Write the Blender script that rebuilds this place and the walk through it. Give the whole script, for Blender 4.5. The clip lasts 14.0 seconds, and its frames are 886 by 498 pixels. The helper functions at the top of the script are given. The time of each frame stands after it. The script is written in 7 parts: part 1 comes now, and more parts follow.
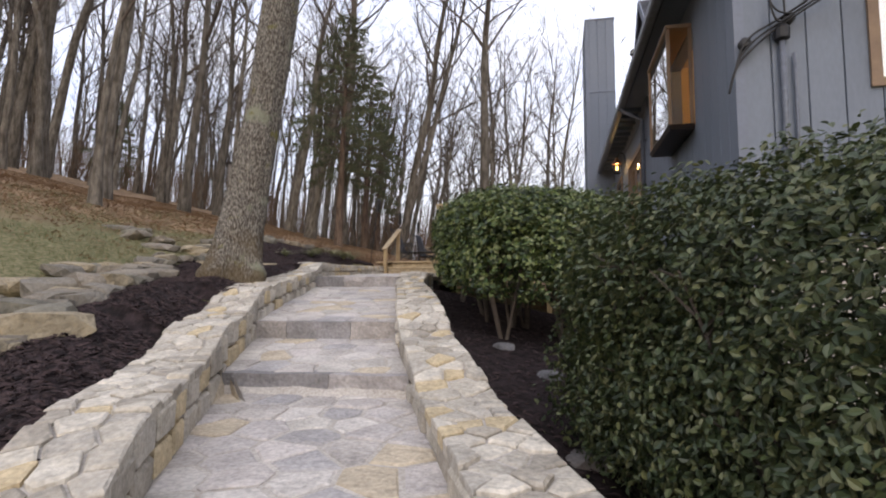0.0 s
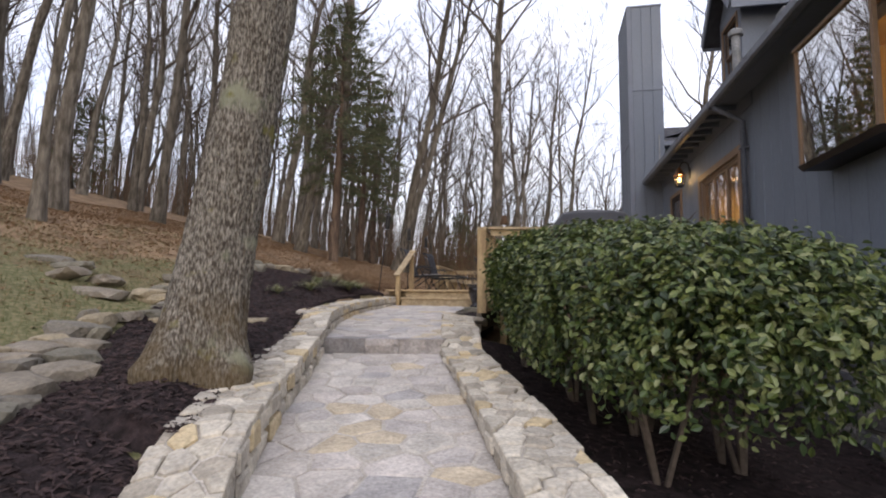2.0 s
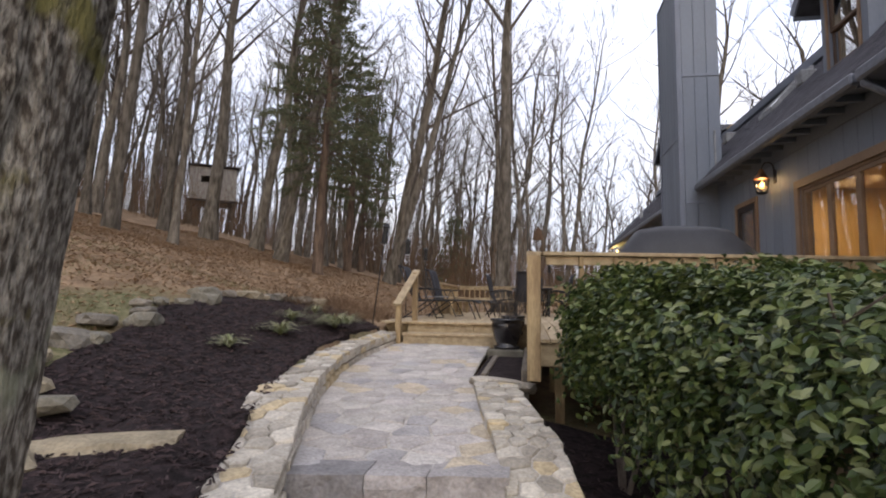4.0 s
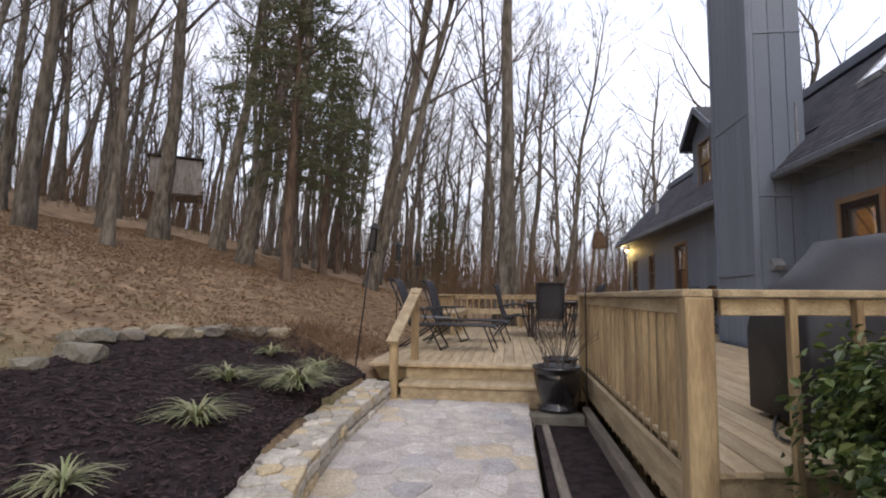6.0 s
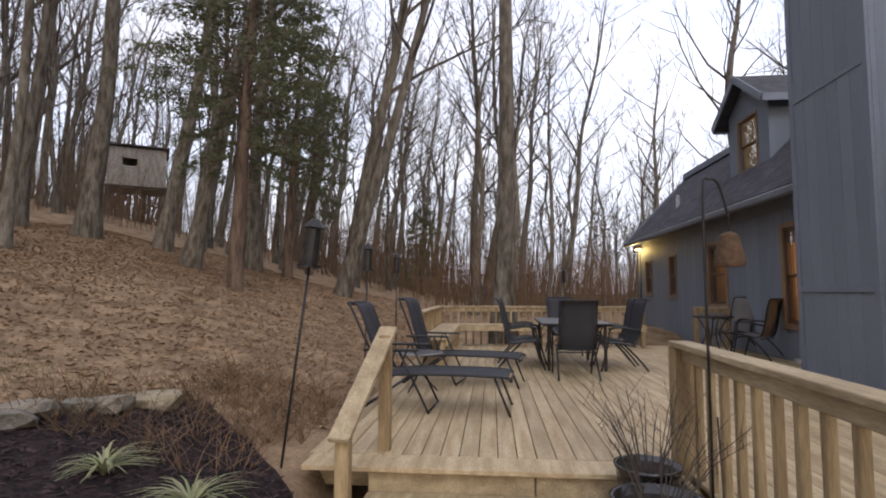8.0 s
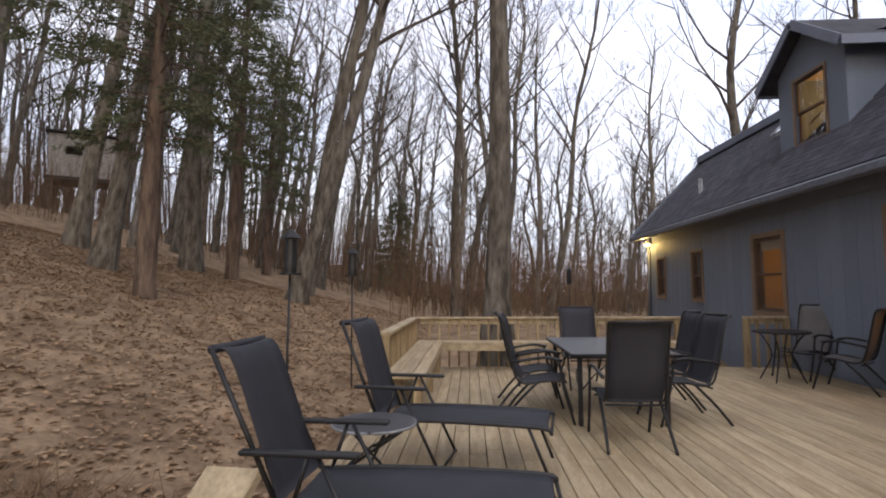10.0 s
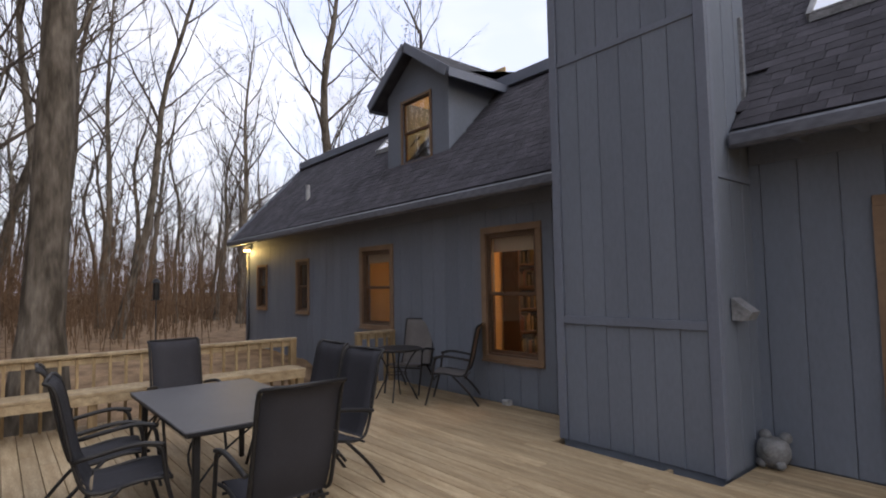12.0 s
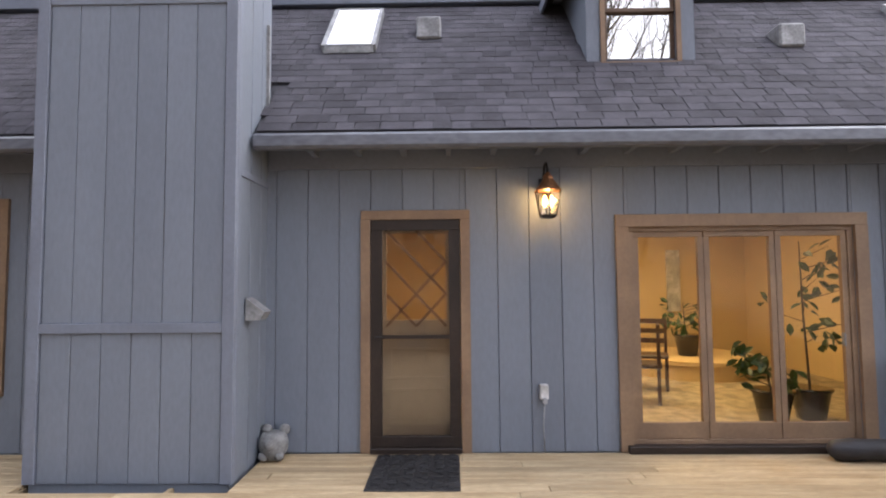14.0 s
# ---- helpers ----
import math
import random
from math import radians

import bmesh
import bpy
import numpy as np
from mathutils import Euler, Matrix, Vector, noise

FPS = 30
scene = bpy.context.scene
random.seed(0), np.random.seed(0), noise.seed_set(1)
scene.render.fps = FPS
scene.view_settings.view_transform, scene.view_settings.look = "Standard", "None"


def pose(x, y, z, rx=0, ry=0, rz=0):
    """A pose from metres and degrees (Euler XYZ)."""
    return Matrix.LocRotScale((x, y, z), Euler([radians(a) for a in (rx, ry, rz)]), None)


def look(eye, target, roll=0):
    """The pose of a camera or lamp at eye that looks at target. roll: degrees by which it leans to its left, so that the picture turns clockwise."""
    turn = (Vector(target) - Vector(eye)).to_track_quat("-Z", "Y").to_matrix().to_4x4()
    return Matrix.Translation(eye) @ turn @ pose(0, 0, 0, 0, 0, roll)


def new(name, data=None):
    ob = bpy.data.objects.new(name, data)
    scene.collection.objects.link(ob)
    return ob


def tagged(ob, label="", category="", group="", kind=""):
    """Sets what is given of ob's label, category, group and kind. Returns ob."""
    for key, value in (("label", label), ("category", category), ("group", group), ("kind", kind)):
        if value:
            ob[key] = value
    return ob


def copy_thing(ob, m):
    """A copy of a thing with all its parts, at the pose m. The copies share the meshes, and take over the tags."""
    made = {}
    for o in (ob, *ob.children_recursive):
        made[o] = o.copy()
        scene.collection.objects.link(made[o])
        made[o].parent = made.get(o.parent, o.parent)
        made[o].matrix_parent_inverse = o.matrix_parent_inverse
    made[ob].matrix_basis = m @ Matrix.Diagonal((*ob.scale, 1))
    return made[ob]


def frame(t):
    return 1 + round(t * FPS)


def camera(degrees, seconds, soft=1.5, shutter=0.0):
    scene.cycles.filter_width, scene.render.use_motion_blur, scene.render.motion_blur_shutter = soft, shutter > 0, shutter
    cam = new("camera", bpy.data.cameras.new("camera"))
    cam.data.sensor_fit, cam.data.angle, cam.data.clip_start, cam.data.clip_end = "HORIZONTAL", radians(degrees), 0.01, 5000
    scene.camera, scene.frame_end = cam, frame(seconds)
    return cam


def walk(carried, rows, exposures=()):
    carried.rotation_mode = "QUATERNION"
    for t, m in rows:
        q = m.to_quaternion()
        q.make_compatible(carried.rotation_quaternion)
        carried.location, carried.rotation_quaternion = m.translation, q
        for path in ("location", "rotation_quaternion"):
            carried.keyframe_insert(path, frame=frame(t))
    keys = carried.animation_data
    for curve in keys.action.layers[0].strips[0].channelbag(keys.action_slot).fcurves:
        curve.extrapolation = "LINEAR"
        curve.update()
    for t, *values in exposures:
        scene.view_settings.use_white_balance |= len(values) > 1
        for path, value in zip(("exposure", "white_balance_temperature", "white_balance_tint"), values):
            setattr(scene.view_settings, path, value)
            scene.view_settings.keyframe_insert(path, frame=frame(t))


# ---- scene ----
cam = camera(78.7, 14.0, 2.0)
# t, x, y, z, yaw, pitch, roll
ROWS = [
    (0.0, 1.188, -2.492, 1.263, 12.08, 4.81, -0.18),
    (0.5, 0.772, -1.915, 1.396, 11.84, 5.28, -0.50),
    (1.0, 0.425, -1.416, 1.633, 11.55, 5.21, -0.45),
    (1.5, 0.094, -0.904, 1.776, 11.02, 5.24, -0.45),
    (2.0, -0.120, -0.310, 1.948, 10.67, 5.24, -0.40),
    (2.5, -0.374, 0.258, 2.062, 10.12, 5.35, -0.51),
    (3.0, -0.589, 0.871, 2.177, 9.75, 5.43, -0.66),
    (3.2, -0.674, 1.120, 2.245, 9.82, 5.51, -0.60),
    (5.3, -1.660, 3.791, 2.860, 7.51, 4.99, -0.61),
    (5.5, -1.748, 4.053, 2.908, 7.31, 4.80, -0.44),
    (6.0, -1.922, 4.779, 2.960, 6.86, 4.94, -0.37),
    (6.5, -2.058, 5.459, 3.071, 6.38, 4.79, -0.29),
    (7.0, -2.195, 6.147, 3.236, 5.90, 4.70, -0.29),
    (7.5, -2.240, 6.837, 3.274, 5.49, 4.66, -0.17),
    (7.7, -2.263, 7.124, 3.297, 5.30, 4.57, -0.17),
    (9.8, -2.507, 10.209, 3.503, 4.81, 4.02, 0.09),
    (10.0, -2.530, 10.465, 3.489, 2.84, 4.21, 0.24),
    (10.5, -2.558, 11.063, 3.508, -3.90, 4.14, 0.28),
    (11.0, -2.497, 11.523, 3.649, -16.86, 3.95, 0.60),
    (11.5, -2.493, 11.876, 3.751, -28.61, 4.04, 0.84),
    (12.0, -2.489, 12.142, 3.750, -39.62, 3.81, 1.00),
    (12.5, -2.415, 12.266, 3.740, -50.35, 3.69, 0.85),
    (13.0, -2.347, 12.392, 3.729, -63.61, 3.65, 0.69),
    (13.5, -2.257, 12.394, 3.720, -75.79, 3.49, 0.64),
    (14.0, -2.237, 12.389, 3.727, -89.14, 3.41, 0.47),
]
walk(cam, [(t, pose(x, y, z, 90 + pitch, roll, yaw)) for t, x, y, z, yaw, pitch, roll in ROWS],
     [(0.0, -0.08), (5.0, -0.1), (10.2, -0.12), (11.2, -0.34), (12.3, -0.18), (13.0, 0.72), (13.5, 1.04), (14.0, 1.1)])

# ---------------------------------------------------------------- world, sun, exposure
world = bpy.data.worlds.new("world")
scene.world = world
world.use_nodes = True
wn, wl = world.node_tree.nodes, world.node_tree.links
wn.clear()
w_out = wn.new("ShaderNodeOutputWorld")
w_sky = wn.new("ShaderNodeTexSky")
w_sky.sky_type = "NISHITA"
w_sky.sun_disc = False
w_sky.sun_elevation = radians(14)
w_sky.sun_rotation = radians(168)
w_sky.dust_density = 3.0
w_bg = wn.new("ShaderNodeBackground")
w_bg.inputs["Strength"].default_value = 0.06
wl.new(w_sky.outputs[0], w_bg.inputs["Color"])
# thin overcast over the whole dome, with soft cloud structure
w_tc = wn.new("ShaderNodeTexCoord")
w_map = wn.new("ShaderNodeMapping")
w_map.inputs["Scale"].default_value = (1, 1, 3.0)
w_noise = wn.new("ShaderNodeTexNoise")
w_noise.inputs["Scale"].default_value = 2.2
w_noise.inputs["Detail"].default_value = 5
w_ramp = wn.new("ShaderNodeValToRGB")
w_ramp.color_ramp.elements[0].position = 0.35
w_ramp.color_ramp.elements[0].color = (0.735, 0.775, 0.965, 1)
w_ramp.color_ramp.elements[1].position = 0.62
w_ramp.color_ramp.elements[1].color = (0.975, 0.95, 1.025, 1)
w_bg2 = wn.new("ShaderNodeBackground")
w_bg2.inputs["Strength"].default_value = 1.36
w_add = wn.new("ShaderNodeAddShader")
wl.new(w_tc.outputs["Generated"], w_map.inputs[0])
wl.new(w_map.outputs[0], w_noise.inputs[0])
wl.new(w_noise.outputs[0], w_ramp.inputs[0])
wl.new(w_ramp.outputs[0], w_bg2.inputs["Color"])
wl.new(w_bg.outputs[0], w_add.inputs[0])
wl.new(w_bg2.outputs[0], w_add.inputs[1])
wl.new(w_add.outputs[0], w_out.inputs[0])

sun = new("sun", bpy.data.lights.new("sun", "SUN"))
sun.data.energy = 0.9
sun.data.angle = radians(25)
sun.data.color = (0.98, 0.97, 1.0)
sun.matrix_world = look((9, -30, 40), (0, 8, 2))


def lamp(name, where, watts, colour, radius=0.05):
    ob = new(name, bpy.data.lights.new(name, "POINT"))
    ob.data.energy, ob.data.color, ob.data.shadow_soft_size = watts, colour, radius
    ob.location = where
    return ob


def area(name, where, target, watts, colour, size):
    ob = new(name, bpy.data.lights.new(name, "AREA"))
    ob.data.energy, ob.data.color, ob.data.size = watts, colour, size
    ob.matrix_world = look(where, target)
    return ob


lamp("lantern_lamp", (2.66, 11.5, 4.50), 4.5, (1.0, 0.62, 0.25), 0.04)
lamp("flood_lamp", (2.60, 26.72, 4.74), 34, (1.0, 0.66, 0.22), 0.06)
area("dining_room_lamp", (5.6, 9.8, 4.75), (5.6, 9.8, 0), 72, (1.0, 0.70, 0.32), 2.6)
lamp("bedroom_lamp", (4.2, 16.6, 4.3), 52, (1.0, 0.50, 0.18), 0.15)
lamp("study_lamp", (4.4, 20.6, 4.3), 16, (1.0, 0.50, 0.18), 0.15)
# added lamp: gives the dormer window the gold of its reflections
lamp("dormer_room_lamp", (4.5, 19.9, 6.9), 30, (1.0, 0.62, 0.2), 0.2)
area("hall_lamp", (4.6, 12.8, 4.75), (4.6, 12.8, 0), 38, (1.0, 0.60, 0.26), 0.9)
lamp("kitchen_lamp", (3.6, 5.2, 4.6), 14, (1.0, 0.6, 0.25), 0.1)


# ---------------------------------------------------------------- materials
def mat(name, colour, rough=0.7, metal=0.0, dark=None, scale=6.0, stretch=(1, 1, 1), fine=40.0, bump=0.3, bump_scale=None,
        tint=0.0, spec=0.4, mid=0.5, width=0.3, coat=0.0, grain=0.55, relief=0.01):
    """A surface with two scales of colour change, grain bump and a shade that varies from piece to piece."""
    m = bpy.data.materials.new(name)
    m.use_nodes = True
    n, l = m.node_tree.nodes, m.node_tree.links
    b = n["Principled BSDF"]
    dark = dark or tuple(c * 0.55 for c in colour)
    tc = n.new("ShaderNodeTexCoord")
    mp = n.new("ShaderNodeMapping")
    mp.inputs["Scale"].default_value = stretch
    l.new(tc.outputs["Object"], mp.inputs[0])
    src = mp.outputs[0]
    info = n.new("ShaderNodeObjectInfo")
    if tint > 0:
        add = n.new("ShaderNodeVectorMath")
        add.operation = "ADD"
        mul = n.new("ShaderNodeMath")
        mul.operation = "MULTIPLY"
        mul.inputs[1].default_value = 37.0
        l.new(info.outputs["Random"], mul.inputs[0])
        l.new(src, add.inputs[0])
        l.new(mul.outputs[0], add.inputs[1])
        src = add.outputs[0]
    big = n.new("ShaderNodeTexNoise")
    big.inputs["Scale"].default_value = scale
    big.inputs["Detail"].default_value = 6
    l.new(src, big.inputs[0])
    small = n.new("ShaderNodeTexNoise")
    small.inputs["Scale"].default_value = fine
    small.inputs["Detail"].default_value = 4
    l.new(src, small.inputs[0])
    ramp = n.new("ShaderNodeValToRGB")
    ramp.color_ramp.elements[0].position, ramp.color_ramp.elements[1].position = mid - width / 2, mid + width / 2
    ramp.color_ramp.elements[0].color, ramp.color_ramp.elements[1].color = (*dark, 1), (*colour, 1)
    l.new(big.outputs[0], ramp.inputs[0])
    mix = n.new("ShaderNodeMix")
    mix.data_type, mix.blend_type = "RGBA", "MULTIPLY"
    mix.inputs[0].default_value = grain
    l.new(ramp.outputs[0], mix.inputs[6])
    sr = n.new("ShaderNodeMapRange")
    sr.inputs[1].default_value, sr.inputs[2].default_value, sr.inputs[3].default_value, sr.inputs[4].default_value = 0.3, 0.7, 0.55, 1.25
    l.new(small.outputs[0], sr.inputs[0])
    l.new(sr.outputs[0], mix.inputs[7])
    last = mix.outputs[2]
    if tint > 0:
        hs = n.new("ShaderNodeHueSaturation")
        tr = n.new("ShaderNodeMapRange")
        tr.inputs[3].default_value, tr.inputs[4].default_value = 1 - tint, 1 + tint
        l.new(info.outputs["Random"], tr.inputs[0])
        l.new(tr.outputs[0], hs.inputs["Value"])
        l.new(last, hs.inputs["Color"])
        last = hs.outputs[0]
    l.new(last, b.inputs["Base Color"])
    b.inputs["Roughness"].default_value = rough
    b.inputs["Metallic"].default_value = metal
    b.inputs["Specular IOR Level"].default_value = spec
    b.inputs["Coat Weight"].default_value = coat
    if bump > 0:
        bp = n.new("ShaderNodeBump")
        bp.inputs["Strength"].default_value = bump
        bp.inputs["Distance"].default_value = relief
        if bump_scale:
            bn = n.new("ShaderNodeTexNoise")
            bn.inputs["Scale"].default_value = bump_scale
            bn.inputs["Detail"].default_value = 8
            l.new(src, bn.inputs[0])
            l.new(bn.outputs[0], bp.inputs["Height"])
        else:
            l.new(small.outputs[0], bp.inputs["Height"])
        l.new(bp.outputs[0], b.inputs["Normal"])
    return m


def stone_mat(name, tones, rough=0.85, scale=5.0):
    """Quarried stone: one of several tones for each piece, with blotches and a rough face."""
    m = mat(name, tones[0], rough, dark=tuple(c * 0.72 for c in tones[0]), scale=scale, fine=45, bump=0.9, bump_scale=16, tint=0.12, spec=0.2, relief=0.035)
    n, l = m.node_tree.nodes, m.node_tree.links
    b = n["Principled BSDF"]
    info = n.new("ShaderNodeObjectInfo")
    geo = n.new("ShaderNodeNewGeometry")
    add = n.new("ShaderNodeMath")
    add.operation = "ADD"
    fr = n.new("ShaderNodeMath")
    fr.operation = "FRACT"
    l.new(info.outputs["Random"], add.inputs[0])
    l.new(geo.outputs["Random Per Island"], add.inputs[1])
    l.new(add.outputs[0], fr.inputs[0])
    ramp = n.new("ShaderNodeValToRGB")
    ramp.color_ramp.interpolation = "CONSTANT"
    els = ramp.color_ramp.elements
    while len(els) < len(tones):
        els.new(0.5)
    for i, t in enumerate(tones):
        els[i].position = i / len(tones)
        els[i].color = (*[c / max(tones[0][k], 1e-3) for k, c in enumerate(t)], 1)
    l.new(fr.outputs[0], ramp.inputs[0])
    mix = n.new("ShaderNodeMix")
    mix.data_type, mix.blend_type = "RGBA", "MULTIPLY"
    mix.clamp_result = False
    mix.inputs[0].default_value = 1.0
    old = b.inputs["Base Color"].links[0].from_socket
    l.new(old, mix.inputs[6])
    l.new(ramp.outputs[0], mix.inputs[7])
    l.new(mix.outputs[2], b.inputs["Base Color"])
    return m


def leaf_mat(name, tones, rough=0.45, trans=0.15):
    m = bpy.data.materials.new(name)
    m.use_nodes = True
    n, l = m.node_tree.nodes, m.node_tree.links
    b = n["Principled BSDF"]
    geo = n.new("ShaderNodeNewGeometry")
    ramp = n.new("ShaderNodeValToRGB")
    els = ramp.color_ramp.elements
    while len(els) < len(tones):
        els.new(0.5)
    for i, t in enumerate(tones):
        els[i].position = i / (len(tones) - 1)
        els[i].color = (*t, 1)
    l.new(geo.outputs["Random Per Island"], ramp.inputs[0])
    l.new(ramp.outputs[0], b.inputs["Base Color"])
    b.inputs["Roughness"].default_value = rough
    b.inputs["Transmission Weight"].default_value = 0.0
    b.inputs["Subsurface Weight"].default_value = 0.0
    b.inputs["Specular IOR Level"].default_value = 0.45
    tl = n.new("ShaderNodeBsdfTranslucent")
    l.new(ramp.outputs[0], tl.inputs[0])
    ms = n.new("ShaderNodeMixShader")
    ms.inputs[0].default_value = trans
    l.new(b.outputs[0], ms.inputs[1])
    l.new(tl.outputs[0], ms.inputs[2])
    l.new(ms.outputs[0], n["Material Output"].inputs[0])
    return m


def glow_mat(name, colour, strength):
    m = bpy.data.materials.new(name)
    m.use_nodes = True
    b = m.node_tree.nodes["Principled BSDF"]
    b.inputs["Base Color"].default_value = (*colour, 1)
    b.inputs["Emission Color"].default_value = (*colour, 1)
    b.inputs["Emission Strength"].default_value = strength
    return m


def glass_mat(name, tint=(1, 1, 1), rough=0.0, shine=0.12):
    """Window glass: mostly clear, with a mirror share that grows at grazing angles."""
    m = bpy.data.materials.new(name)
    m.use_nodes = True
    n, l = m.node_tree.nodes, m.node_tree.links
    n.remove(n["Principled BSDF"])
    tr = n.new("ShaderNodeBsdfTransparent")
    tr.inputs[0].default_value = (*tint, 1)
    gl = n.new("ShaderNodeBsdfGlossy")
    gl.inputs["Roughness"].default_value = rough
    lw = n.new("ShaderNodeLayerWeight")
    lw.inputs[0].default_value = 0.5
    pw = n.new("ShaderNodeMath")
    pw.operation = "POWER"
    pw.inputs[1].default_value = 3.0
    l.new(lw.outputs["Facing"], pw.inputs[0])
    mx = n.new("ShaderNodeMath")
    mx.operation = "MULTIPLY_ADD"
    mx.inputs[1].default_value = 0.9
    mx.inputs[2].default_value = shine * 0.55
    l.new(pw.outputs[0], mx.inputs[0])
    ms = n.new("ShaderNodeMixShader")
    l.new(mx.outputs[0], ms.inputs[0])
    l.new(tr.outputs[0], ms.inputs[1])
    l.new(gl.outputs[0], ms.inputs[2])
    l.new(ms.outputs[0], n["Material Output"].inputs[0])
    return m


SIDING = mat("painted_siding", (0.168, 0.191, 0.234), 0.62, dark=(0.148, 0.169, 0.208), scale=1.1, stretch=(1, 1, 0.4), fine=34, bump=0.2, tint=0.03, spec=0.35, grain=0.14)
TRIM_BLUE = mat("painted_trim", (0.165, 0.186, 0.235), 0.6, dark=(0.148, 0.166, 0.21), scale=2, fine=25, bump=0.15, grain=0.15)
BROWN = mat("brown_painted_trim", (0.235, 0.155, 0.095), 0.6, dark=(0.18, 0.118, 0.075), scale=3, fine=30, bump=0.15, grain=0.2)
SASH = mat("brown_sash", (0.115, 0.070, 0.043), 0.5, dark=(0.085, 0.05, 0.03), scale=3, fine=30, bump=0.1)
DARK_BROWN = mat("dark_brown_sash", (0.030, 0.020, 0.016), 0.5, scale=3, fine=30, bump=0.1)
SHINGLE = mat("asphalt_shingle", (0.082, 0.079, 0.092), 0.95, dark=(0.06, 0.058, 0.068), scale=3.5, fine=180, bump=0.6, tint=0.2, spec=0.2)
SHINGLE_ALL = mat("asphalt_shingle_field", (0.075, 0.075, 0.085), 0.95, dark=(0.048, 0.048, 0.055), scale=4.5, fine=180, bump=0.6, spec=0.2)
DECK = mat("pine_deck_board", (0.46, 0.36, 0.225), 0.62, dark=(0.32, 0.235, 0.135), scale=1.6, stretch=(9, 0.9, 9), fine=16, bump=0.25, tint=0.14, spec=0.35)
PINE = mat("pine_rail", (0.38, 0.28, 0.15), 0.65, dark=(0.22, 0.15, 0.078), scale=2.4, stretch=(5, 5, 0.7), fine=18, bump=0.25, tint=0.12)
PINE_X = mat("pine_cap", (0.43, 0.34, 0.21), 0.65, dark=(0.28, 0.21, 0.125), scale=2.4, stretch=(4, 0.7, 5), fine=18, bump=0.25, tint=0.1)
FLAG = stone_mat("flagstone", [(0.53, 0.485, 0.445), (0.495, 0.455, 0.43), (0.53, 0.45, 0.34), (0.56, 0.52, 0.48), (0.51, 0.465, 0.435), (0.545, 0.50, 0.46), (0.46, 0.435, 0.425), (0.56, 0.52, 0.47)], scale=4.0)
MORTAR = mat("mortar", (0.50, 0.46, 0.415), 0.95, dark=(0.38, 0.345, 0.305), scale=4, fine=60, bump=0.7, spec=0.15)
CAPSTONE = stone_mat("wall_stone", [(0.54, 0.49, 0.41), (0.47, 0.43, 0.37), (0.54, 0.44, 0.285), (0.59, 0.54, 0.46), (0.44, 0.395, 0.33), (0.56, 0.51, 0.435), (0.50, 0.455, 0.385)], scale=6.0)
RISER = stone_mat("riser_stone", [(0.36, 0.335, 0.325), (0.30, 0.285, 0.285), (0.40, 0.365, 0.34)], scale=6.0)
ROCK = stone_mat("weathered_rock", [(0.27, 0.235, 0.19), (0.21, 0.19, 0.16), (0.31, 0.26, 0.18), (0.19, 0.175, 0.14)], scale=5.0)
FOUND = stone_mat("foundation_stone", [(0.19, 0.185, 0.19), (0.14, 0.14, 0.15), (0.23, 0.21, 0.20), (0.17, 0.165, 0.175)], scale=5.0)
WEATHERED = mat("weathered_timber", (0.23, 0.195, 0.155), 0.85, dark=(0.14, 0.118, 0.095), scale=2.4, stretch=(4, 0.7, 5), fine=18, bump=0.4, tint=0.1)
MULCH = mat("dark_mulch", (0.040, 0.028, 0.029), 0.95, dark=(0.012, 0.009, 0.009), scale=14, fine=70, bump=1.0, spec=0.15)
CHIP = mat("mulch_chip", (0.070, 0.048, 0.048), 0.9, dark=(0.016, 0.011, 0.011), scale=12, fine=60, bump=0.4, spec=0.2)
BARK = mat("bark", (0.185, 0.162, 0.135), 0.95, dark=(0.07, 0.06, 0.048), scale=9, stretch=(1, 1, 0.25), fine=28, bump=1.0, bump_scale=18, tint=0.22, spec=0.1)
BARK_RED = mat("cedar_bark", (0.16, 0.115, 0.085), 0.95, dark=(0.07, 0.05, 0.04), scale=8, stretch=(1, 1, 0.2), fine=30, bump=1.0, spec=0.1)
TWIG = mat("twig", (0.125, 0.103, 0.087), 0.95, dark=(0.06, 0.049, 0.041), scale=2, fine=20, bump=0.0, tint=0.3, spec=0.1)
IRON = mat("black_iron", (0.018, 0.017, 0.018), 0.5, scale=8, fine=60, bump=0.1, spec=0.4)
SLING = mat("dark_sling_fabric", (0.036, 0.036, 0.044), 0.75, dark=(0.028, 0.028, 0.034), scale=3, fine=220, bump=0.25, spec=0.3)
SLING_TAN = mat("taupe_sling_fabric", (0.165, 0.152, 0.145), 0.75, dark=(0.13, 0.12, 0.115), scale=3, fine=220, bump=0.25, spec=0.3)
COVER = mat("black_vinyl_cover", (0.028, 0.028, 0.033), 0.55, dark=(0.02, 0.02, 0.024), scale=4, fine=90, bump=0.3, bump_scale=7)
CERAMIC = mat("black_glazed_pot", (0.016, 0.014, 0.016), 0.22, scale=3, fine=30, bump=0.05, spec=0.6, coat=0.3)
SOIL = mat("potting_soil", (0.03, 0.022, 0.017), 0.95, scale=20, fine=80, bump=1.0)
GLASS = glass_mat("window_glass", shine=0.10)
GLASS_MIRROR = glass_mat("reflecting_glass", (0.75, 0.75, 0.75), shine=1.0)
TABLE_GLASS = mat("smoked_table_top", (0.06, 0.058, 0.064), 0.45, dark=(0.05, 0.048, 0.052), scale=3, fine=120, bump=0.15, spec=0.5)
WALL_IN = mat("cream_plaster", (0.62, 0.47, 0.25), 0.85, dark=(0.56, 0.42, 0.22), scale=1.5, fine=25, bump=0.1, grain=0.15)
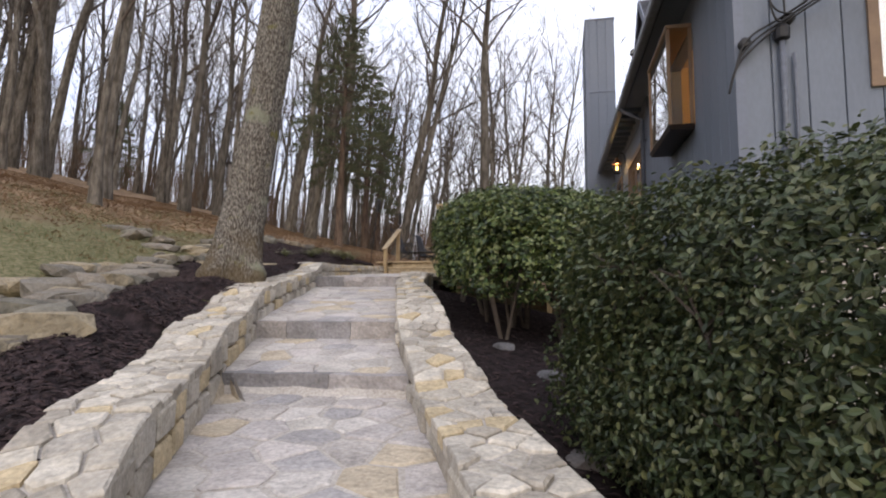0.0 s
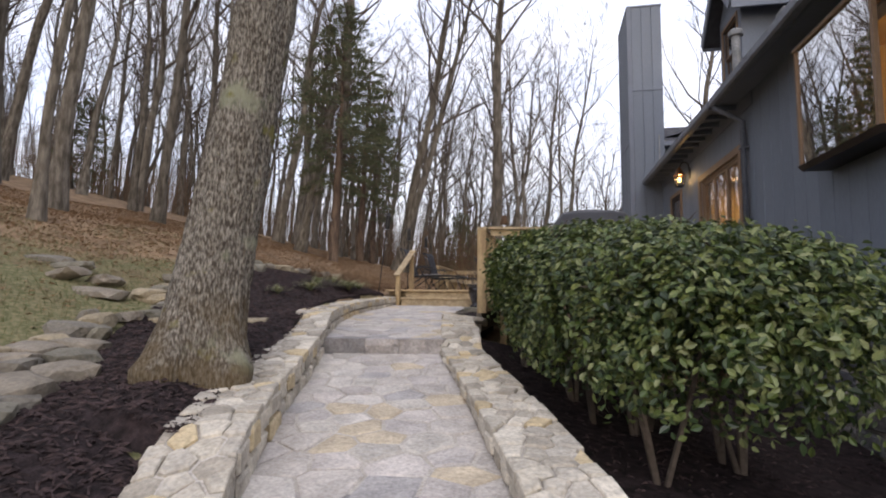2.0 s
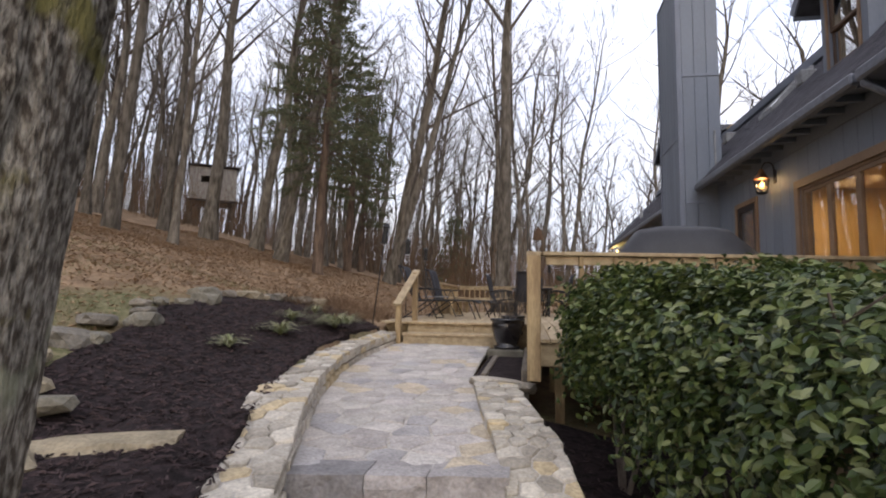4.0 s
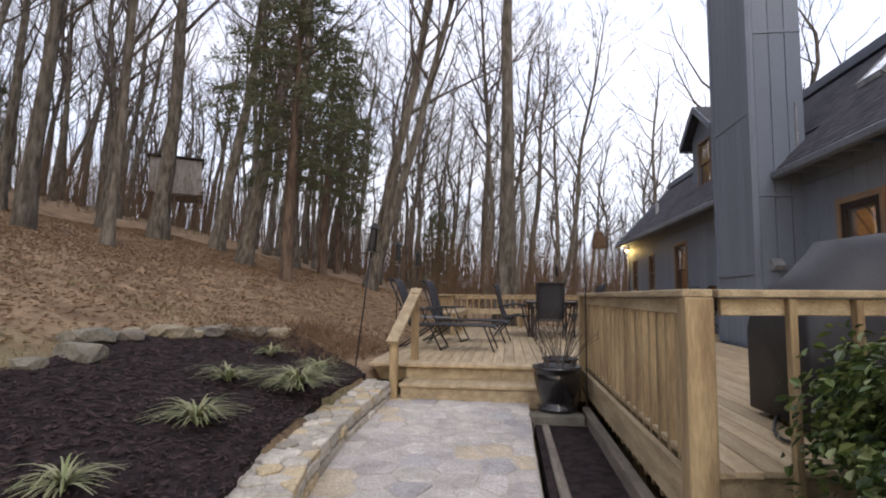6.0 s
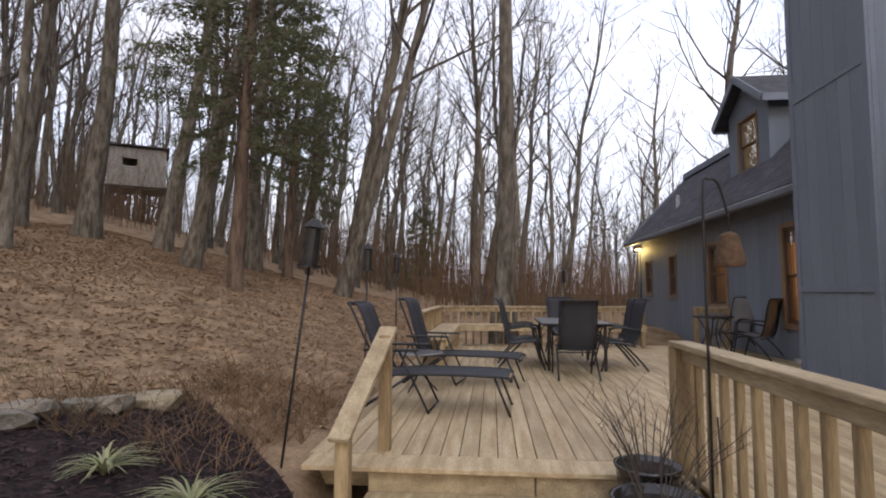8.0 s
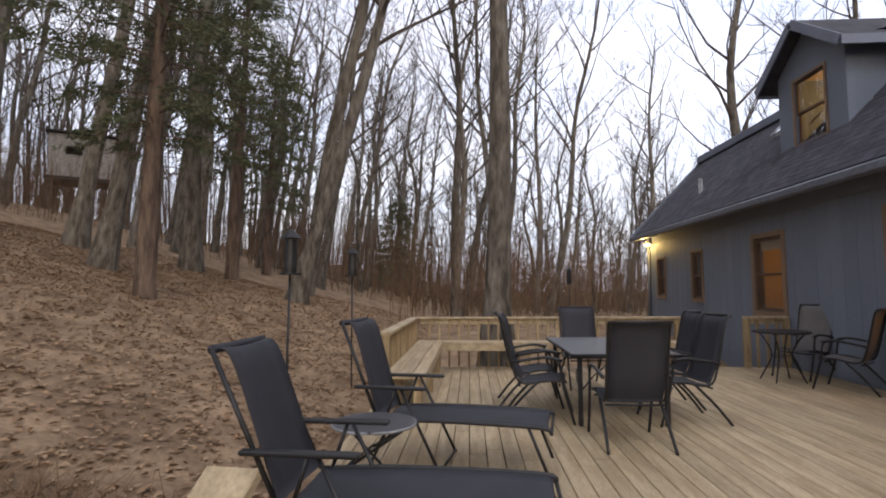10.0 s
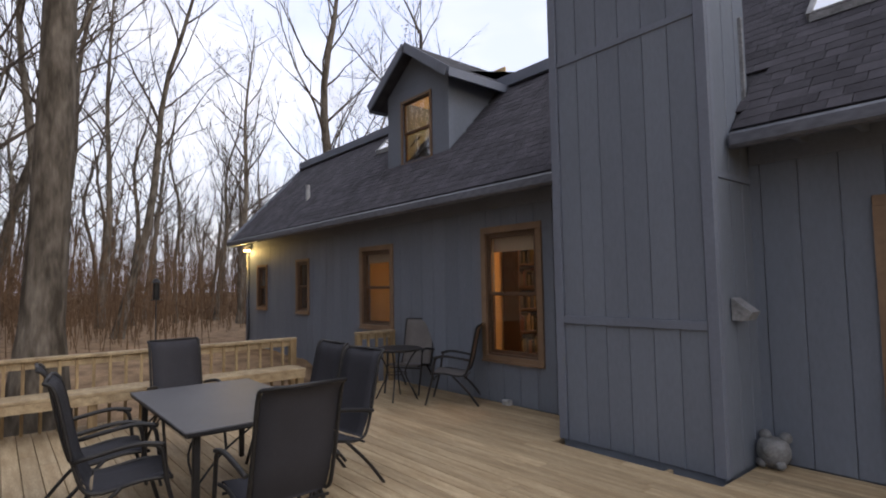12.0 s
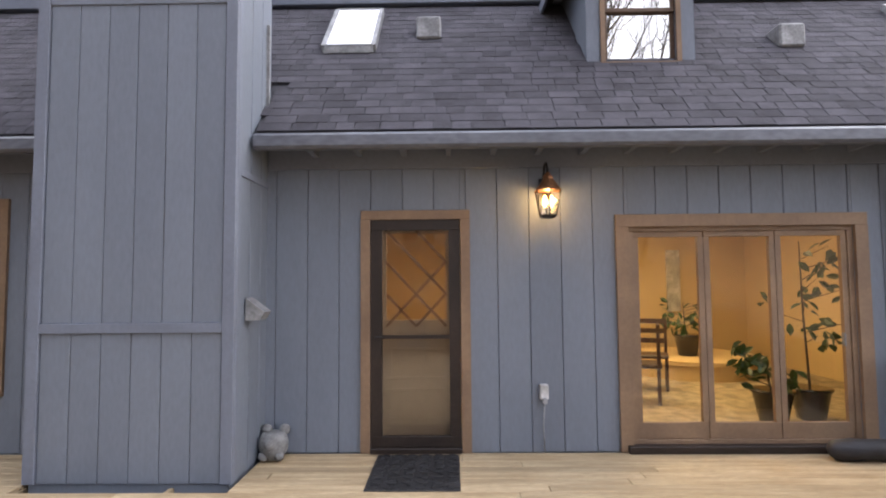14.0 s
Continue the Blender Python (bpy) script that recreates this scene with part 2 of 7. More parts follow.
FLOOR_IN = mat("pale_carpet", (0.44, 0.36, 0.24), 0.95, scale=6, fine=90, bump=0.4)
WOOD_IN = mat("dark_furniture_wood", (0.07, 0.035, 0.02), 0.45, scale=4, fine=30, bump=0.1)
DOOR_WHITE = mat("tan_door_paint", (0.40, 0.33, 0.245), 0.6, dark=(0.36, 0.295, 0.215), scale=2, fine=30, bump=0.1, grain=0.2)
COPPER = mat("aged_copper", (0.36, 0.17, 0.085), 0.45, metal=0.8, scale=9, fine=60, bump=0.15)
WHITE = mat("white_plastic", (0.6, 0.6, 0.6), 0.5, scale=5, fine=40, bump=0.05)
# tint puts the shade on the inner door into the glass colour
STORM_GLASS = glass_mat("storm_door_glass", (0.82, 0.79, 0.75), shine=0.12)
SKYLIGHT = glass_mat("skylight_glass", (0.5, 0.55, 0.6), shine=1.45)
PLY = mat("grey_plywood", (0.33, 0.30, 0.265), 0.85, dark=(0.24, 0.215, 0.19), scale=3, stretch=(3, 3, 0.6), fine=25, bump=0.2)
GREY_STONE = mat("grey_cast_stone", (0.27, 0.275, 0.28), 0.85, scale=9, fine=60, bump=0.4)
RUBBER = mat("black_rubber_mat", (0.028, 0.028, 0.031), 0.6, scale=9, fine=60, bump=0.4)
BULB = glow_mat("lamp_bulb", (1.0, 0.55, 0.16), 9)
FLOOD = glow_mat("flood_lens", (1.0, 0.66, 0.22), 26)
METAL = mat("grey_metal", (0.30, 0.305, 0.315), 0.5, metal=0.1, scale=5, fine=40, bump=0.1)
GUTTER = mat("painted_gutter", (0.135, 0.145, 0.175), 0.45, dark=(0.11, 0.118, 0.14), scale=1.4, stretch=(1, .4, 1), fine=25, bump=0.1)
HEDGE = leaf_mat("hedge_leaf", [(0.015, 0.026, 0.010), (0.034, 0.058, 0.017), (0.070, 0.104, 0.026), (0.135, 0.165, 0.045), (0.19, 0.21, 0.095)], 0.42, 0.18)
HEDGE_DULL = leaf_mat("dull_hedge_leaf", [(0.020, 0.032, 0.014), (0.042, 0.062, 0.025), (0.075, 0.092, 0.036), (0.12, 0.125, 0.055)], 0.45, 0.12)
CEDAR = leaf_mat("cedar_spray", [(0.04, 0.052, 0.025), (0.07, 0.088, 0.040), (0.11, 0.122, 0.06), (0.13, 0.105, 0.055)], 0.65, 0.2)
LEAVES = leaf_mat("dry_leaf", [(0.13, 0.075, 0.04), (0.24, 0.145, 0.075), (0.34, 0.235, 0.14), (0.20, 0.12, 0.065)], 0.8, 0.1)
GRASS = leaf_mat("winter_grass", [(0.08, 0.095, 0.035), (0.14, 0.14, 0.06), (0.22, 0.18, 0.095), (0.10, 0.125, 0.05)], 0.7, 0.15)
STRAP = leaf_mat("striped_grass_leaf", [(0.13, 0.16, 0.05), (0.25, 0.27, 0.13), (0.34, 0.33, 0.20), (0.18, 0.17, 0.08)], 0.5, 0.15)
INDOOR_LEAF = leaf_mat("indoor_leaf", [(0.02, 0.05, 0.012), (0.045, 0.085, 0.02)], 0.4, 0.15)


def ground_mat():
    """Leaf litter on a lawn: brown litter up the slope, thin winter grass low down and towards the near end."""
    m = mat("leaf_litter_ground", (0.31, 0.215, 0.135), 0.95, dark=(0.16, 0.108, 0.068), scale=2.2, fine=26, bump=1.0, bump_scale=30, spec=0.1)
    n, l = m.node_tree.nodes, m.node_tree.links
    b = n["Principled BSDF"]
    old = b.inputs["Base Color"].links[0].from_socket
    tc = n.new("ShaderNodeTexCoord")
    noi = n.new("ShaderNodeTexNoise")
    noi.inputs["Scale"].default_value = 0.55
    noi.inputs["Detail"].default_value = 8
    noi.inputs["Roughness"].default_value = 0.7
    l.new(tc.outputs["Object"], noi.inputs[0])
    sep = n.new("ShaderNodeSeparateXYZ")
    l.new(tc.outputs["Object"], sep.inputs[0])
    lawn = n.new("ShaderNodeMapRange")
    lawn.inputs[1].default_value, lawn.inputs[2].default_value, lawn.inputs[3].default_value, lawn.inputs[4].default_value = 3.0, 15.0, 0.30, -0.10
    l.new(sep.outputs[1], lawn.inputs[0])
    up = n.new("ShaderNodeMapRange")
    up.inputs[1].default_value, up.inputs[2].default_value, up.inputs[3].default_value, up.inputs[4].default_value = -10.0, -6.0, -0.35, 0.0
    l.new(sep.outputs[0], up.inputs[0])
    a1 = n.new("ShaderNodeMath")
    a2 = n.new("ShaderNodeMath")
    l.new(lawn.outputs[0], a1.inputs[0])
    l.new(up.outputs[0], a1.inputs[1])
    l.new(a1.outputs[0], a2.inputs[0])
    l.new(noi.outputs[0], a2.inputs[1])
    rp = n.new("ShaderNodeValToRGB")
    rp.color_ramp.elements[0].position, rp.color_ramp.elements[1].position = 0.52, 0.72
    l.new(a2.outputs[0], rp.inputs[0])
    gn = n.new("ShaderNodeTexNoise")
    gn.inputs["Scale"].default_value = 18
    l.new(tc.outputs["Object"], gn.inputs[0])
    gr = n.new("ShaderNodeValToRGB")
    gr.color_ramp.elements[0].position, gr.color_ramp.elements[1].position = 0.35, 0.65
    gr.color_ramp.elements[0].color, gr.color_ramp.elements[1].color = (0.085, 0.09, 0.04, 1), (0.20, 0.175, 0.10, 1)
    l.new(gn.outputs[0], gr.inputs[0])
    mix = n.new("ShaderNodeMix")
    mix.data_type = "RGBA"
    l.new(rp.outputs[0], mix.inputs[0])
    l.new(old, mix.inputs[6])
    l.new(gr.outputs[0], mix.inputs[7])
    l.new(mix.outputs[2], b.inputs["Base Color"])
    return m


GROUND = ground_mat()


# ---------------------------------------------------------------- mesh helpers
def put_mesh(name, me, material, parent=None, label=""):
    if not me.materials:
        me.materials.append(material)
    ob = new(name, me)
    if parent is not None:
        ob.parent = parent
    if label:
        tagged(ob, label)
    return ob


def part(name, bm, material, parent=None, label="", smooth=False):
    """Links a bmesh as one mesh object under a thing or a part."""
    me = bpy.data.meshes.new(name)
    bmesh.ops.recalc_face_normals(bm, faces=bm.faces)
    bm.to_mesh(me)
    bm.free()
    if smooth:
        for p in me.polygons:
            p.use_smooth = True
    return put_mesh(name, me, material, parent, label)


def raw(name, verts, faces, material, parent=None, label="", smooth=False):
    me = bpy.data.meshes.new(name)
    me.from_pydata([tuple(v) for v in verts], [], faces)
    me.update()
    if smooth:
        for p in me.polygons:
            p.use_smooth = True
    return put_mesh(name, me, material, parent, label)


def thing(name, at=(0, 0, 0), label="", category="", group="", turn=0.0, kind=""):
    ob = new(name)
    ob.matrix_basis = pose(at[0], at[1], at[2], 0, 0, turn)
    return tagged(ob, label, category, group, kind)


def box(bm, lo, hi, bevel=0.0):
    v = [bm.verts.new((x, y, z)) for x in (lo[0], hi[0]) for y in (lo[1], hi[1]) for z in (lo[2], hi[2])]
    fs = [bm.faces.new([v[i] for i in q]) for q in ((0, 1, 3, 2), (4, 6, 7, 5), (0, 4, 5, 1), (2, 3, 7, 6), (0, 2, 6, 4), (1, 5, 7, 3))]
    if bevel > 0:
        es = list({e for f in fs for e in f.edges})
        bmesh.ops.bevel(bm, geom=es, offset=bevel, segments=1, affect="EDGES")
    return fs


def boxed(lo, hi, bevel=0.0):
    bm = bmesh.new()
    box(bm, lo, hi, bevel)
    return bm


def beam(bm, a, b, w, h, bevel=0.0):
    """A straight timber from a to b, w wide and h deep."""
    a, b = Vector(a), Vector(b)
    d = (b - a).normalized()
    side = d.cross(Vector((0, 0, 1)))
    side = side.normalized() if side.length > 1e-4 else Vector((1, 0, 0))
    up = side.cross(d).normalized()
    vs = []
    for p in (a, b):
        for i, j in ((-1, -1), (1, -1), (1, 1), (-1, 1)):
            vs.append(bm.verts.new(p + side * (w / 2 * i) + up * (h / 2 * j)))
    fs = [bm.faces.new([vs[i] for i in q]) for q in ((0, 1, 2, 3), (4, 7, 6, 5), (0, 4, 5, 1), (1, 5, 6, 2), (2, 6, 7, 3), (3, 7, 4, 0))]
    if bevel > 0:
        bmesh.ops.bevel(bm, geom=list({e for f in fs for e in f.edges}), offset=bevel, segments=1, affect="EDGES")


def tube_arrays(pts, radii, sides, verts, faces, cap=True):
    """Appends a tube along pts to plain vertex and face lists."""
    base = len(verts)
    n = len(pts)
    ref = None
    for i, p in enumerate(pts):
        d = (pts[min(i + 1, n - 1)] - pts[max(i - 1, 0)])
        d = d.normalized() if d.length > 1e-6 else Vector((0, 0, 1))
        if ref is None:
            ref = Vector((1, 0, 0)) if abs(d.x) < 0.8 else Vector((0, 1, 0))
        s = d.cross(ref).normalized()
        u = d.cross(s)
        ref = -u if False else ref
        r = radii[i] if hasattr(radii, "__len__") else radii
        for k in range(sides):
            a = 2 * math.pi * k / sides
            verts.append(p + s * (r * math.cos(a)) + u * (r * math.sin(a)))
    for i in range(n - 1):
        for k in range(sides):
            k2 = (k + 1) % sides
            faces.append((base + i * sides + k, base + i * sides + k2, base + (i + 1) * sides + k2, base + (i + 1) * sides + k))
    if cap:
        faces.append(tuple(base + k for k in reversed(range(sides))))
        faces.append(tuple(base + (n - 1) * sides + k for k in range(sides)))


def tube(name, pts, radius, material, parent=None, label="", sides=8):
    v, f = [], []
    tube_arrays([Vector(p) for p in pts], radius, sides, v, f)
    return raw(name, v, f, material, parent, label, smooth=True)


def lathe(bm, profile, seg=28):
    """A turned body from (radius, height) pairs."""
    rings = [[bm.verts.new((r * math.cos(2 * math.pi * k / seg), r * math.sin(2 * math.pi * k / seg), z)) for k in range(seg)] for r, z in profile]
    for a, b in zip(rings, rings[1:]):
        for k in range(seg):
            bm.faces.new((a[k], a[(k + 1) % seg], b[(k + 1) % seg], b[k]))
    bm.faces.new(list(reversed(rings[0])))
    bm.faces.new(rings[-1])


def smooth_line(pts, steps=6):
    """Catmull-Rom through pts."""
    pts = [Vector(p) for p in pts]
    out = []
    for i in range(len(pts) - 1):
        p0, p1, p2, p3 = pts[max(i - 1, 0)], pts[i], pts[i + 1], pts[min(i + 2, len(pts) - 1)]
        for s in range(steps):
            t = s / steps
            out.append(0.5 * ((2 * p1) + (p2 - p0) * t + (2 * p0 - 5 * p1 + 4 * p2 - p3) * t * t + (3 * p1 - p0 - 3 * p2 + p3) * t ** 3))
    out.append(pts[-1])
    return out


# ---------------------------------------------------------------- the lie of the land
DECK_Z = 2.14
PATH_Y = [-3.2, -1.3, -0.6, 0.9, 2.1, 3.2, 4.0, 5.2, 6.9, 8.3, 9.4, 11.1, 14.0]
PATH_L = [0.92, -0.02, -0.40, -1.10, -1.55, -1.90, -2.10, -2.45, -2.96, -3.24, -3.31, -3.26, -3.2]
PATH_R = [2.05, 1.17, 0.87, 0.25, -0.20, -0.53, -0.77, -1.16, -1.48, -1.70, -1.71, -1.70, -1.7]
BANK_Y = [-6, -3, 0, 1.5, 3.8, 7, 9.5, 12, 20, 25, 40, 90]
BANK_Z = [-0.5, 0.1, 0.95, 1.25, 1.55, 1.82, 1.98, 2.02, 2.16, 2.34, 2.3, 1.4]
BED_Y = [-8, -3, 0, 3, 6, 8, 12, 19, 22, 40]
BED_Z = [-0.9, -0.45, 0.25, 0.85, 1.2, 1.35, 1.4, 1.5, 1.9, 1.8]


def path_left(y):
    return np.interp(y, PATH_Y, PATH_L)


def path_right(y):
    return np.interp(y, PATH_Y, PATH_R)


def tread_z(y):
    """Height of the paved path at y, with its three risers; steps lead up to it from below."""
    return np.where(y < -1.15, np.floor((y + 1.15) / 0.33) * 0.165 + 0.46,
                    np.where(y < 0.90, 0.46 + (y + 1.15) * 0.07,
                             np.where(y < 2.08, 0.72 + (y - 0.90) * 0.125, np.where(y < 5.22, 1.00 + (y - 2.08) * 0.118, 1.51 + (y - 5.22) * 0.048))))


def land(x, y):
    """Height of the ground sheet: the wooded bank, the beds beside the path, and under the path and the house."""
    x, y = np.asarray(x, float), np.asarray(y, float)
    lx, rx = path_left(y), path_right(y)
    up = np.maximum(0, -x - 3.6)
    bank = np.interp(y, BANK_Y, BANK_Z) + 0.245 * up - np.maximum(0, up - 22) ** 2 * 0.0012
    bank = bank + 0.10 * np.sin(x * 0.9 + y * 0.35) * np.sin(y * 0.6) * np.minimum(1, up / 4)
    low = tread_z(np.clip(y, -4, 9.5)) + 0.24 + 0.42 * np.maximum(0, lx - 0.42 - x)
    bank = np.where(y < 9.5, np.minimum(bank, np.maximum(low, bank - 0.6)), bank)
    bed = np.interp(y, BED_Y, BED_Z) - 0.20 * np.clip(x - rx - 0.4, 0, 3.2)
    under = np.minimum(np.where(y > 11.3, 1.6, tread_z(np.minimum(y, 11.3)) - 0.22), 1.75)
    far = np.clip((y - 19.5) / 4.0, 0, 1)
    z = np.where(x < lx - 0.30, bank, np.where(x > rx + 0.30, bed, under))
    z = np.where((x >= lx - 0.30) & (y > 19.5), under * (1 - far) + far * np.interp(y, BANK_Y, BANK_Z), z)
    z = np.where((x > rx + 0.3) & (y > 19.5), bed * (1 - far) + far * (np.interp(y, BANK_Y, BANK_Z) - 0.03 * np.clip(x - rx, 0, 60)), z)
    return z


def land_at(x, y):
    return float(land(x, y))


# ---------------------------------------------------------------- ground
def spread(lo, hi, near_lo, near_hi, step, grow=1.22):
    a = list(np.arange(near_lo, near_hi + 1e-6, step))
    s, v = step, near_lo
    left = []
    while v > lo:
        s *= grow
        v -= s
        left.append(v)
    s, v = step, near_hi
    right = []
    while v < hi:
        s *= grow
        v += s
        right.append(v)
    return np.array(left[::-1] + a + right)


gx, gy = spread(-420, 420, -16, 5, 0.2), spread(-300, 600, -5, 24, 0.2)
GX, GY = np.meshgrid(gx, gy)
GZ = land(GX, GY) + np.random.normal(0, 0.012, GX.shape)
nx, ny = len(gx), len(gy)
raw("ground", np.stack([GX.ravel(), GY.ravel(), GZ.ravel()], 1).tolist(),
    [(j * nx + i, j * nx + i + 1, (j + 1) * nx + i + 1, (j + 1) * nx + i) for j in range(ny - 1) for i in range(nx - 1)], GROUND, smooth=True)
tagged(bpy.data.objects["ground"], "sloping ground under brown leaf litter and thin winter grass", "ground", kind="structure")


def sheet(name, outline_l, outline_r, ys, lift, material, label, category, rough=0.02):
    """A strip of ground cover between two outlines x(y), a little above the land."""
    n = 26
    v, f = [], []
    for y in ys:
        a, b = outline_l(y), outline_r(y)
        for i in range(n):
            x = a + (b - a) * i / (n - 1)
            v.append((x, y, land_at(x, y) + lift + random.uniform(0, rough)))
    for j in range(len(ys) - 1):
        for i in range(n - 1):
            f.append((j * n + i, j * n + i + 1, (j + 1) * n + i + 1, (j + 1) * n + i))
    ob = raw(name, v, f, material, None, label, smooth=False)
    return tagged(ob, category=category, kind="structure")


def border(y):
    """Outer edge of the mulch bed on the bank side."""
    return float(np.interp(y, [-3, -0.3, 0.9, 2.7, 4, 6, 7, 8, 9.8, 11.3, 12.2], [-0.45, -1.6, -2.3, -3.15, -3.9, -4.7, -5.0, -5.4, -5.6, -5.3, -4.85]))


def bed_edge(y):
    """Path side of the mulch bed; past the path's end it draws back from the deck corner."""
    return float(path_left(y)) - 0.28 if y < 11 else float(np.interp(y, [11.0, 11.3, 12.2], [-3.54, -3.8, -4.8]))


sheet("mulch_bed", border, bed_edge, np.arange(-3, 12.21, 0.12), 0.03, MULCH, "dark shredded bark mulch bed beside the stone path", "mulch")
sheet("shrub_bed", lambda y: path_right(y) + 0.28, lambda y: 2.86, np.arange(-3.0, 7.8, 0.14), 0.03, MULCH, "dark mulch bed under the hedge by the house", "mulch")


def chips(name, count, pick, lo, hi, material, label):
    v, f = [], []
    for _ in range(count):
        x, y = pick()
        z = land_at(x, y) + 0.045
        a = random.uniform(0, math.pi)
        L, W = random.uniform(lo, hi), random.uniform(0.25, 0.5) * lo
        c, s = math.cos(a), math.sin(a)
        t = random.uniform(-0.35, 0.35) * L
        k = len(v)
        for i, j in ((-1, -1), (1, -1), (1, 1), (-1, 1)):
            v.append((x + c * L * i / 2 - s * W * j / 2, y + s * L * i / 2 + c * W * j / 2, z + t * i / 2 + random.uniform(0, 0.006)))
        v.append((x, y, z + random.uniform(0.008, 0.018)))
        f += [(k, k + 1, k + 4), (k + 1, k + 2, k + 4), (k + 2, k + 3, k + 4), (k + 3, k, k + 4)]
    return tagged(raw(name, v, f, material, None, label), category="mulch", kind="stuff")


def in_bed():
    y = random.uniform(-2, 12.15)
    return random.uniform(border(y), bed_edge(y) - 0.02), y


def in_shrub_bed():
    y = random.uniform(-2, 7.6)
    return random.uniform(path_right(y) + 0.3, 2.8), y


chips("mulch_chips", 12000, in_bed, 0.03, 0.085, CHIP, "loose shredded bark chips on the mulch bed")
chips("shrub_bed_chips", 4000, in_shrub_bed, 0.03, 0.08, CHIP, "loose shredded bark chips under the hedge")


# ---------------------------------------------------------------- stone path
def voronoi(points, clip, gap):
    """Cells of the points inside a convex clip test, shrunk by gap. Returns lists of 2D polygons."""
    pts = np.array(points)
    cells = []
    for i, p in enumerate(pts):
        d = np.linalg.norm(pts - p, axis=1)
        near = np.argsort(d)[1:15]
        poly = [p + np.array(o) * 0.6 for o in ((-1, -1), (1, -1), (1, 1), (-1, 1))]
        lines = [(pts[j] - p, (pts[j] + p) / 2, gap) for j in near] + clip(p)
        for nrm, mid, g in lines:
            L = np.linalg.norm(nrm)
            nv = nrm / L
            lim = nv @ mid - g / 2
            out = []
            for a, b in zip(poly, poly[1:] + poly[:1]):
                da, db = nv @ a - lim, nv @ b - lim
                if da <= 0:
                    out.append(a)
                if da * db < 0:
                    out.append(a + (b - a) * (da / (da - db)))
            poly = out
            if len(poly) < 3:
                break
        if len(poly) >= 3:
            cells.append(poly)
    return cells


def slab(name, poly, zf, thick, material, parent, proud=0.012, jitter=0.006):
    """A flat stone with a chamfered, slightly uneven upper edge."""
    c = np.mean(poly, 0)
    lift = random.uniform(-jitter, jitter)
    v, f = [], []
    poly = [q for q in poly]
    n = len(poly)
    for q in poly:
        v.append((q[0], q[1], zf(q[1], q[0]) - thick))
    for q in poly:
        v.append((q[0], q[1], zf(q[1], q[0]) + proud * 0.2 + lift))
    for q in poly:
        s = c + (q - c) * (1 - 0.014 / max(0.05, np.linalg.norm(q - c)))
        v.append((s[0], s[1], zf(s[1], s[0]) + proud + lift + random.uniform(-0.003, 0.003)))
    for i in range(n):
        j = (i + 1) % n
        f += [(i, j, n + j, n + i), (n + i, n + j, 2 * n + j, 2 * n + i)]
    f.append(tuple(2 * n + i for i in range(n)))
    return raw(name, v, f, material, parent)


def scatter(xa, xb, ya, yb, gap, tries=30000):
    out = []
    for _ in range(tries):
        y = random.uniform(ya, yb)
        x = random.uniform(xa(y), xb(y))
        g = gap * random.choice((0.75, 1.0, 1.0, 1.35))
        if all((x - p[0]) ** 2 + (y - p[1]) ** 2 > g * g for p in out[-400:]):
            out.append((x, y))
    return out


paving = thing("stone_path", (0, 0, 0), "pale flagstone garden path with mortared joints and shallow steps", "path", kind="structure")
bands = [(-1.12, 0.90), (0.96, 2.04), (2.14, 5.18), (5.28, 11.2)]
tilt = 0.16


def skew(x, y):
    """Where along the path a point counts, since the risers run a little aslant."""
    return y - tilt * (x - (path_left(y) + path_right(y)) / 2) * np.clip((y - 0.2) / 1.2, 0, 1)


for k, (ya, yb) in enumerate(bands):
    # mortar bed of one terrace
    n = max(8, int((yb - ya) / 0.12))
    v, f = [], []
    for j in range(n + 1):
        s = ya - 0.05 + (yb - ya + 0.1) * j / n
        for i in range(8):
            x = path_left(s) + (path_right(s) - path_left(s)) * i / 7
            y = s + tilt * (x - (path_left(s) + path_right(s)) / 2) * float(np.clip((s - 0.2) / 1.2, 0, 1))
            v.append((x, y, float(tread_z(np.clip(s, ya, yb))) + random.uniform(-0.004, 0.004)))
    for j in range(n):
        for i in range(7):
            f.append((j * 8 + i, j * 8 + i + 1, (j + 1) * 8 + i + 1, (j + 1) * 8 + i))
    base = len(v)
    v += [(p[0], p[1], p[2] - 0.3) for p in v]
    top = len(f)
    f += [tuple(i + base for i in reversed(q)) for q in f[:top]]
    for i in range(7):
        f += [(i + 1, i, base + i, base + i + 1), (n * 8 + i, n * 8 + i + 1, base + n * 8 + i + 1, base + n * 8 + i)]
    raw("mortar_bed", v, f, MORTAR, paving)

    def inside(p, ya=ya, yb=yb):
        y = p[1]
        e = 0.15
        lx, rx = float(path_left(y)), float(path_right(y))
        dl, dr = float(path_left(y + e) - lx) / e, float(path_right(y + e) - rx) / e
        tl = tilt * float(np.clip((y - 0.2) / 1.2, 0, 1))
        mid = (lx + rx) / 2
        return [(np.array((-1, dl)), np.array((lx, y)), 0.02), (np.array((1, -dr)), np.array((rx, y)), 0.02),
                (np.array((-tl, 1.0)), np.array((mid, yb)), 0.0), (np.array((tl, -1.0)), np.array((mid, ya)), 0.0)]

    seeds = [p for p in scatter(path_left, path_right, ya - 0.1, yb + 0.1, 0.27) if ya < skew(p[0], p[1]) < yb]
    for poly in voronoi(seeds, inside, 0.022):
        slab("flagstone", poly, lambda y, x, ya=ya, yb=yb: float(tread_z(np.clip(skew(x, y), ya, yb))), 0.05, FLAG, paving, 0.008, 0.004)

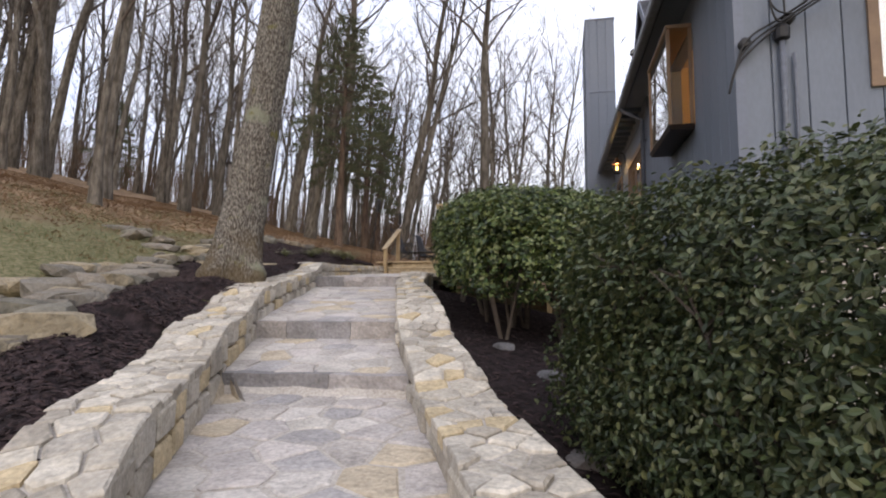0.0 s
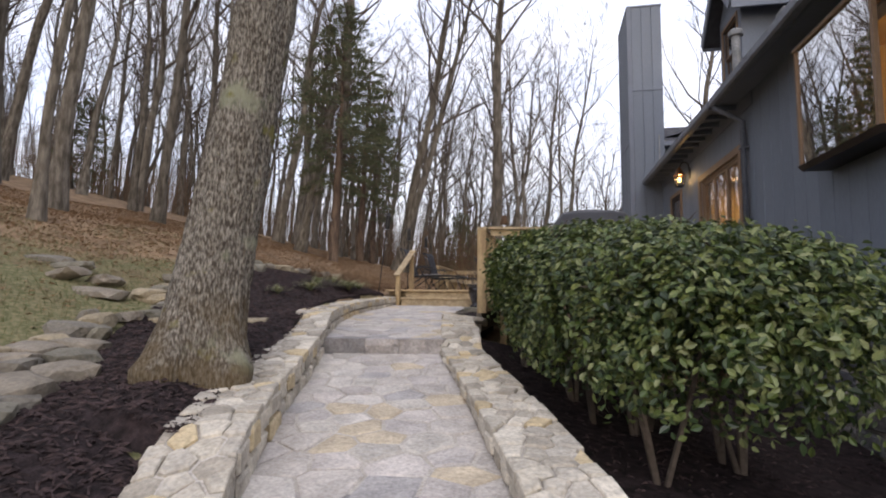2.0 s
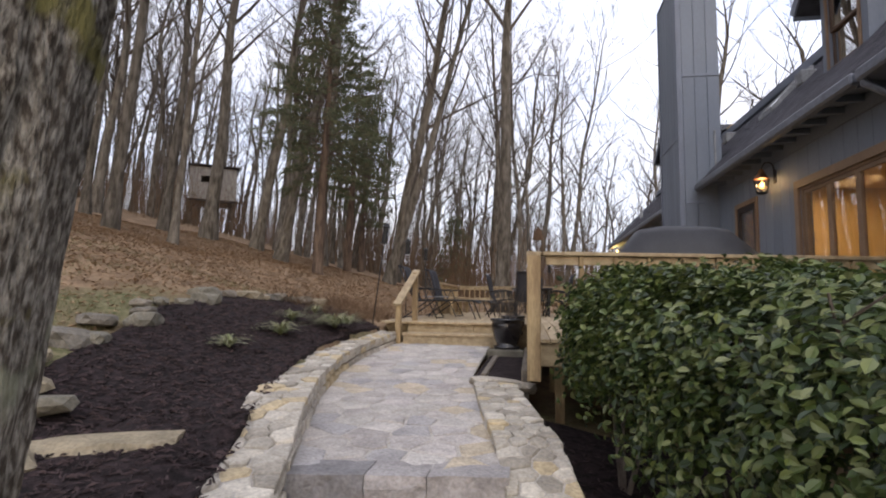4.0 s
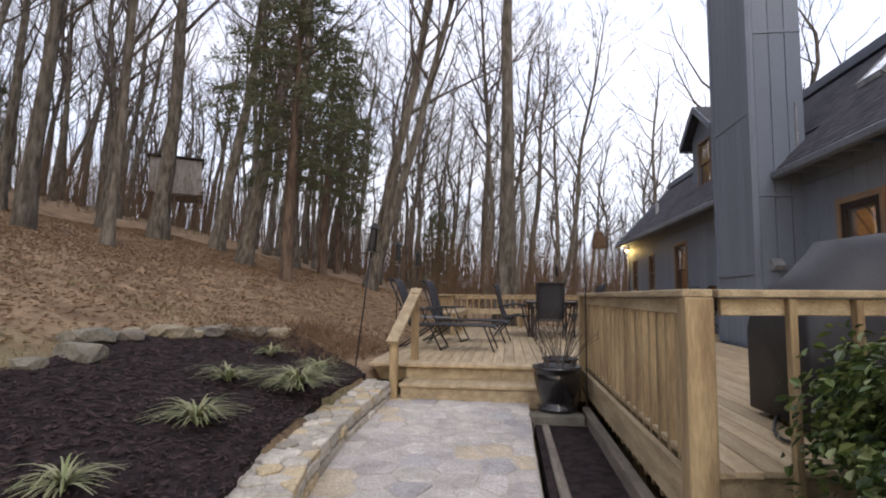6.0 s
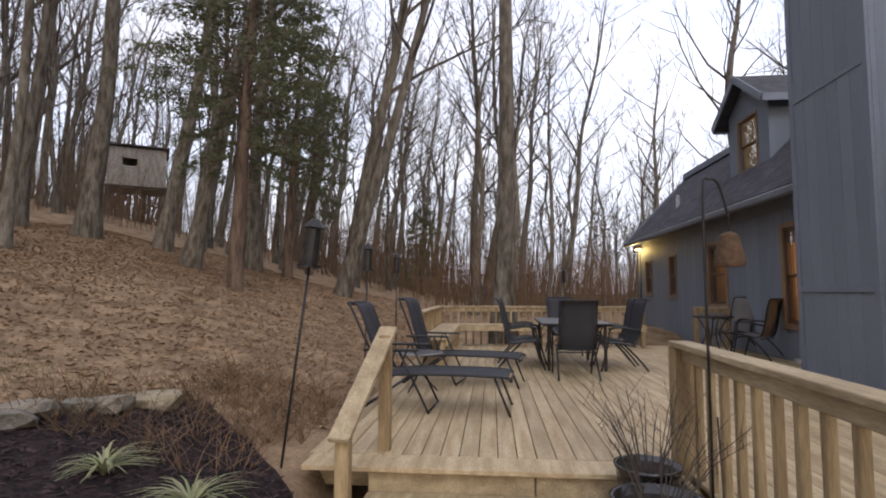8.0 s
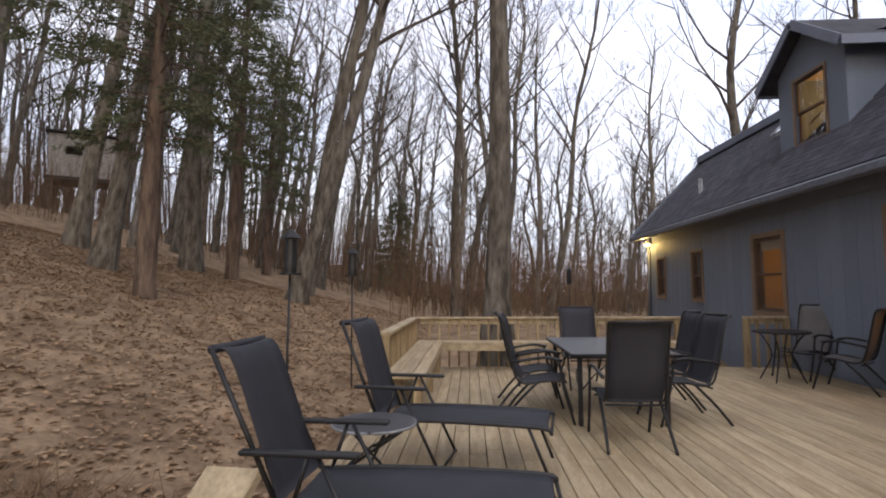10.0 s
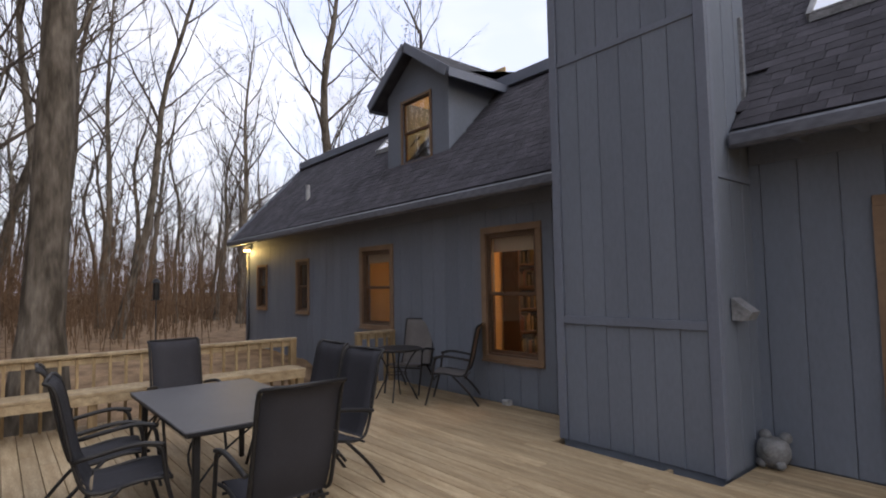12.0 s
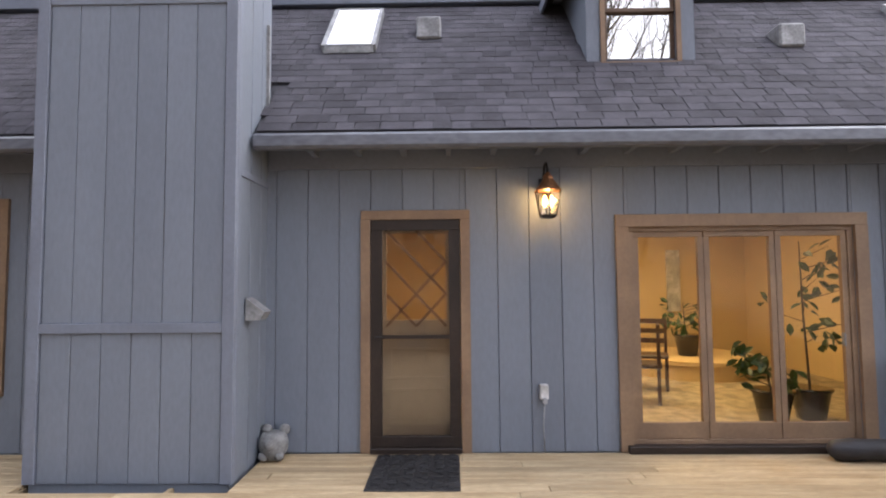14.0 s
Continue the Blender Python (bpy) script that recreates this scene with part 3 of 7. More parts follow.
# riser blocks at the three steps, and the steps below
for s, zb, zt in ((0.93, 0.58, 0.735), (2.09, 0.84, 1.02), (5.23, 1.34, 1.525)):
    lx, rx = float(path_left(s)), float(path_right(s))
    k = float(np.clip((s - 0.2) / 1.2, 0, 1)) * tilt
    cuts = [0, random.uniform(0.25, 0.4), random.uniform(0.6, 0.72), 1.0] if s != 0.93 else [0, 0.6, 1.0]
    for a, b in zip(cuts, cuts[1:]):
        x0, x1 = lx + (rx - lx) * a + 0.003, lx + (rx - lx) * b - 0.003
        bm = bmesh.new()
        box(bm, (x0, -0.06, zb - 0.1), (x1, 0.22, zt), 0.0)
        bmesh.ops.subdivide_edges(bm, edges=bm.edges, cuts=3, use_grid_fill=True)
        for vt in bm.verts:
            nz = noise.noise(Vector((vt.co.x * 5, vt.co.y * 7 + s, vt.co.z * 8)))
            vt.co.y += (0.03 * nz if vt.co.y < 0 else 0) + s + k * (vt.co.x - (lx + rx) / 2)
            vt.co.z += 0.010 * noise.noise(Vector((vt.co.x * 6, s, 3)))
        part("step_stone", bm, RISER, paving, "rough-faced riser block")
for i in range(9):
    yb = -1.15 - 0.33 * i
    zt = 0.46 - 0.165 * i
    lx, rx = float(path_left(yb)), float(path_right(yb))
    bm = boxed((lx, yb - 0.33, zt - 0.5), (rx, yb + 0.02, zt - 0.165), 0.015)
    part("lower_step", bm, FLAG, paving, "pale stone step")


# ---------------------------------------------------------------- side walls of the path
def wall_stones(name, side, ya, yb, width, height, label):
    """A low mortared wall along one edge of the path: core, top stones and face stones."""
    w = thing(name, (0, 0, 0), label, "wall", kind="structure")
    edge = path_left if side < 0 else path_right

    def xin(y):
        return float(edge(y)) + 0.005 * side

    def xout(y):
        return float(edge(y)) + side * width

    def top(y, x=0):
        s = y
        return float(np.interp(s, np.arange(-3.2, 12, 0.6), [float(tread_z(t)) for t in np.arange(-3.2, 12, 0.6)])) + height(y)

    n = int((yb - ya) / 0.15)
    v, f = [], []
    for j in range(n + 1):
        y = ya + (yb - ya) * j / n
        zt = top(y) - 0.006
        zo = min(land_at(xout(y) + side * 0.1, y) - 0.15, zt - 0.2)
        v += [(xin(y), y, float(tread_z(y)) - 0.3), (xin(y) + side * 0.025, y, zt), (xout(y) - side * 0.03, y, zt), (xout(y), y, zo)]
    for j in range(n):
        for i in range(3):
            a = j * 4 + i
            f.append((a, a + 1, a + 5, a + 4))
    f += [(3, 2, 1, 0), tuple(n * 4 + i for i in range(4))]
    raw("core", v, f, MORTAR, w)

    def inside(p):
        y = p[1]
        e = 0.15
        m = float(edge(y + e) - edge(y)) / e
        return [(np.array((-side, side * m)), np.array((xin(y), y)), -0.04), (np.array((side, -side * m)), np.array((xout(y), y)), -0.06 * random.random()),
                (np.array((0, 1.0)), np.array((0, yb)), 0), (np.array((0, -1.0)), np.array((0, ya)), 0)]

    seeds = scatter(lambda y: min(xin(y), xout(y)), lambda y: max(xin(y), xout(y)), ya, yb, 0.145)
    for poly in voronoi(seeds, inside, 0.012):
        slab("wall_stone", poly, top, 0.05, CAPSTONE, w, 0.010, 0.011)
    # stones showing in the two faces
    y = ya
    while y < yb - 0.1:
        L = random.uniform(0.16, 0.36)
        y1 = min(y + L, yb)
        ym = (y + y1) / 2
        for face in (0, 1):
            x = xin(ym) if face == 0 else xout(ym)
            zb = float(tread_z(ym)) - 0.02 if face == 0 else max(land_at(xout(ym) + side * 0.15, ym) - 0.05, top(ym) - 0.5)
            zt = top(ym) - 0.02
            if zt - zb < 0.05:
                continue
            rows = 1 if zt - zb < 0.17 else 2
            for r in range(rows):
                z0, z1 = zb + (zt - zb) * r / rows + 0.01, zb + (zt - zb) * (r + 1) / rows - 0.01
                bm = bmesh.new()
                dx = random.uniform(0.015, 0.035)
                m = (xin(y1) - xin(y)) if face == 0 else (xout(y1) - xout(y))
                out = -side if face == 0 else side
                box(bm, (-dx if out < 0 else -0.05, y + 0.01, z0), (0.05 if out < 0 else dx, y1 - 0.01, z1), 0.014)
                for vt in bm.verts:
                    vt.co.x += x + m * ((vt.co.y - ym) / max(0.05, y1 - y)) + random.uniform(-0.006, 0.006)
                    vt.co.z += random.uniform(-0.006, 0.006)
                part("wall_stone", bm, CAPSTONE, w)
        y = y1
    return w


wall_stones("wall_path_bank", -1, -2.8, 11.05, 0.42, lambda y: float(np.interp(y, [-3, 1, 3, 5.2, 7, 11], [0.30, 0.31, 0.28, 0.25, 0.22, 0.18])), "low mortared tan limestone wall along the path")
wall_stones("wall_path_house", 1, -2.8, 7.75, 0.40, lambda y: float(np.interp(y, [-3, 1, 3, 5.2, 7.7], [0.14, 0.14, 0.12, 0.07, 0.04])), "low mortared tan limestone wall along the hedge bed")


def rock(name, at, size, label, turn=0.0, material=None, group=""):
    bm = bmesh.new()
    bmesh.ops.create_icosphere(bm, subdivisions=2, radius=1)
    sd = random.uniform(0, 50)
    for vt in bm.verts:
        p = vt.co.copy()
        k = 1 + 0.45 * noise.noise(p * 1.3 + Vector((sd, sd, 0)))
        q = Vector((max(-0.84, min(0.84, p.x * k)), max(-0.84, min(0.84, p.y * k)), max(-0.7, min(0.7, p.z * k))))
        vt.co = Vector((q.x * size[0], q.y * size[1], q.z * size[2]))
    ob = part(name, bm, material or ROCK, None, label)
    ob.matrix_basis = pose(at[0], at[1], at[2], random.uniform(-8, 8), random.uniform(-8, 8), turn)
    return tagged(ob, category="rock", group=group)


y = -1.2
while y < 12.2:
    for lane in range(1 if y > 4 else 2):
        x = border(y) + random.uniform(-0.22, 0.10) - lane * 0.38
        big = random.uniform(0.14, 0.30) * (1.15 if y < 3.5 else 0.9)
        rock("border_rock", (x, y + random.uniform(-0.1, 0.1), land_at(x, y) + 0.06), (big, big * random.uniform(0.6, 1.0), big * random.uniform(0.36, 0.55)),
             "weathered tan-grey fieldstone edging the mulch bed", random.uniform(0, 180), group="rocks edging the mulch bed")
    y += random.uniform(0.24, 0.42)
for i in range(26):
    yy = random.uniform(-0.6, 3.0)
    x = border(yy) - random.uniform(0.1, 1.0)
    big = random.uniform(0.12, 0.26)
    rock("border_rock", (x, yy, land_at(x, yy) + 0.06), (big * 1.3, big, big * 0.5), "weathered tan-grey fieldstone piled at the edge of the bank", random.uniform(0, 180), group="rocks edging the mulch bed")
for i in range(9):
    x, yy = -3.4 - 0.38 * i, 4.6 + random.uniform(-0.3, 0.3) + 0.12 * i
    rock("ledge_rock", (x, yy, land_at(x, yy) + 0.02), (random.uniform(0.3, 0.5), 0.2, 0.09), "flat grey ledge stone lying in the grass", random.uniform(-25, 25), group="flat stones on the bank")
for i in range(8):
    x, yy = random.uniform(0.2, 2.6), random.uniform(0.5, 3.0)
    rock("bed_rock", (x, yy, land_at(x, yy) + 0.03), (random.uniform(0.1, 0.22), 0.13, 0.08), "grey stone lying in the shrub bed", random.uniform(0, 90), FOUND, "stones in the shrub bed")

# ---------------------------------------------------------------- planter beside the path
pl = thing("planter_bed", (0, 0, 0), "narrow planting bed with timber edging and dark mulch beside the path", "planter")
part("soil", boxed((-1.66, 7.95, 1.3), (-1.12, 10.38, 1.68)), MULCH, pl)
part("timber_edge", boxed((-1.15, 7.9, 1.45), (-1.07, 10.75, 1.80), 0.01), WEATHERED, pl, "weathered timber edging board")
part("stone_edge", boxed((-1.72, 10.38, 1.45), (-1.16, 10.55, 1.78), 0.02), ROCK, pl, "grey edging stone")
part("timber_edge", boxed((-1.60, 8.2, 1.6), (-1.53, 10.3, 1.71), 0.01), WEATHERED, pl, "weathered timber strip")
rock("end_stone", (-1.35, 8.0, 1.62), (0.42, 0.26, 0.1), "flat tan stone at the end of the low wall", 10, CAPSTONE)


# ---------------------------------------------------------------- deck
deck = thing("deck", (0, 0, 0), "new pine board deck with a lower step", "deck", kind="structure")


def deck_front(x):
    """y at which the deck begins at x."""
    return 11.62 if x < -1.02 else 7.55 + (x + 1.02) * 0.19


bx, bw = -3.66, 0.14
while bx < 2.85:
    x1 = min(bx + bw - 0.006, 2.862)
    ya = deck_front((bx + x1) / 2) - 0.03
    yend = 20.02
    cut = ya + random.uniform(2.2, 4.6)
    y0 = ya
    stops = []
    while cut < yend - 1.0:
        stops.append(cut)
        cut += random.choice((3.05, 3.66, 4.27))
    for yc in stops + [yend]:
        if bx + bw > 2.08 and y0 < 15.8 and yc > 14.13:
            segs = [(y0, 14.11), (15.80, yc)]
        else:
            segs = [(y0, yc)]
        for a, b in segs:
            if b - a > 0.1:
                part("deck_board", boxed((bx, a + 0.002, DECK_Z - 0.034), (x1, b - 0.002, DECK_Z), 0.004), DECK, deck)
        y0 = yc
    bx += bw
part("rim_joist", boxed((-3.62, 11.62, 1.90), (-1.02, 11.66, DECK_Z - 0.036)), PINE_X, deck, "pine fascia board")
part("rim_joist", boxed((-1.07, 7.55, 1.88), (-1.03, 11.64, DECK_Z - 0.036)), PINE_X, deck, "pine fascia board")
bm = bmesh.new()
beam(bm, (-1.05, 7.58, 1.99), (2.86, 8.33, 1.99), 0.04, 0.22)
part("rim_joist", bm, PINE_X, deck, "pine fascia board")
part("rim_joist", boxed((-3.62, 11.64, 1.90), (-3.58, 20.0, DECK_Z - 0.036)), PINE_X, deck, "pine fascia board")
part("rim_joist", boxed((-3.62, 19.98, 1.90), (2.86, 20.02, DECK_Z - 0.036)), PINE_X, deck, "pine fascia board")
for y in np.arange(12.2, 20, 1.2):
    part("joist", boxed((-3.58, float(y), 1.90), (2.84, float(y) + 0.04, DECK_Z - 0.036)), PINE_X, deck)
for x, y in ((-0.75, 8.1), (1.0, 8.5), (2.6, 8.6), (-0.75, 10.0), (1.0, 10.4), (2.6, 11), (-3.4, 14), (-3.4, 19.8), (0, 19.8), (-0.2, 14), (-1.4, 12.0), (2.6, 19.7)):
    z = land_at(x, y) - 0.1
    part("support_post", boxed((x - 0.05, y - 0.05, z), (x + 0.05, y + 0.05, 1.90), 0.005), PINE, deck, "square pine support post")
# lower step
part("step_tread", boxed((-3.16, 10.90, 1.925), (-1.42, 11.34, 1.965), 0.006), DECK, deck, "pine step tread")
part("step_riser", boxed((-3.14, 10.93, 1.70), (-1.44, 10.97, 1.925)), PINE_X, deck)
part("riser_board", boxed((-3.16, 11.36, 1.74), (-2.02, 11.40, 2.10), 0.004), PINE_X, deck, "pine riser board")
part("riser_board", boxed((-2.01, 11.36, 1.74), (-1.10, 11.40, 2.10), 0.004), PINE_X, deck, "pine riser board")
part("step_filler", boxed((-3.14, 11.40, 1.70), (-1.10, 11.62, 2.10)), PINE_X, deck)
part("nosing_board", boxed((-3.62, 11.30, 2.103), (-1.06, 11.585, 2.139), 0.004), DECK, deck, "pine nosing board across the deck front")


def railing(name, a, b, label, spacing=0.115, foot=1.84, top=3.0, post_a=True, post_b=True, slats=True, slat=0.04, bottom_rail=None, post_w=0.048):
    """A deck railing from a to b (x, y): cap, rails, balusters and end posts."""
    r = thing(name, (0, 0, 0), label, "railing")
    a, b = Vector((a[0], a[1], 0)), Vector((b[0], b[1], 0))
    d = (b - a).normalized()
    L = (b - a).length
    bm = bmesh.new()
    beam(bm, a + Vector((0, 0, top - 0.02)) - d * 0.04, b + Vector((0, 0, top - 0.02)) + d * 0.04, 0.14, 0.038, 0.005)
    part("cap_rail", bm, PINE_X, r, "flat pine cap rail")
    bm = bmesh.new()
    beam(bm, a + Vector((0, 0, top - 0.085)), b + Vector((0, 0, top - 0.085)), 0.036, 0.085, 0.004)
    part("top_rail", bm, PINE_X, r)
    if bottom_rail:
        bm = bmesh.new()
        beam(bm, a + Vector((0, 0, bottom_rail)), b + Vector((0, 0, bottom_rail)), 0.036, 0.085, 0.004)
        part("bottom_rail", bm, PINE_X, r)
    side = d.cross(Vector((0, 0, 1)))
    for yes, p in ((post_a, a), (post_b, b)):
        if yes:
            bm = boxed((p.x - post_w, p.y - post_w, foot - 0.02), (p.x + post_w, p.y + post_w, top - 0.04), 0.006)
            part("post", bm, PINE, r)
    if slats:
        proto = bpy.data.meshes.new("baluster")
        bm = boxed((-slat / 2, -slat / 2, foot), (slat / 2, slat / 2, top - 0.045), 0.003)
        bm.to_mesh(proto)
        bm.free()
        proto.materials.append(PINE)
        n = int(L / spacing)
        for i in range(1, n):
            ob = new("baluster", proto)
            ob.parent = r
            p = a + d * (L * i / n) + side * 0.038
            ob.matrix_basis = pose(p.x, p.y, 0, 0, 0, math.degrees(math.atan2(d.y, d.x)))
    return r


railing("deck_railing", (-1.02, 7.55), (-1.02, 11.42), "pine deck railing with square balusters beside the steps", 0.185, slat=0.044, post_w=0.066, foot=1.76)
railing("deck_railing", (-0.90, 7.58), (2.80, 8.28), "pine deck railing with sparse balusters above the hedge", 0.32, post_a=False, foot=1.95)
railing("deck_railing", (-3.50, 16.70), (-3.50, 19.95), "pine deck railing behind the built-in bench", 0.16, foot=1.95, slat=0.034)
railing("deck_railing", (-3.40, 19.95), (1.00, 19.95), "pine deck railing along the far edge", 0.165, foot=1.95, post_a=False, slat=0.034)
railing("deck_railing", (2.15, 19.95), (2.80, 19.95), "short pine deck railing beside the house wall", 0.14, foot=1.95, slat=0.04)

hr = thing("stair_handrail", (0, 0, 0), "pine handrail on two posts beside the deck steps", "railing")
part("post", boxed((-3.27, 10.90, 1.72), (-3.18, 10.99, 2.44), 0.006), PINE, hr)
part("post", boxed((-3.16, 11.66, 1.90), (-3.07, 11.75, 3.0), 0.006), PINE, hr)
bm = bmesh.new()
beam(bm, (-3.23, 10.84, 2.43), (-3.11, 11.80, 3.045), 0.14, 0.038, 0.005)
part("cap_rail", bm, PINE_X, hr, "flat sloping pine cap rail")

bench = thing("corner_bench", (0, 0, 0), "L-shaped built-in pine bench along the deck railing", "bench")
for i, x in enumerate((-3.42, -3.275, -3.13)):
    part("seat_board", boxed((x, 16.0, 2.575), (x + 0.14, 19.80 - 0.0 * i, 2.613), 0.004), DECK, bench)
for i, y in enumerate((19.37, 19.515, 19.66)):
    part("seat_board", boxed((-2.985, y, 2.575), (0.95, y + 0.14, 2.613), 0.004), PINE_X, bench)
part("apron", boxed((-3.02, 16.02, 2.48), (-2.985, 19.4, 2.573)), PINE_X, bench)
part("apron", boxed((-2.985, 19.375, 2.48), (0.94, 19.41, 2.573)), PINE_X, bench)
for x, y in ((-3.07, 16.1), (-3.07, 17.7), (-3.07, 19.3), (-1.6, 19.44), (-0.2, 19.44), (0.88, 19.44)):
    part("leg", boxed((x - 0.045, y - 0.045, DECK_Z), (x + 0.045, y + 0.045, 2.573), 0.005), PINE, bench)


# ---------------------------------------------------------------- house
WALL_X, HOUSE_S, HOUSE_N, EAVE_Z = 2.87, 2.95, 27.0, 5.0
OPEN = {  # name: (y0, y1, z0, z1) clear openings in the long wall
    "door": (12.30, 13.15, 2.16, 4.32), "slider": (8.62, 10.72, 2.20, 4.23), "w1": (16.71, 17.64, 2.77, 4.46),
    "w2": (20.05, 20.98, 3.05, 4.40), "w3": (23.30, 23.85, 3.22, 4.33), "w4": (25.68, 26.25, 3.26, 4.29), "bay": (4.55, 5.95, 3.38, 4.62)}


def cut_cells(y0, y1, z0, z1, holes):
    """Rectangles that fill y0..y1, z0..z1 around the holes."""
    ys = sorted({y0, y1, *[min(max(v, y0), y1) for h in holes for v in h[:2]]})
    out = []
    for a, b in zip(ys, ys[1:]):
        if b - a < 1e-4:
            continue
        zs = [(h[2], h[3]) for h in holes if h[0] < (a + b) / 2 < h[1]]
        z = z0
        for h0, h1 in sorted(zs):
            if h0 > z:
                out.append((a, b, z, min(h0, z1)))
            z = max(z, h1)
        if z < z1:
            out.append((a, b, z, z1))
    return out


house = thing("house", (0, 0, 0), "blue-grey board-sided house with a dark shingled gambrel roof", "house")
bm = bmesh.new()
for a, b, z0, z1 in cut_cells(HOUSE_S + 0.03, HOUSE_N - 0.002, 1.76, EAVE_Z + 0.15, list(OPEN.values())):
    box(bm, (WALL_X + 0.022, a, z0), (WALL_X + 0.16, b, z1))
wall_main = part("wall", bm, SIDING, house, "sheathed long wall behind the siding boards")
def gable(ya, yb, zb, label):
    prof = [(WALL_X + 0.16, zb), (10.95, zb), (10.95, 5.1), (7.2, 8.05), (4.62, 7.15), (WALL_X + 0.16, 5.25)]
    n = len(prof)
    v = [(x, yy, z) for yy in (ya, yb) for x, z in prof]
    f = [tuple(range(n)), tuple(reversed(range(n, 2 * n)))] + [(i, i + n, (i + 1) % n + n, (i + 1) % n) for i in range(n)]
    return raw("wall", v, f, SIDING, house, label)


gable(HOUSE_S + 0.022, HOUSE_S + 0.16, 1.76, "south gable wall")
gable(HOUSE_N - 0.16, HOUSE_N, 1.0, "north gable wall")
part("wall", boxed((10.9, HOUSE_S + 0.16, 0.0), (11.0, HOUSE_N - 0.16, 6.0)), SIDING, house, "rear wall")
part("foundation", boxed((WALL_X + 0.06, HOUSE_S + 0.06, -0.6), (10.9, 8.2, 1.74)), MORTAR, house, "mortared stone foundation")
part("foundation", boxed((WALL_X + 0.03, 8.2, 0.8), (10.9, HOUSE_N - 0.02, 2.10)), SIDING, house)
y = HOUSE_S + 0.05
for row in range(8):
    y = HOUSE_S + 0.02 - random.uniform(0, 0.2)
    z0 = -0.25 + row * 0.25
    while y < 8.2:
        L = random.uniform(0.2, 0.5)
        h = random.uniform(0.17, 0.24)
        bm = bmesh.new()
        dp = random.uniform(0.02, 0.05)
        dz = random.uniform(-0.03, 0.03)
        box(bm, (WALL_X + 0.08 - dp - 0.02, y + 0.01, z0 + dz), (WALL_X + 0.1, y + L - 0.015, min(z0 + h + dz, 1.74)), 0.03)
        for vt in bm.verts:
            vt.co.z += random.uniform(-0.02, 0.02)
            vt.co.y += random.uniform(-0.02, 0.02)
        part("foundation_stone", bm, FOUND, house)
        y += L

# siding boards of the long wall
trimmed = [(v[0] - 0.0, v[1] + 0.0, v[2], v[3]) for v in OPEN.values()]
chim = (14.15, 15.78, 0.0, 9.0)
y = HOUSE_S
while y < HOUSE_N - 0.05:
    y1 = min(y + 0.30, HOUSE_N)
    bottom = 1.76 if y < 8.0 else 2.145
    for a, b, z0, z1 in cut_cells(y + 0.003, y1 - 0.003, bottom, EAVE_Z + 0.02, trimmed + [chim]):
        if b - a > 0.02:
            part("siding_board", boxed((WALL_X, a, z0), (WALL_X + 0.021, b, z1), 0.004), SIDING, wall_main)
    y = y1
x = WALL_X
while x < 10.9:
    part("siding_board", boxed((x + 0.006, HOUSE_S, 1.76), (x + 0.294, HOUSE_S + 0.021, min(5.0 + (x - 2.87) * 1.0, 7.1 + (x - 4.62) * 0.36, 8.0 - (x + 0.3 - 7.2) * 0.8)), 0.004), SIDING, house)
    x += 0.30
part("corner_board", boxed((WALL_X - 0.02, HOUSE_S - 0.02, 1.76), (WALL_X + 0.07, HOUSE_S - 0.001, EAVE_Z)), TRIM_BLUE, house)
part("corner_board", boxed((WALL_X - 0.022, HOUSE_N - 0.1, 2.0), (WALL_X - 0.001, HOUSE_N + 0.01, EAVE_Z)), TRIM_BLUE, house)
part("frieze_board", boxed((WALL_X - 0.024, 8.0, EAVE_Z - 0.20), (WALL_X - 0.002, 14.12, EAVE_Z)), TRIM_BLUE, house)
part("frieze_board", boxed((WALL_X - 0.024, 15.80, EAVE_Z - 0.20), (WALL_X - 0.002, HOUSE_N - 0.1, EAVE_Z)), TRIM_BLUE, house)
for y in np.arange(8.6, 14.0, 0.42):
    part("rafter_tail", boxed((2.50, float(y), EAVE_Z - 0.085), (WALL_X - 0.026, float(y) + 0.05, EAVE_Z - 0.01)), TRIM_BLUE, house)

# roof: steep lower slope, trim band, low upper slope
ROOF = [(2.48, 5.06), (4.66, 7.36)]
slope = (ROOF[1][1] - ROOF[0][1]) / (ROOF[1][0] - ROOF[0][0])


def roof_z(x):
    return ROOF[0][1] + (x - ROOF[0][0]) * slope


RS, RN = HOUSE_S - 0.25, HOUSE_N + 0.30
def roof_piece(v, f, ya, yb, xa, xb):
    k = len(v)
    for yy in (ya, yb):
        v += [(xa, yy, roof_z(xa) - 0.01), (xb, yy, roof_z(xb) - 0.01), (xb, yy, roof_z(xb) - 0.19), (xa + 0.02, yy, roof_z(xa) - 0.10)]
    f += [tuple(i + k for i in q) for q in ((0, 1, 2, 3), (7, 6, 5, 4), (0, 4, 5, 1), (3, 2, 6, 7), (1, 5, 6, 2), (0, 3, 7, 4))]


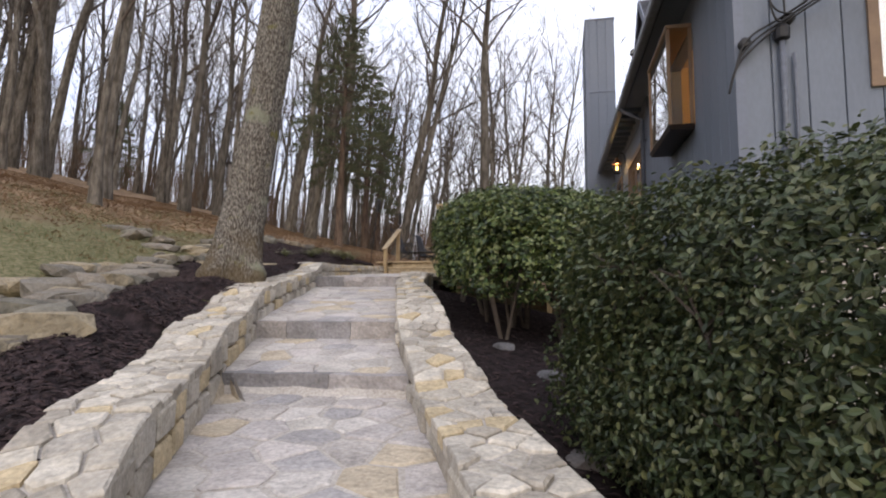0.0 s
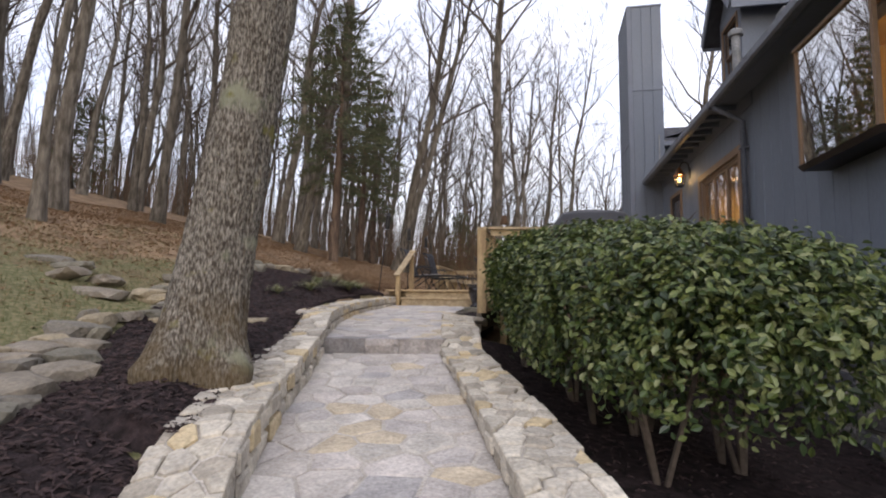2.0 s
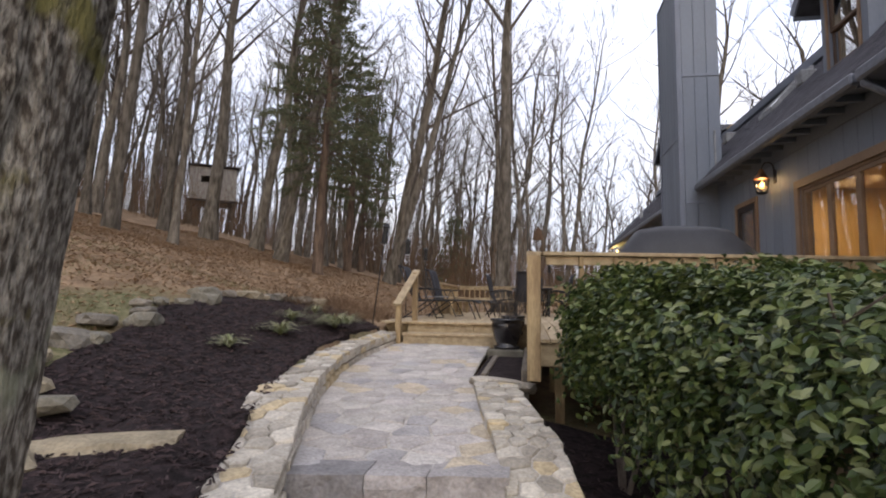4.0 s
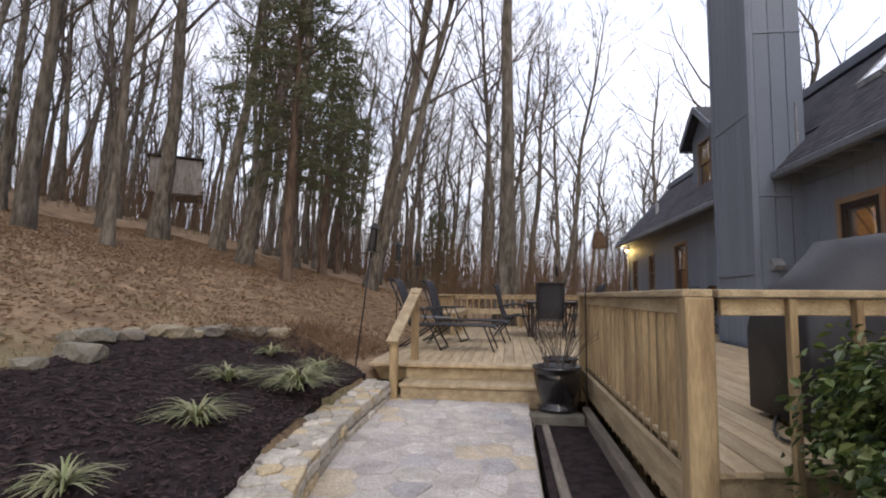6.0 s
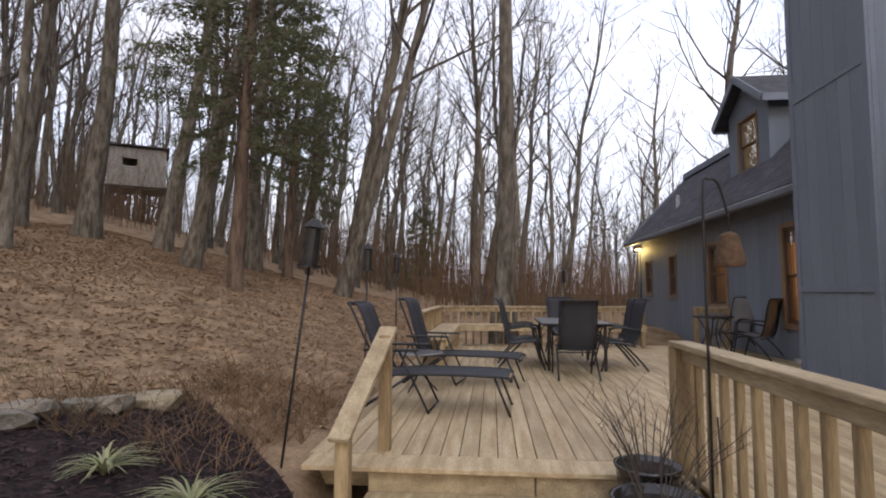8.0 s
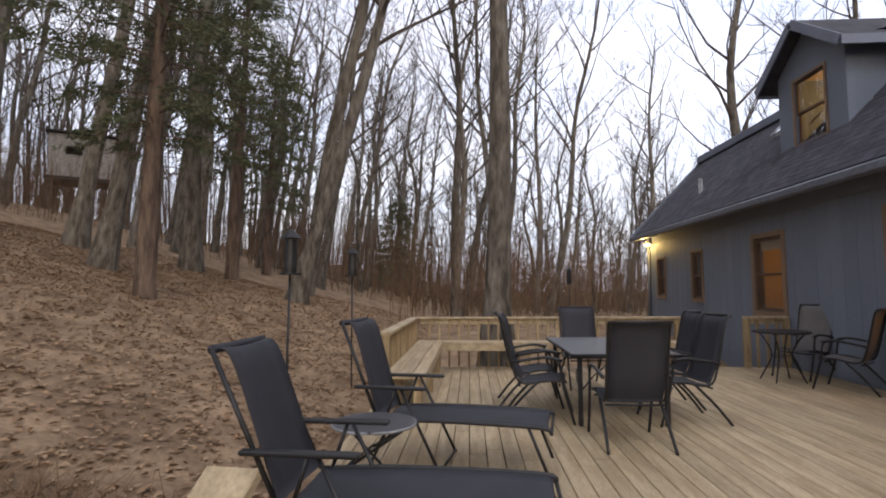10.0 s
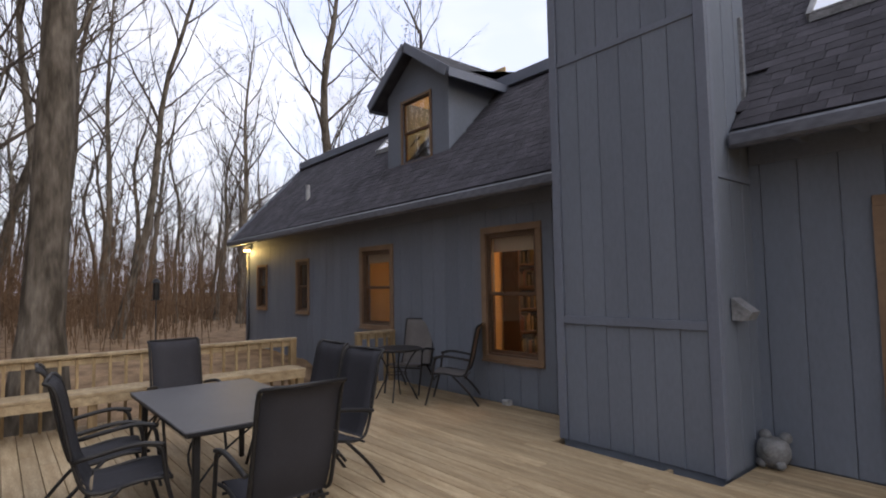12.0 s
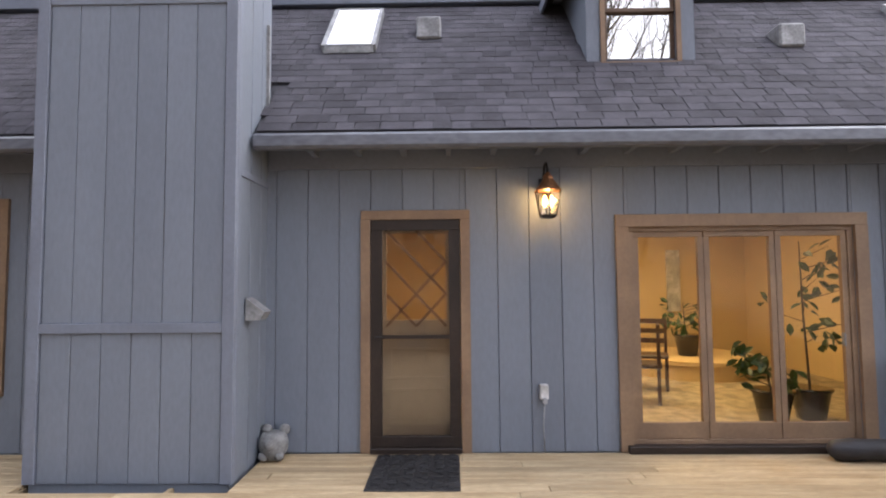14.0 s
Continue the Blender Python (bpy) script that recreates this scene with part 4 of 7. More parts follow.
rv, rf = [], []
for ya, yb, xb in ((RS, 9.86, 4.66), (9.86, 10.86, 3.42), (10.86, 19.07, 4.66), (19.07, 20.77, 3.42), (20.77, RN, 4.66)):
    roof_piece(rv, rf, ya, yb, 2.48, xb)
roof = raw("roof", rv, rf, SHINGLE_ALL, house, "steep lower roof slope with dark shingles")
raw("roof", [(4.60, RS, 7.40), (7.2, RS, 8.3), (7.2, RS, 8.1), (4.60, RS, 7.2), (4.60, RN, 7.40), (7.2, RN, 8.3), (7.2, RN, 8.1), (4.60, RN, 7.2)],
    [(0, 1, 2, 3), (7, 6, 5, 4), (0, 4, 5, 1), (3, 2, 6, 7), (1, 5, 6, 2), (0, 3, 7, 4)], SHINGLE_ALL, house, "low upper roof slope")
raw("roof", [(7.2, RS, 8.3), (11.4, RS, 5.0), (11.4, RS, 4.8), (7.2, RS, 8.1), (7.2, RN, 8.3), (11.4, RN, 5.0), (11.4, RN, 4.8), (7.2, RN, 8.1)],
    [(0, 1, 2, 3), (7, 6, 5, 4), (0, 4, 5, 1), (3, 2, 6, 7), (1, 5, 6, 2), (0, 3, 7, 4)], SHINGLE_ALL, house, "rear roof slope")
part("trim_band", boxed((4.50, RS, 7.30), (4.62, RN, 7.50), 0.01), TRIM_BLUE, house, "blue-grey trim band at the break of the roof")
for yy in (RS, RN - 0.04):
    bm = bmesh.new()
    beam(bm, (2.46, yy + 0.02, 4.98), (4.66, yy + 0.02, 7.30), 0.04, 0.2)
    part("rake_board", bm, TRIM_BLUE, house)
part("soffit", boxed((2.52, RS + 0.02, EAVE_Z), (WALL_X, 14.12, EAVE_Z + 0.025)), TRIM_BLUE, house)
part("soffit", boxed((2.52, 15.80, EAVE_Z), (WALL_X, RN - 0.02, EAVE_Z + 0.025)), TRIM_BLUE, house)
for ya, yb in ((RS, 8.35), (8.42, 14.12), (15.80, RN)):
    gtr = part("gutter", boxed((2.37, ya, 4.89), (2.50, yb, 5.03), 0.025), GUTTER, house, "painted metal eaves gutter")
ds = thing("downspout", (0, 0, 0), "painted metal downspout with an elbow below the gutter", "downspout")
v, f = [], []
tube_arrays([Vector(p) for p in ((2.44, 8.30, 4.98), (2.44, 8.30, 4.86), (2.80, 8.25, 4.62), (2.80, 8.25, 2.2))], 0.042, 8, v, f)
raw("pipe", v, f, GUTTER, ds, smooth=True)
for z in (3.0, 4.2):
    part("strap", boxed((2.752, 8.19, z), (2.868, 8.31, z + 0.03)), GUTTER, ds)
v, f = [], []
tube_arrays([Vector((2.82, 26.9, 4.95)), Vector((2.82, 26.9, 2.0))], 0.04, 8, v, f)
ds2 = thing("downspout", (0, 0, 0), "painted metal downspout at the far corner of the house", "downspout")
raw("pipe", v, f, GUTTER, ds2, smooth=True)


# ---------------------------------------------------------------- chimney
ch = thing("chimney", (0, 0, 0), "tall blue-grey board-sided chimney with horizontal bands", "chimney")
CX0, CX1, CY0, CY1, CTOP = 2.10, 2.95, 14.14, 15.79, 9.70
part("core", boxed((CX0 + 0.02, CY0 + 0.02, 1.5), (CX1, CY1 - 0.02, CTOP - 0.05)), SIDING, ch)
n = 6
for i in range(n):
    a, b = CY0 + 0.09 + (CY1 - CY0 - 0.18) * i / n, CY0 + 0.09 + (CY1 - CY0 - 0.18) * (i + 1) / n
    for z0, z1 in ((DECK_Z + 0.004, 3.33), (3.41, 6.05), (6.11, CTOP)):
        part("siding_board", boxed((CX0, a + 0.003, z0), (CX0 + 0.021, b - 0.003, z1), 0.004), SIDING, ch)
for i in range(3):
    a, b = CX0 + 0.09 + (CX1 - CX0 - 0.09) * i / 3, CX0 + 0.09 + (CX1 - CX0 - 0.09) * (i + 1) / 3
    for z0, z1 in ((DECK_Z + 0.004, 4.62), (4.68, 7.41), (7.46, CTOP)):
        part("siding_board", boxed((a + 0.006, CY0, z0), (b - 0.006, CY0 + 0.021, z1), 0.004), SIDING, ch)
        part("siding_board", boxed((a + 0.006, CY1 - 0.021, z0), (b - 0.006, CY1, z1), 0.004), SIDING, ch)
for ya, yb in ((CY0 - 0.012, CY0 + 0.085), (CY1 - 0.085, CY1 + 0.012)):
    part("corner_board", boxed((CX0 - 0.018, ya, DECK_Z + 0.004), (CX0 + 0.02, yb, CTOP), 0.004), TRIM_BLUE, ch)
part("corner_board", boxed((CX0 + 0.02, CY0 - 0.016, DECK_Z + 0.004), (CX0 + 0.088, CY0 + 0.02, CTOP), 0.004), TRIM_BLUE, ch)
part("band", boxed((CX0 - 0.022, CY0 + 0.086, 3.33), (CX0 + 0.02, CY1 - 0.086, 3.41), 0.004), TRIM_BLUE, ch, "horizontal trim band")
part("band", boxed((CX0 - 0.012, CY0 + 0.086, 6.05), (CX0 + 0.02, CY1 - 0.086, 6.11), 0.004), TRIM_BLUE, ch, "horizontal trim band")
part("band", boxed((CX0 + 0.09, CY0 - 0.014, 4.62), (2.868, CY0 + 0.02, 4.68), 0.004), TRIM_BLUE, ch, "horizontal trim band")
part("band", boxed((CX0 + 0.09, CY0 - 0.014, 7.41), (CX1, CY0 + 0.02, 7.46), 0.004), TRIM_BLUE, ch, "horizontal trim band")
part("flashing", boxed((2.80, CY0 - 0.03, 5.0), (2.83, CY0 - 0.001, 6.2)), METAL, ch)
part("top_cap", boxed((CX0 - 0.02, CY0 - 0.02, CTOP), (CX1 + 0.02, CY1 + 0.02, CTOP + 0.05), 0.01), TRIM_BLUE, ch)
bm = bmesh.new()
lathe(bm, [(0.17, 0), (0.17, 0.14), (0.24, 0.15), (0.24, 0.20), (0.20, 0.21), (0.20, 0.28), (0.06, 0.32)])
fl = part("flue_cap", bm, METAL, ch, "dark metal flue cap", smooth=False)
fl.location = ((CX0 + CX1) / 2, CY0 + 0.75, CTOP + 0.05)
vb = thing("dryer_vent", (2.40, CY0 - 0.016, 3.50), "grey metal hooded vent on the chimney side", "vent")
raw("hood", [(-0.09, 0, 0.1), (0.09, 0, 0.1), (0.09, 0, -0.09), (-0.09, 0, -0.09), (-0.09, -0.16, -0.02), (0.09, -0.16, -0.02), (0.09, -0.12, -0.09), (-0.09, -0.12, -0.09)],
    [(0, 1, 5, 4), (4, 5, 6, 7), (0, 4, 7, 3), (1, 2, 6, 5), (3, 7, 6, 2), (0, 3, 2, 1)], METAL, vb)


# ---------------------------------------------------------------- windows and doors
def frame_boxes(bm, x0, x1, y0, y1, z0, z1, w, sill=None):
    """A picture frame of width w in the plane of x."""
    sill = w if sill is None else sill
    box(bm, (x0, y0, z1 - w), (x1, y1, z1), 0.004)
    box(bm, (x0, y0, z0), (x1, y1, z0 + sill), 0.004)
    box(bm, (x0, y0, z0 + sill), (x1, y0 + w, z1 - w), 0.0)
    box(bm, (x0, y1 - w, z0 + sill), (x1, y1, z1 - w), 0.0)


def sash_window(name, y0, y1, z0, z1, x, label, trim=0.09, glass=None, sash=0.045, blind=0.0):
    w = thing(name, (0, 0, 0), label, "window", kind="structure")
    bm = bmesh.new()
    frame_boxes(bm, x - 0.03, x + 0.004, y0 - trim, y1 + trim, z0 - trim * 0.7, z1 + trim, trim, trim * 0.7)
    part("window_trim", bm, BROWN, w, "brown painted casing")
    bm = bmesh.new()
    frame_boxes(bm, x + 0.004, x + 0.10, y0, y1, z0, z1, 0.025)
    part("window_frame", bm, SASH, w)
    zm = (z0 + z1) / 2
    for k, (a, b, xo) in enumerate(((zm - 0.02, z1 - 0.025, 0.02), (z0 + 0.025, zm + 0.02, 0.05))):
        bm = bmesh.new()
        frame_boxes(bm, x + xo, x + xo + 0.03, y0 + 0.025, y1 - 0.025, a, b, sash)
        s = part("sash", bm, SASH, w, "dark brown sash")
        pn = part("pane", boxed((x + xo + 0.012, y0 + 0.025 + sash, a + sash), (x + xo + 0.017, y1 - 0.025 - sash, b - sash)), glass or GLASS, s)
        pn.visible_shadow = False
    bm = boxed((x - 0.05, y0 - trim, z0 - trim * 0.7 - 0.03), (x + 0.004, y1 + trim, z0 - trim * 0.7), 0.005)
    part("window_sill", bm, BROWN, w)
    if blind:
        part("shade", boxed((x + 0.11, y0 + 0.03, z1 - blind), (x + 0.118, y1 - 0.03, z1 - 0.03)), DOOR_WHITE, w, "partly lowered cream roller shade")
    return w


o = OPEN
sash_window("window_1", *o["w1"], WALL_X, "tall sash window with brown trim, lit orange from inside", blind=0.26)
sash_window("window_2", *o["w2"], WALL_X, "sash window with brown trim, lit orange from inside", blind=0.22)
sash_window("window_3", *o["w3"], WALL_X, "narrow sash window with brown trim", trim=0.06)
sash_window("window_4", *o["w4"], WALL_X, "narrow sash window with brown trim near the far corner", trim=0.06)

dr = thing("door_1", (0, 0, 0), "dark brown storm door over a tan panelled door with diamond lights", "door", kind="structure")
y0, y1, z0, z1 = o["door"]
bm = bmesh.new()
frame_boxes(bm, WALL_X - 0.03, WALL_X + 0.004, y0 - 0.09, y1 + 0.09, z0 - 0.015, z1 + 0.08, 0.088, 0.0)
part("door_trim", bm, BROWN, dr, "brown painted casing")
bm = bmesh.new()
frame_boxes(bm, WALL_X - 0.012, WALL_X + 0.025, y0 + 0.004, y1 - 0.004, z0 + 0.03, z1 - 0.004, 0.105)
part("storm_frame", bm, DARK_BROWN, dr, "dark brown storm door frame")
part("mid_rail", boxed((WALL_X - 0.006, y0 + 0.11, 3.19), (WALL_X + 0.02, y1 - 0.11, 3.225)), DARK_BROWN, dr)
part("inner_door", boxed((WALL_X + 0.075, y0 + 0.02, z0 + 0.03), (WALL_X + 0.115, y1 - 0.02, 3.24)), DOOR_WHITE, dr, "tan panelled lower door")
for za, zb in ((2.42, 2.72), (2.80, 3.10)):
    bm = bmesh.new()
    frame_boxes(bm, WALL_X + 0.062, WALL_X + 0.075, y0 + 0.16, y1 - 0.16, za, zb, 0.03)
    part("panel_moulding", bm, DOOR_WHITE, dr)
bm = bmesh.new()
frame_boxes(bm, WALL_X + 0.075, WALL_X + 0.115, y0 + 0.02, y1 - 0.02, 3.24, z1 - 0.01, 0.12)
part("door_top", bm, DOOR_WHITE, dr)
ga, gb, gc, gd = y0 + 0.14, y1 - 0.14, 3.30, 4.22
cy, cz = (gb - ga) / 2, (gd - gc) / 3
for i in range(-2, 3):
    for s in (1, -1):
        # diagonal lead bars clipped to the light
        pts = []
        for t in np.linspace(-3, 6, 181):
            yy, zz = ga + i * cy + s * t * cy / 2 + (0 if s > 0 else 0), gc + t * cz / 2
            if ga <= yy <= gb and gc <= zz <= gd:
                pts.append((WALL_X + 0.07, yy, zz))
        if len(pts) > 3:
            bm = bmesh.new()
            beam(bm, pts[0], pts[-1], 0.012, 0.026)
            part("lead_bar", bm, BROWN, dr)
gp = part("door_glass", boxed((WALL_X + 0.092, ga - 0.03, gc - 0.02), (WALL_X + 0.097, gb + 0.03, gd + 0.02)), GLASS, dr)
gp.visible_shadow = False
gp = part("storm_pane", boxed((WALL_X + 0.004, y0 + 0.10, z0 + 0.13), (WALL_X + 0.008, y1 - 0.10, z1 - 0.10)), STORM_GLASS, dr)
gp.visible_shadow = False
hd = part("door_handle", boxed((WALL_X - 0.06, y1 - 0.12, 3.20), (WALL_X - 0.045, y1 - 0.04, 3.22), 0.005), IRON, dr, "black lever handle")
part("threshold", boxed((WALL_X - 0.05, y0 - 0.0, DECK_Z + 0.002), (WALL_X + 0.15, y1, z0 + 0.03), 0.005), DARK_BROWN, dr)

sl = thing("door_2", (0, 0, 0), "wide three-panel glass patio door with brown frames", "door", kind="structure")
y0, y1, z0, z1 = o["slider"]
bm = bmesh.new()
frame_boxes(bm, WALL_X - 0.035, WALL_X + 0.004, y0 - 0.12, y1 + 0.12, z0 - 0.05, z1 + 0.11, 0.118, 0.0)
part("door_trim", bm, BROWN, sl, "brown painted casing")
bm = bmesh.new()
frame_boxes(bm, WALL_X + 0.006, WALL_X + 0.12, y0, y1, z0, z1, 0.05, 0.05)
part("door_frame", bm, BROWN, sl)
part("door_sill", boxed((WALL_X - 0.08, y0 - 0.06, DECK_Z + 0.002), (WALL_X + 0.02, y1 + 0.06, z0 + 0.012), 0.006), DARK_BROWN, sl, "dark wooden sill")
for i in range(3):
    a, b = y0 + 0.05 + (y1 - y0 - 0.10) * i / 3, y0 + 0.05 + (y1 - y0 - 0.10) * (i + 1) / 3
    bm = bmesh.new()
    frame_boxes(bm, WALL_X + 0.02 + 0.004 * i, WALL_X + 0.065 + 0.004 * i, a + 0.002, b - 0.002, z0 + 0.05, z1 - 0.05, 0.052, 0.15)
    d = part("door_panel", bm, BROWN, sl, "brown-framed glass panel")
    gp = part("pane", boxed((WALL_X + 0.04, a + 0.054, z0 + 0.20), (WALL_X + 0.046, b - 0.054, z1 - 0.102)), GLASS, d)
    gp.visible_shadow = False
part("door_handle", boxed((WALL_X - 0.02, y0 + 0.12, 3.10), (WALL_X + 0.02, y0 + 0.14, 3.22), 0.004), METAL, sl, "metal pull handle")

bay = thing("bay_window", (0, 0, 0), "projecting box window with a dark sloping base and wood frame", "window", kind="structure")
y0, y1, z0, z1 = o["bay"]
bx0 = 2.58
raw("base", [(bx0, y0, z0 - 0.06), (bx0, y1, z0 - 0.06), (2.86, y1, z0 - 0.06), (2.86, y0, z0 - 0.06), (bx0 - 0.03, y0 - 0.03, z0), (bx0 - 0.03, y1 + 0.03, z0), (2.86, y1 + 0.03, z0), (2.86, y0 - 0.03, z0)],
    [(3, 2, 1, 0), (4, 5, 6, 7), (0, 1, 5, 4), (1, 2, 6, 5), (2, 3, 7, 6), (3, 0, 4, 7)], DARK_BROWN, bay, "dark base board")
part("roof_board", boxed((bx0 - 0.03, y0 - 0.03, z1), (2.86, y1 + 0.03, z1 + 0.05), 0.01), BROWN, bay)
for ya in (y0 - 0.005, y1 - 0.035):
    part("corner_post", boxed((bx0 - 0.02, ya, z0), (bx0 + 0.02, ya + 0.04, z1)), BROWN, bay)
    part("jamb", boxed((2.82, ya, z0), (2.86, ya + 0.04, z1)), BROWN, bay)
gp = part("pane", boxed((bx0 - 0.003, y0 + 0.036, z0), (bx0 + 0.003, y1 - 0.036, z1)), GLASS_MIRROR, bay)
gp.visible_shadow = False
for ya in (y0 + 0.012, y1 - 0.018):
    gp = part("pane", boxed((bx0 + 0.02, ya, z0), (2.82, ya + 0.006, z1)), GLASS, bay)
    gp.visible_shadow = False


def dormer(name, yc, label, glass):
    d = thing(name, (0, 0, 0), label, "dormer")
    hw, x0, zb, ze, za = 0.92, 3.38, 5.82, 7.42, 8.06
    if yc < 15:
        hw = 0.57
    ww = 0.42 if yc > 15 else 0.38
    wy0, wy1, wz0, wz1 = yc - ww, yc + ww, 6.02, 7.18
    for a, b, c, e in cut_cells(yc - hw, yc + hw, zb, ze, [(wy0, wy1, wz0, wz1)]):
        part("front_panel", boxed((x0, a, c), (x0 + 0.12, b, e)), SIDING, d)
    bm = bmesh.new()
    v = [(x0, yc - hw, ze), (x0, yc + hw, ze), (x0, yc, za), (x0 + 0.12, yc - hw, ze), (x0 + 0.12, yc + hw, ze), (x0 + 0.12, yc, za)]
    vs = [bm.verts.new(p) for p in v]
    for q in ((0, 1, 2), (5, 4, 3), (0, 3, 4, 1), (1, 4, 5, 2), (2, 5, 3, 0)):
        bm.faces.new([vs[i] for i in q])
    part("gable_panel", bm, SIDING, d)
    part("room_ceiling", boxed((x0 + 0.12, yc - hw + 0.11, 7.38), (4.9, yc + hw - 0.11, 7.40)), WALL_IN, d)
    xb = ROOF[0][0] + (ze - ROOF[0][1]) / slope
    for s in (-1, 1):
        y = yc + s * hw
        yo = y - s * 0.1
        raw("cheek", [(x0 + 0.12, y, roof_z(x0) - 0.1), (5.2, y, roof_z(5.2) - 0.1), (5.2, y, ze + 0.02), (x0 + 0.12, y, ze + 0.02),
                      (x0 + 0.12, yo, roof_z(x0) - 0.1), (5.2, yo, roof_z(5.2) - 0.1), (5.2, yo, ze + 0.02), (x0 + 0.12, yo, ze + 0.02)],
            [(0, 1, 2, 3), (7, 6, 5, 4), (0, 4, 5, 1), (3, 2, 6, 7), (0, 3, 7, 4), (1, 5, 6, 2)], SIDING, d, "boarded side wall")
        # roof plane with overhang
        e = 0.28
        ye, zee = yc + s * (hw + e), ze - (za - ze) * e / hw
        th = 0.09
        raw("dormer_roof", [(x0 - 0.25, yc, za + 0.1), (x0 - 0.25, ye, zee + 0.1), (5.6, ye, zee + 0.1), (5.6, yc, za + 0.1),
                            (x0 - 0.25, yc, za + 0.1 - th), (x0 - 0.25, ye, zee + 0.1 - th), (5.6, ye, zee + 0.1 - th), (5.6, yc, za + 0.1 - th)],
            [(0, 1, 2, 3), (7, 6, 5, 4), (0, 4, 5, 1), (1, 5, 6, 2), (2, 6, 7, 3)], SHINGLE_ALL, d, "dark shingled dormer roof")
        bm = bmesh.new()
        beam(bm, (x0 - 0.27, yc, za + 0.03), (x0 - 0.27, ye, zee + 0.03), 0.03, 0.16)
        part("barge_board", bm, TRIM_BLUE, d)
        part("fascia", boxed((x0 - 0.25, min(ye, ye + s * 0.03), zee - 0.05), (5.3, max(ye, ye + s * 0.03), zee + 0.10)), TRIM_BLUE, d)
    part("sill_board", boxed((x0 - 0.02, yc - hw - 0.01, zb - 0.03), (x0 - 0.001, yc + hw + 0.01, zb + 0.12)), TRIM_BLUE, d)
    w = thing("dormer_window", (0, 0, 0), "sash window in the dormer with thin brown trim", "window", kind="structure")
    bm = bmesh.new()
    frame_boxes(bm, x0 - 0.025, x0, wy0 - 0.045, wy1 + 0.045, wz0 - 0.045, wz1 + 0.045, 0.05)
    part("window_trim", bm, BROWN, w)
    zm = (wz0 + wz1) / 2
    for a, b, xo in ((zm - 0.02, wz1, 0.02), (wz0, zm + 0.02, 0.05)):
        bm = bmesh.new()
        frame_boxes(bm, x0 + xo, x0 + xo + 0.03, wy0, wy1, a, b, 0.045)
        s = part("sash", bm, SASH, w)
        gp = part("pane", boxed((x0 + xo + 0.012, wy0 + 0.045, a + 0.045), (x0 + xo + 0.017, wy1 - 0.045, b - 0.045)), glass, s)
        gp.visible_shadow = False
    # shallow space behind; a lamp in the far dormer stands in for golden reflections
    part("room_back", boxed((4.9, yc - hw + 0.11, 5.75), (4.94, yc + hw - 0.11, 7.9)), WALL_IN, d)
    part("room_floor", boxed((x0 + 0.12, yc - hw + 0.11, 5.72), (4.9, yc + hw - 0.11, 5.76)), WALL_IN, d)
    return d


dormer("dormer", 19.92, "gabled dormer with blue-grey siding and a golden-glowing sash window", GLASS)
dormer("dormer", 10.36, "gabled dormer with blue-grey siding above the patio door", GLASS_MIRROR)

# skylights and roof vents on the steep slope
for yc, w, xa, xb2, lab in ((13.50, 0.55, 3.62, 4.38, "bright skylight in a dark metal frame on the roof"), (6.8, 0.55, 3.6, 4.3, "skylight on the roof above the near wing"), (21.9, 0.5, 4.0, 4.3, "small skylight on the roof")):
    s = thing("skylight", (0, 0, 0), lab, "skylight")
    bm = bmesh.new()
    za, zb = roof_z(xa), roof_z(xb2)
    nrm = Vector((-slope, 0, 1)).normalized()
    for (a, b) in (((xa, yc - w / 2), (xa, yc + w / 2)), ((xb2, yc - w / 2), (xb2, yc + w / 2)), ((xa, yc - w / 2), (xb2, yc - w / 2)), ((xa, yc + w / 2), (xb2, yc + w / 2))):
        beam(bm, Vector((a[0], a[1], roof_z(a[0]))) + nrm * 0.05, Vector((b[0], b[1], roof_z(b[0]))) + nrm * 0.05, 0.05, 0.1)
    part("frame", bm, METAL, s)
    q = [Vector((xa, yc - w / 2, za)) + nrm * 0.09, Vector((xb2, yc - w / 2, zb)) + nrm * 0.09, Vector((xb2, yc + w / 2, zb)) + nrm * 0.09, Vector((xa, yc + w / 2, za)) + nrm * 0.09]
    raw("pane", q + [p - nrm * 0.008 for p in q], [(0, 1, 2, 3), (7, 6, 5, 4), (0, 4, 5, 1), (1, 5, 6, 2), (2, 6, 7, 3), (3, 7, 4, 0)], SKYLIGHT, s)
for x, y in ((3.95, 12.62), (3.7, 8.65), (4.2, 17.2)):
    s = thing("roof_vent", (x, y, roof_z(x)), "small grey metal roof vent", "vent")
    part("hood", boxed((-0.16, -0.14, -0.1), (0.16, 0.14, 0.16), 0.02), METAL, s)
pv = thing("vent_pipe", (3.2, 24.0, roof_z(3.2)), "short white plumbing vent pipe on the roof", "vent")
bm = bmesh.new()
lathe(bm, [(0.05, -0.1), (0.05, 0.35), (0.055, 0.36)], 12)
part("pipe", bm, WHITE, pv)
fp = thing("flue_pipe", (2.68, 8.0, roof_z(2.68)), "grey metal flue pipe on the roof near the eave", "vent")
bm = bmesh.new()
lathe(bm, [(0.06, -0.2), (0.06, 0.55), (0.10, 0.56), (0.10, 0.63), (0.08, 0.65)], 14)
part("pipe", bm, METAL, fp)


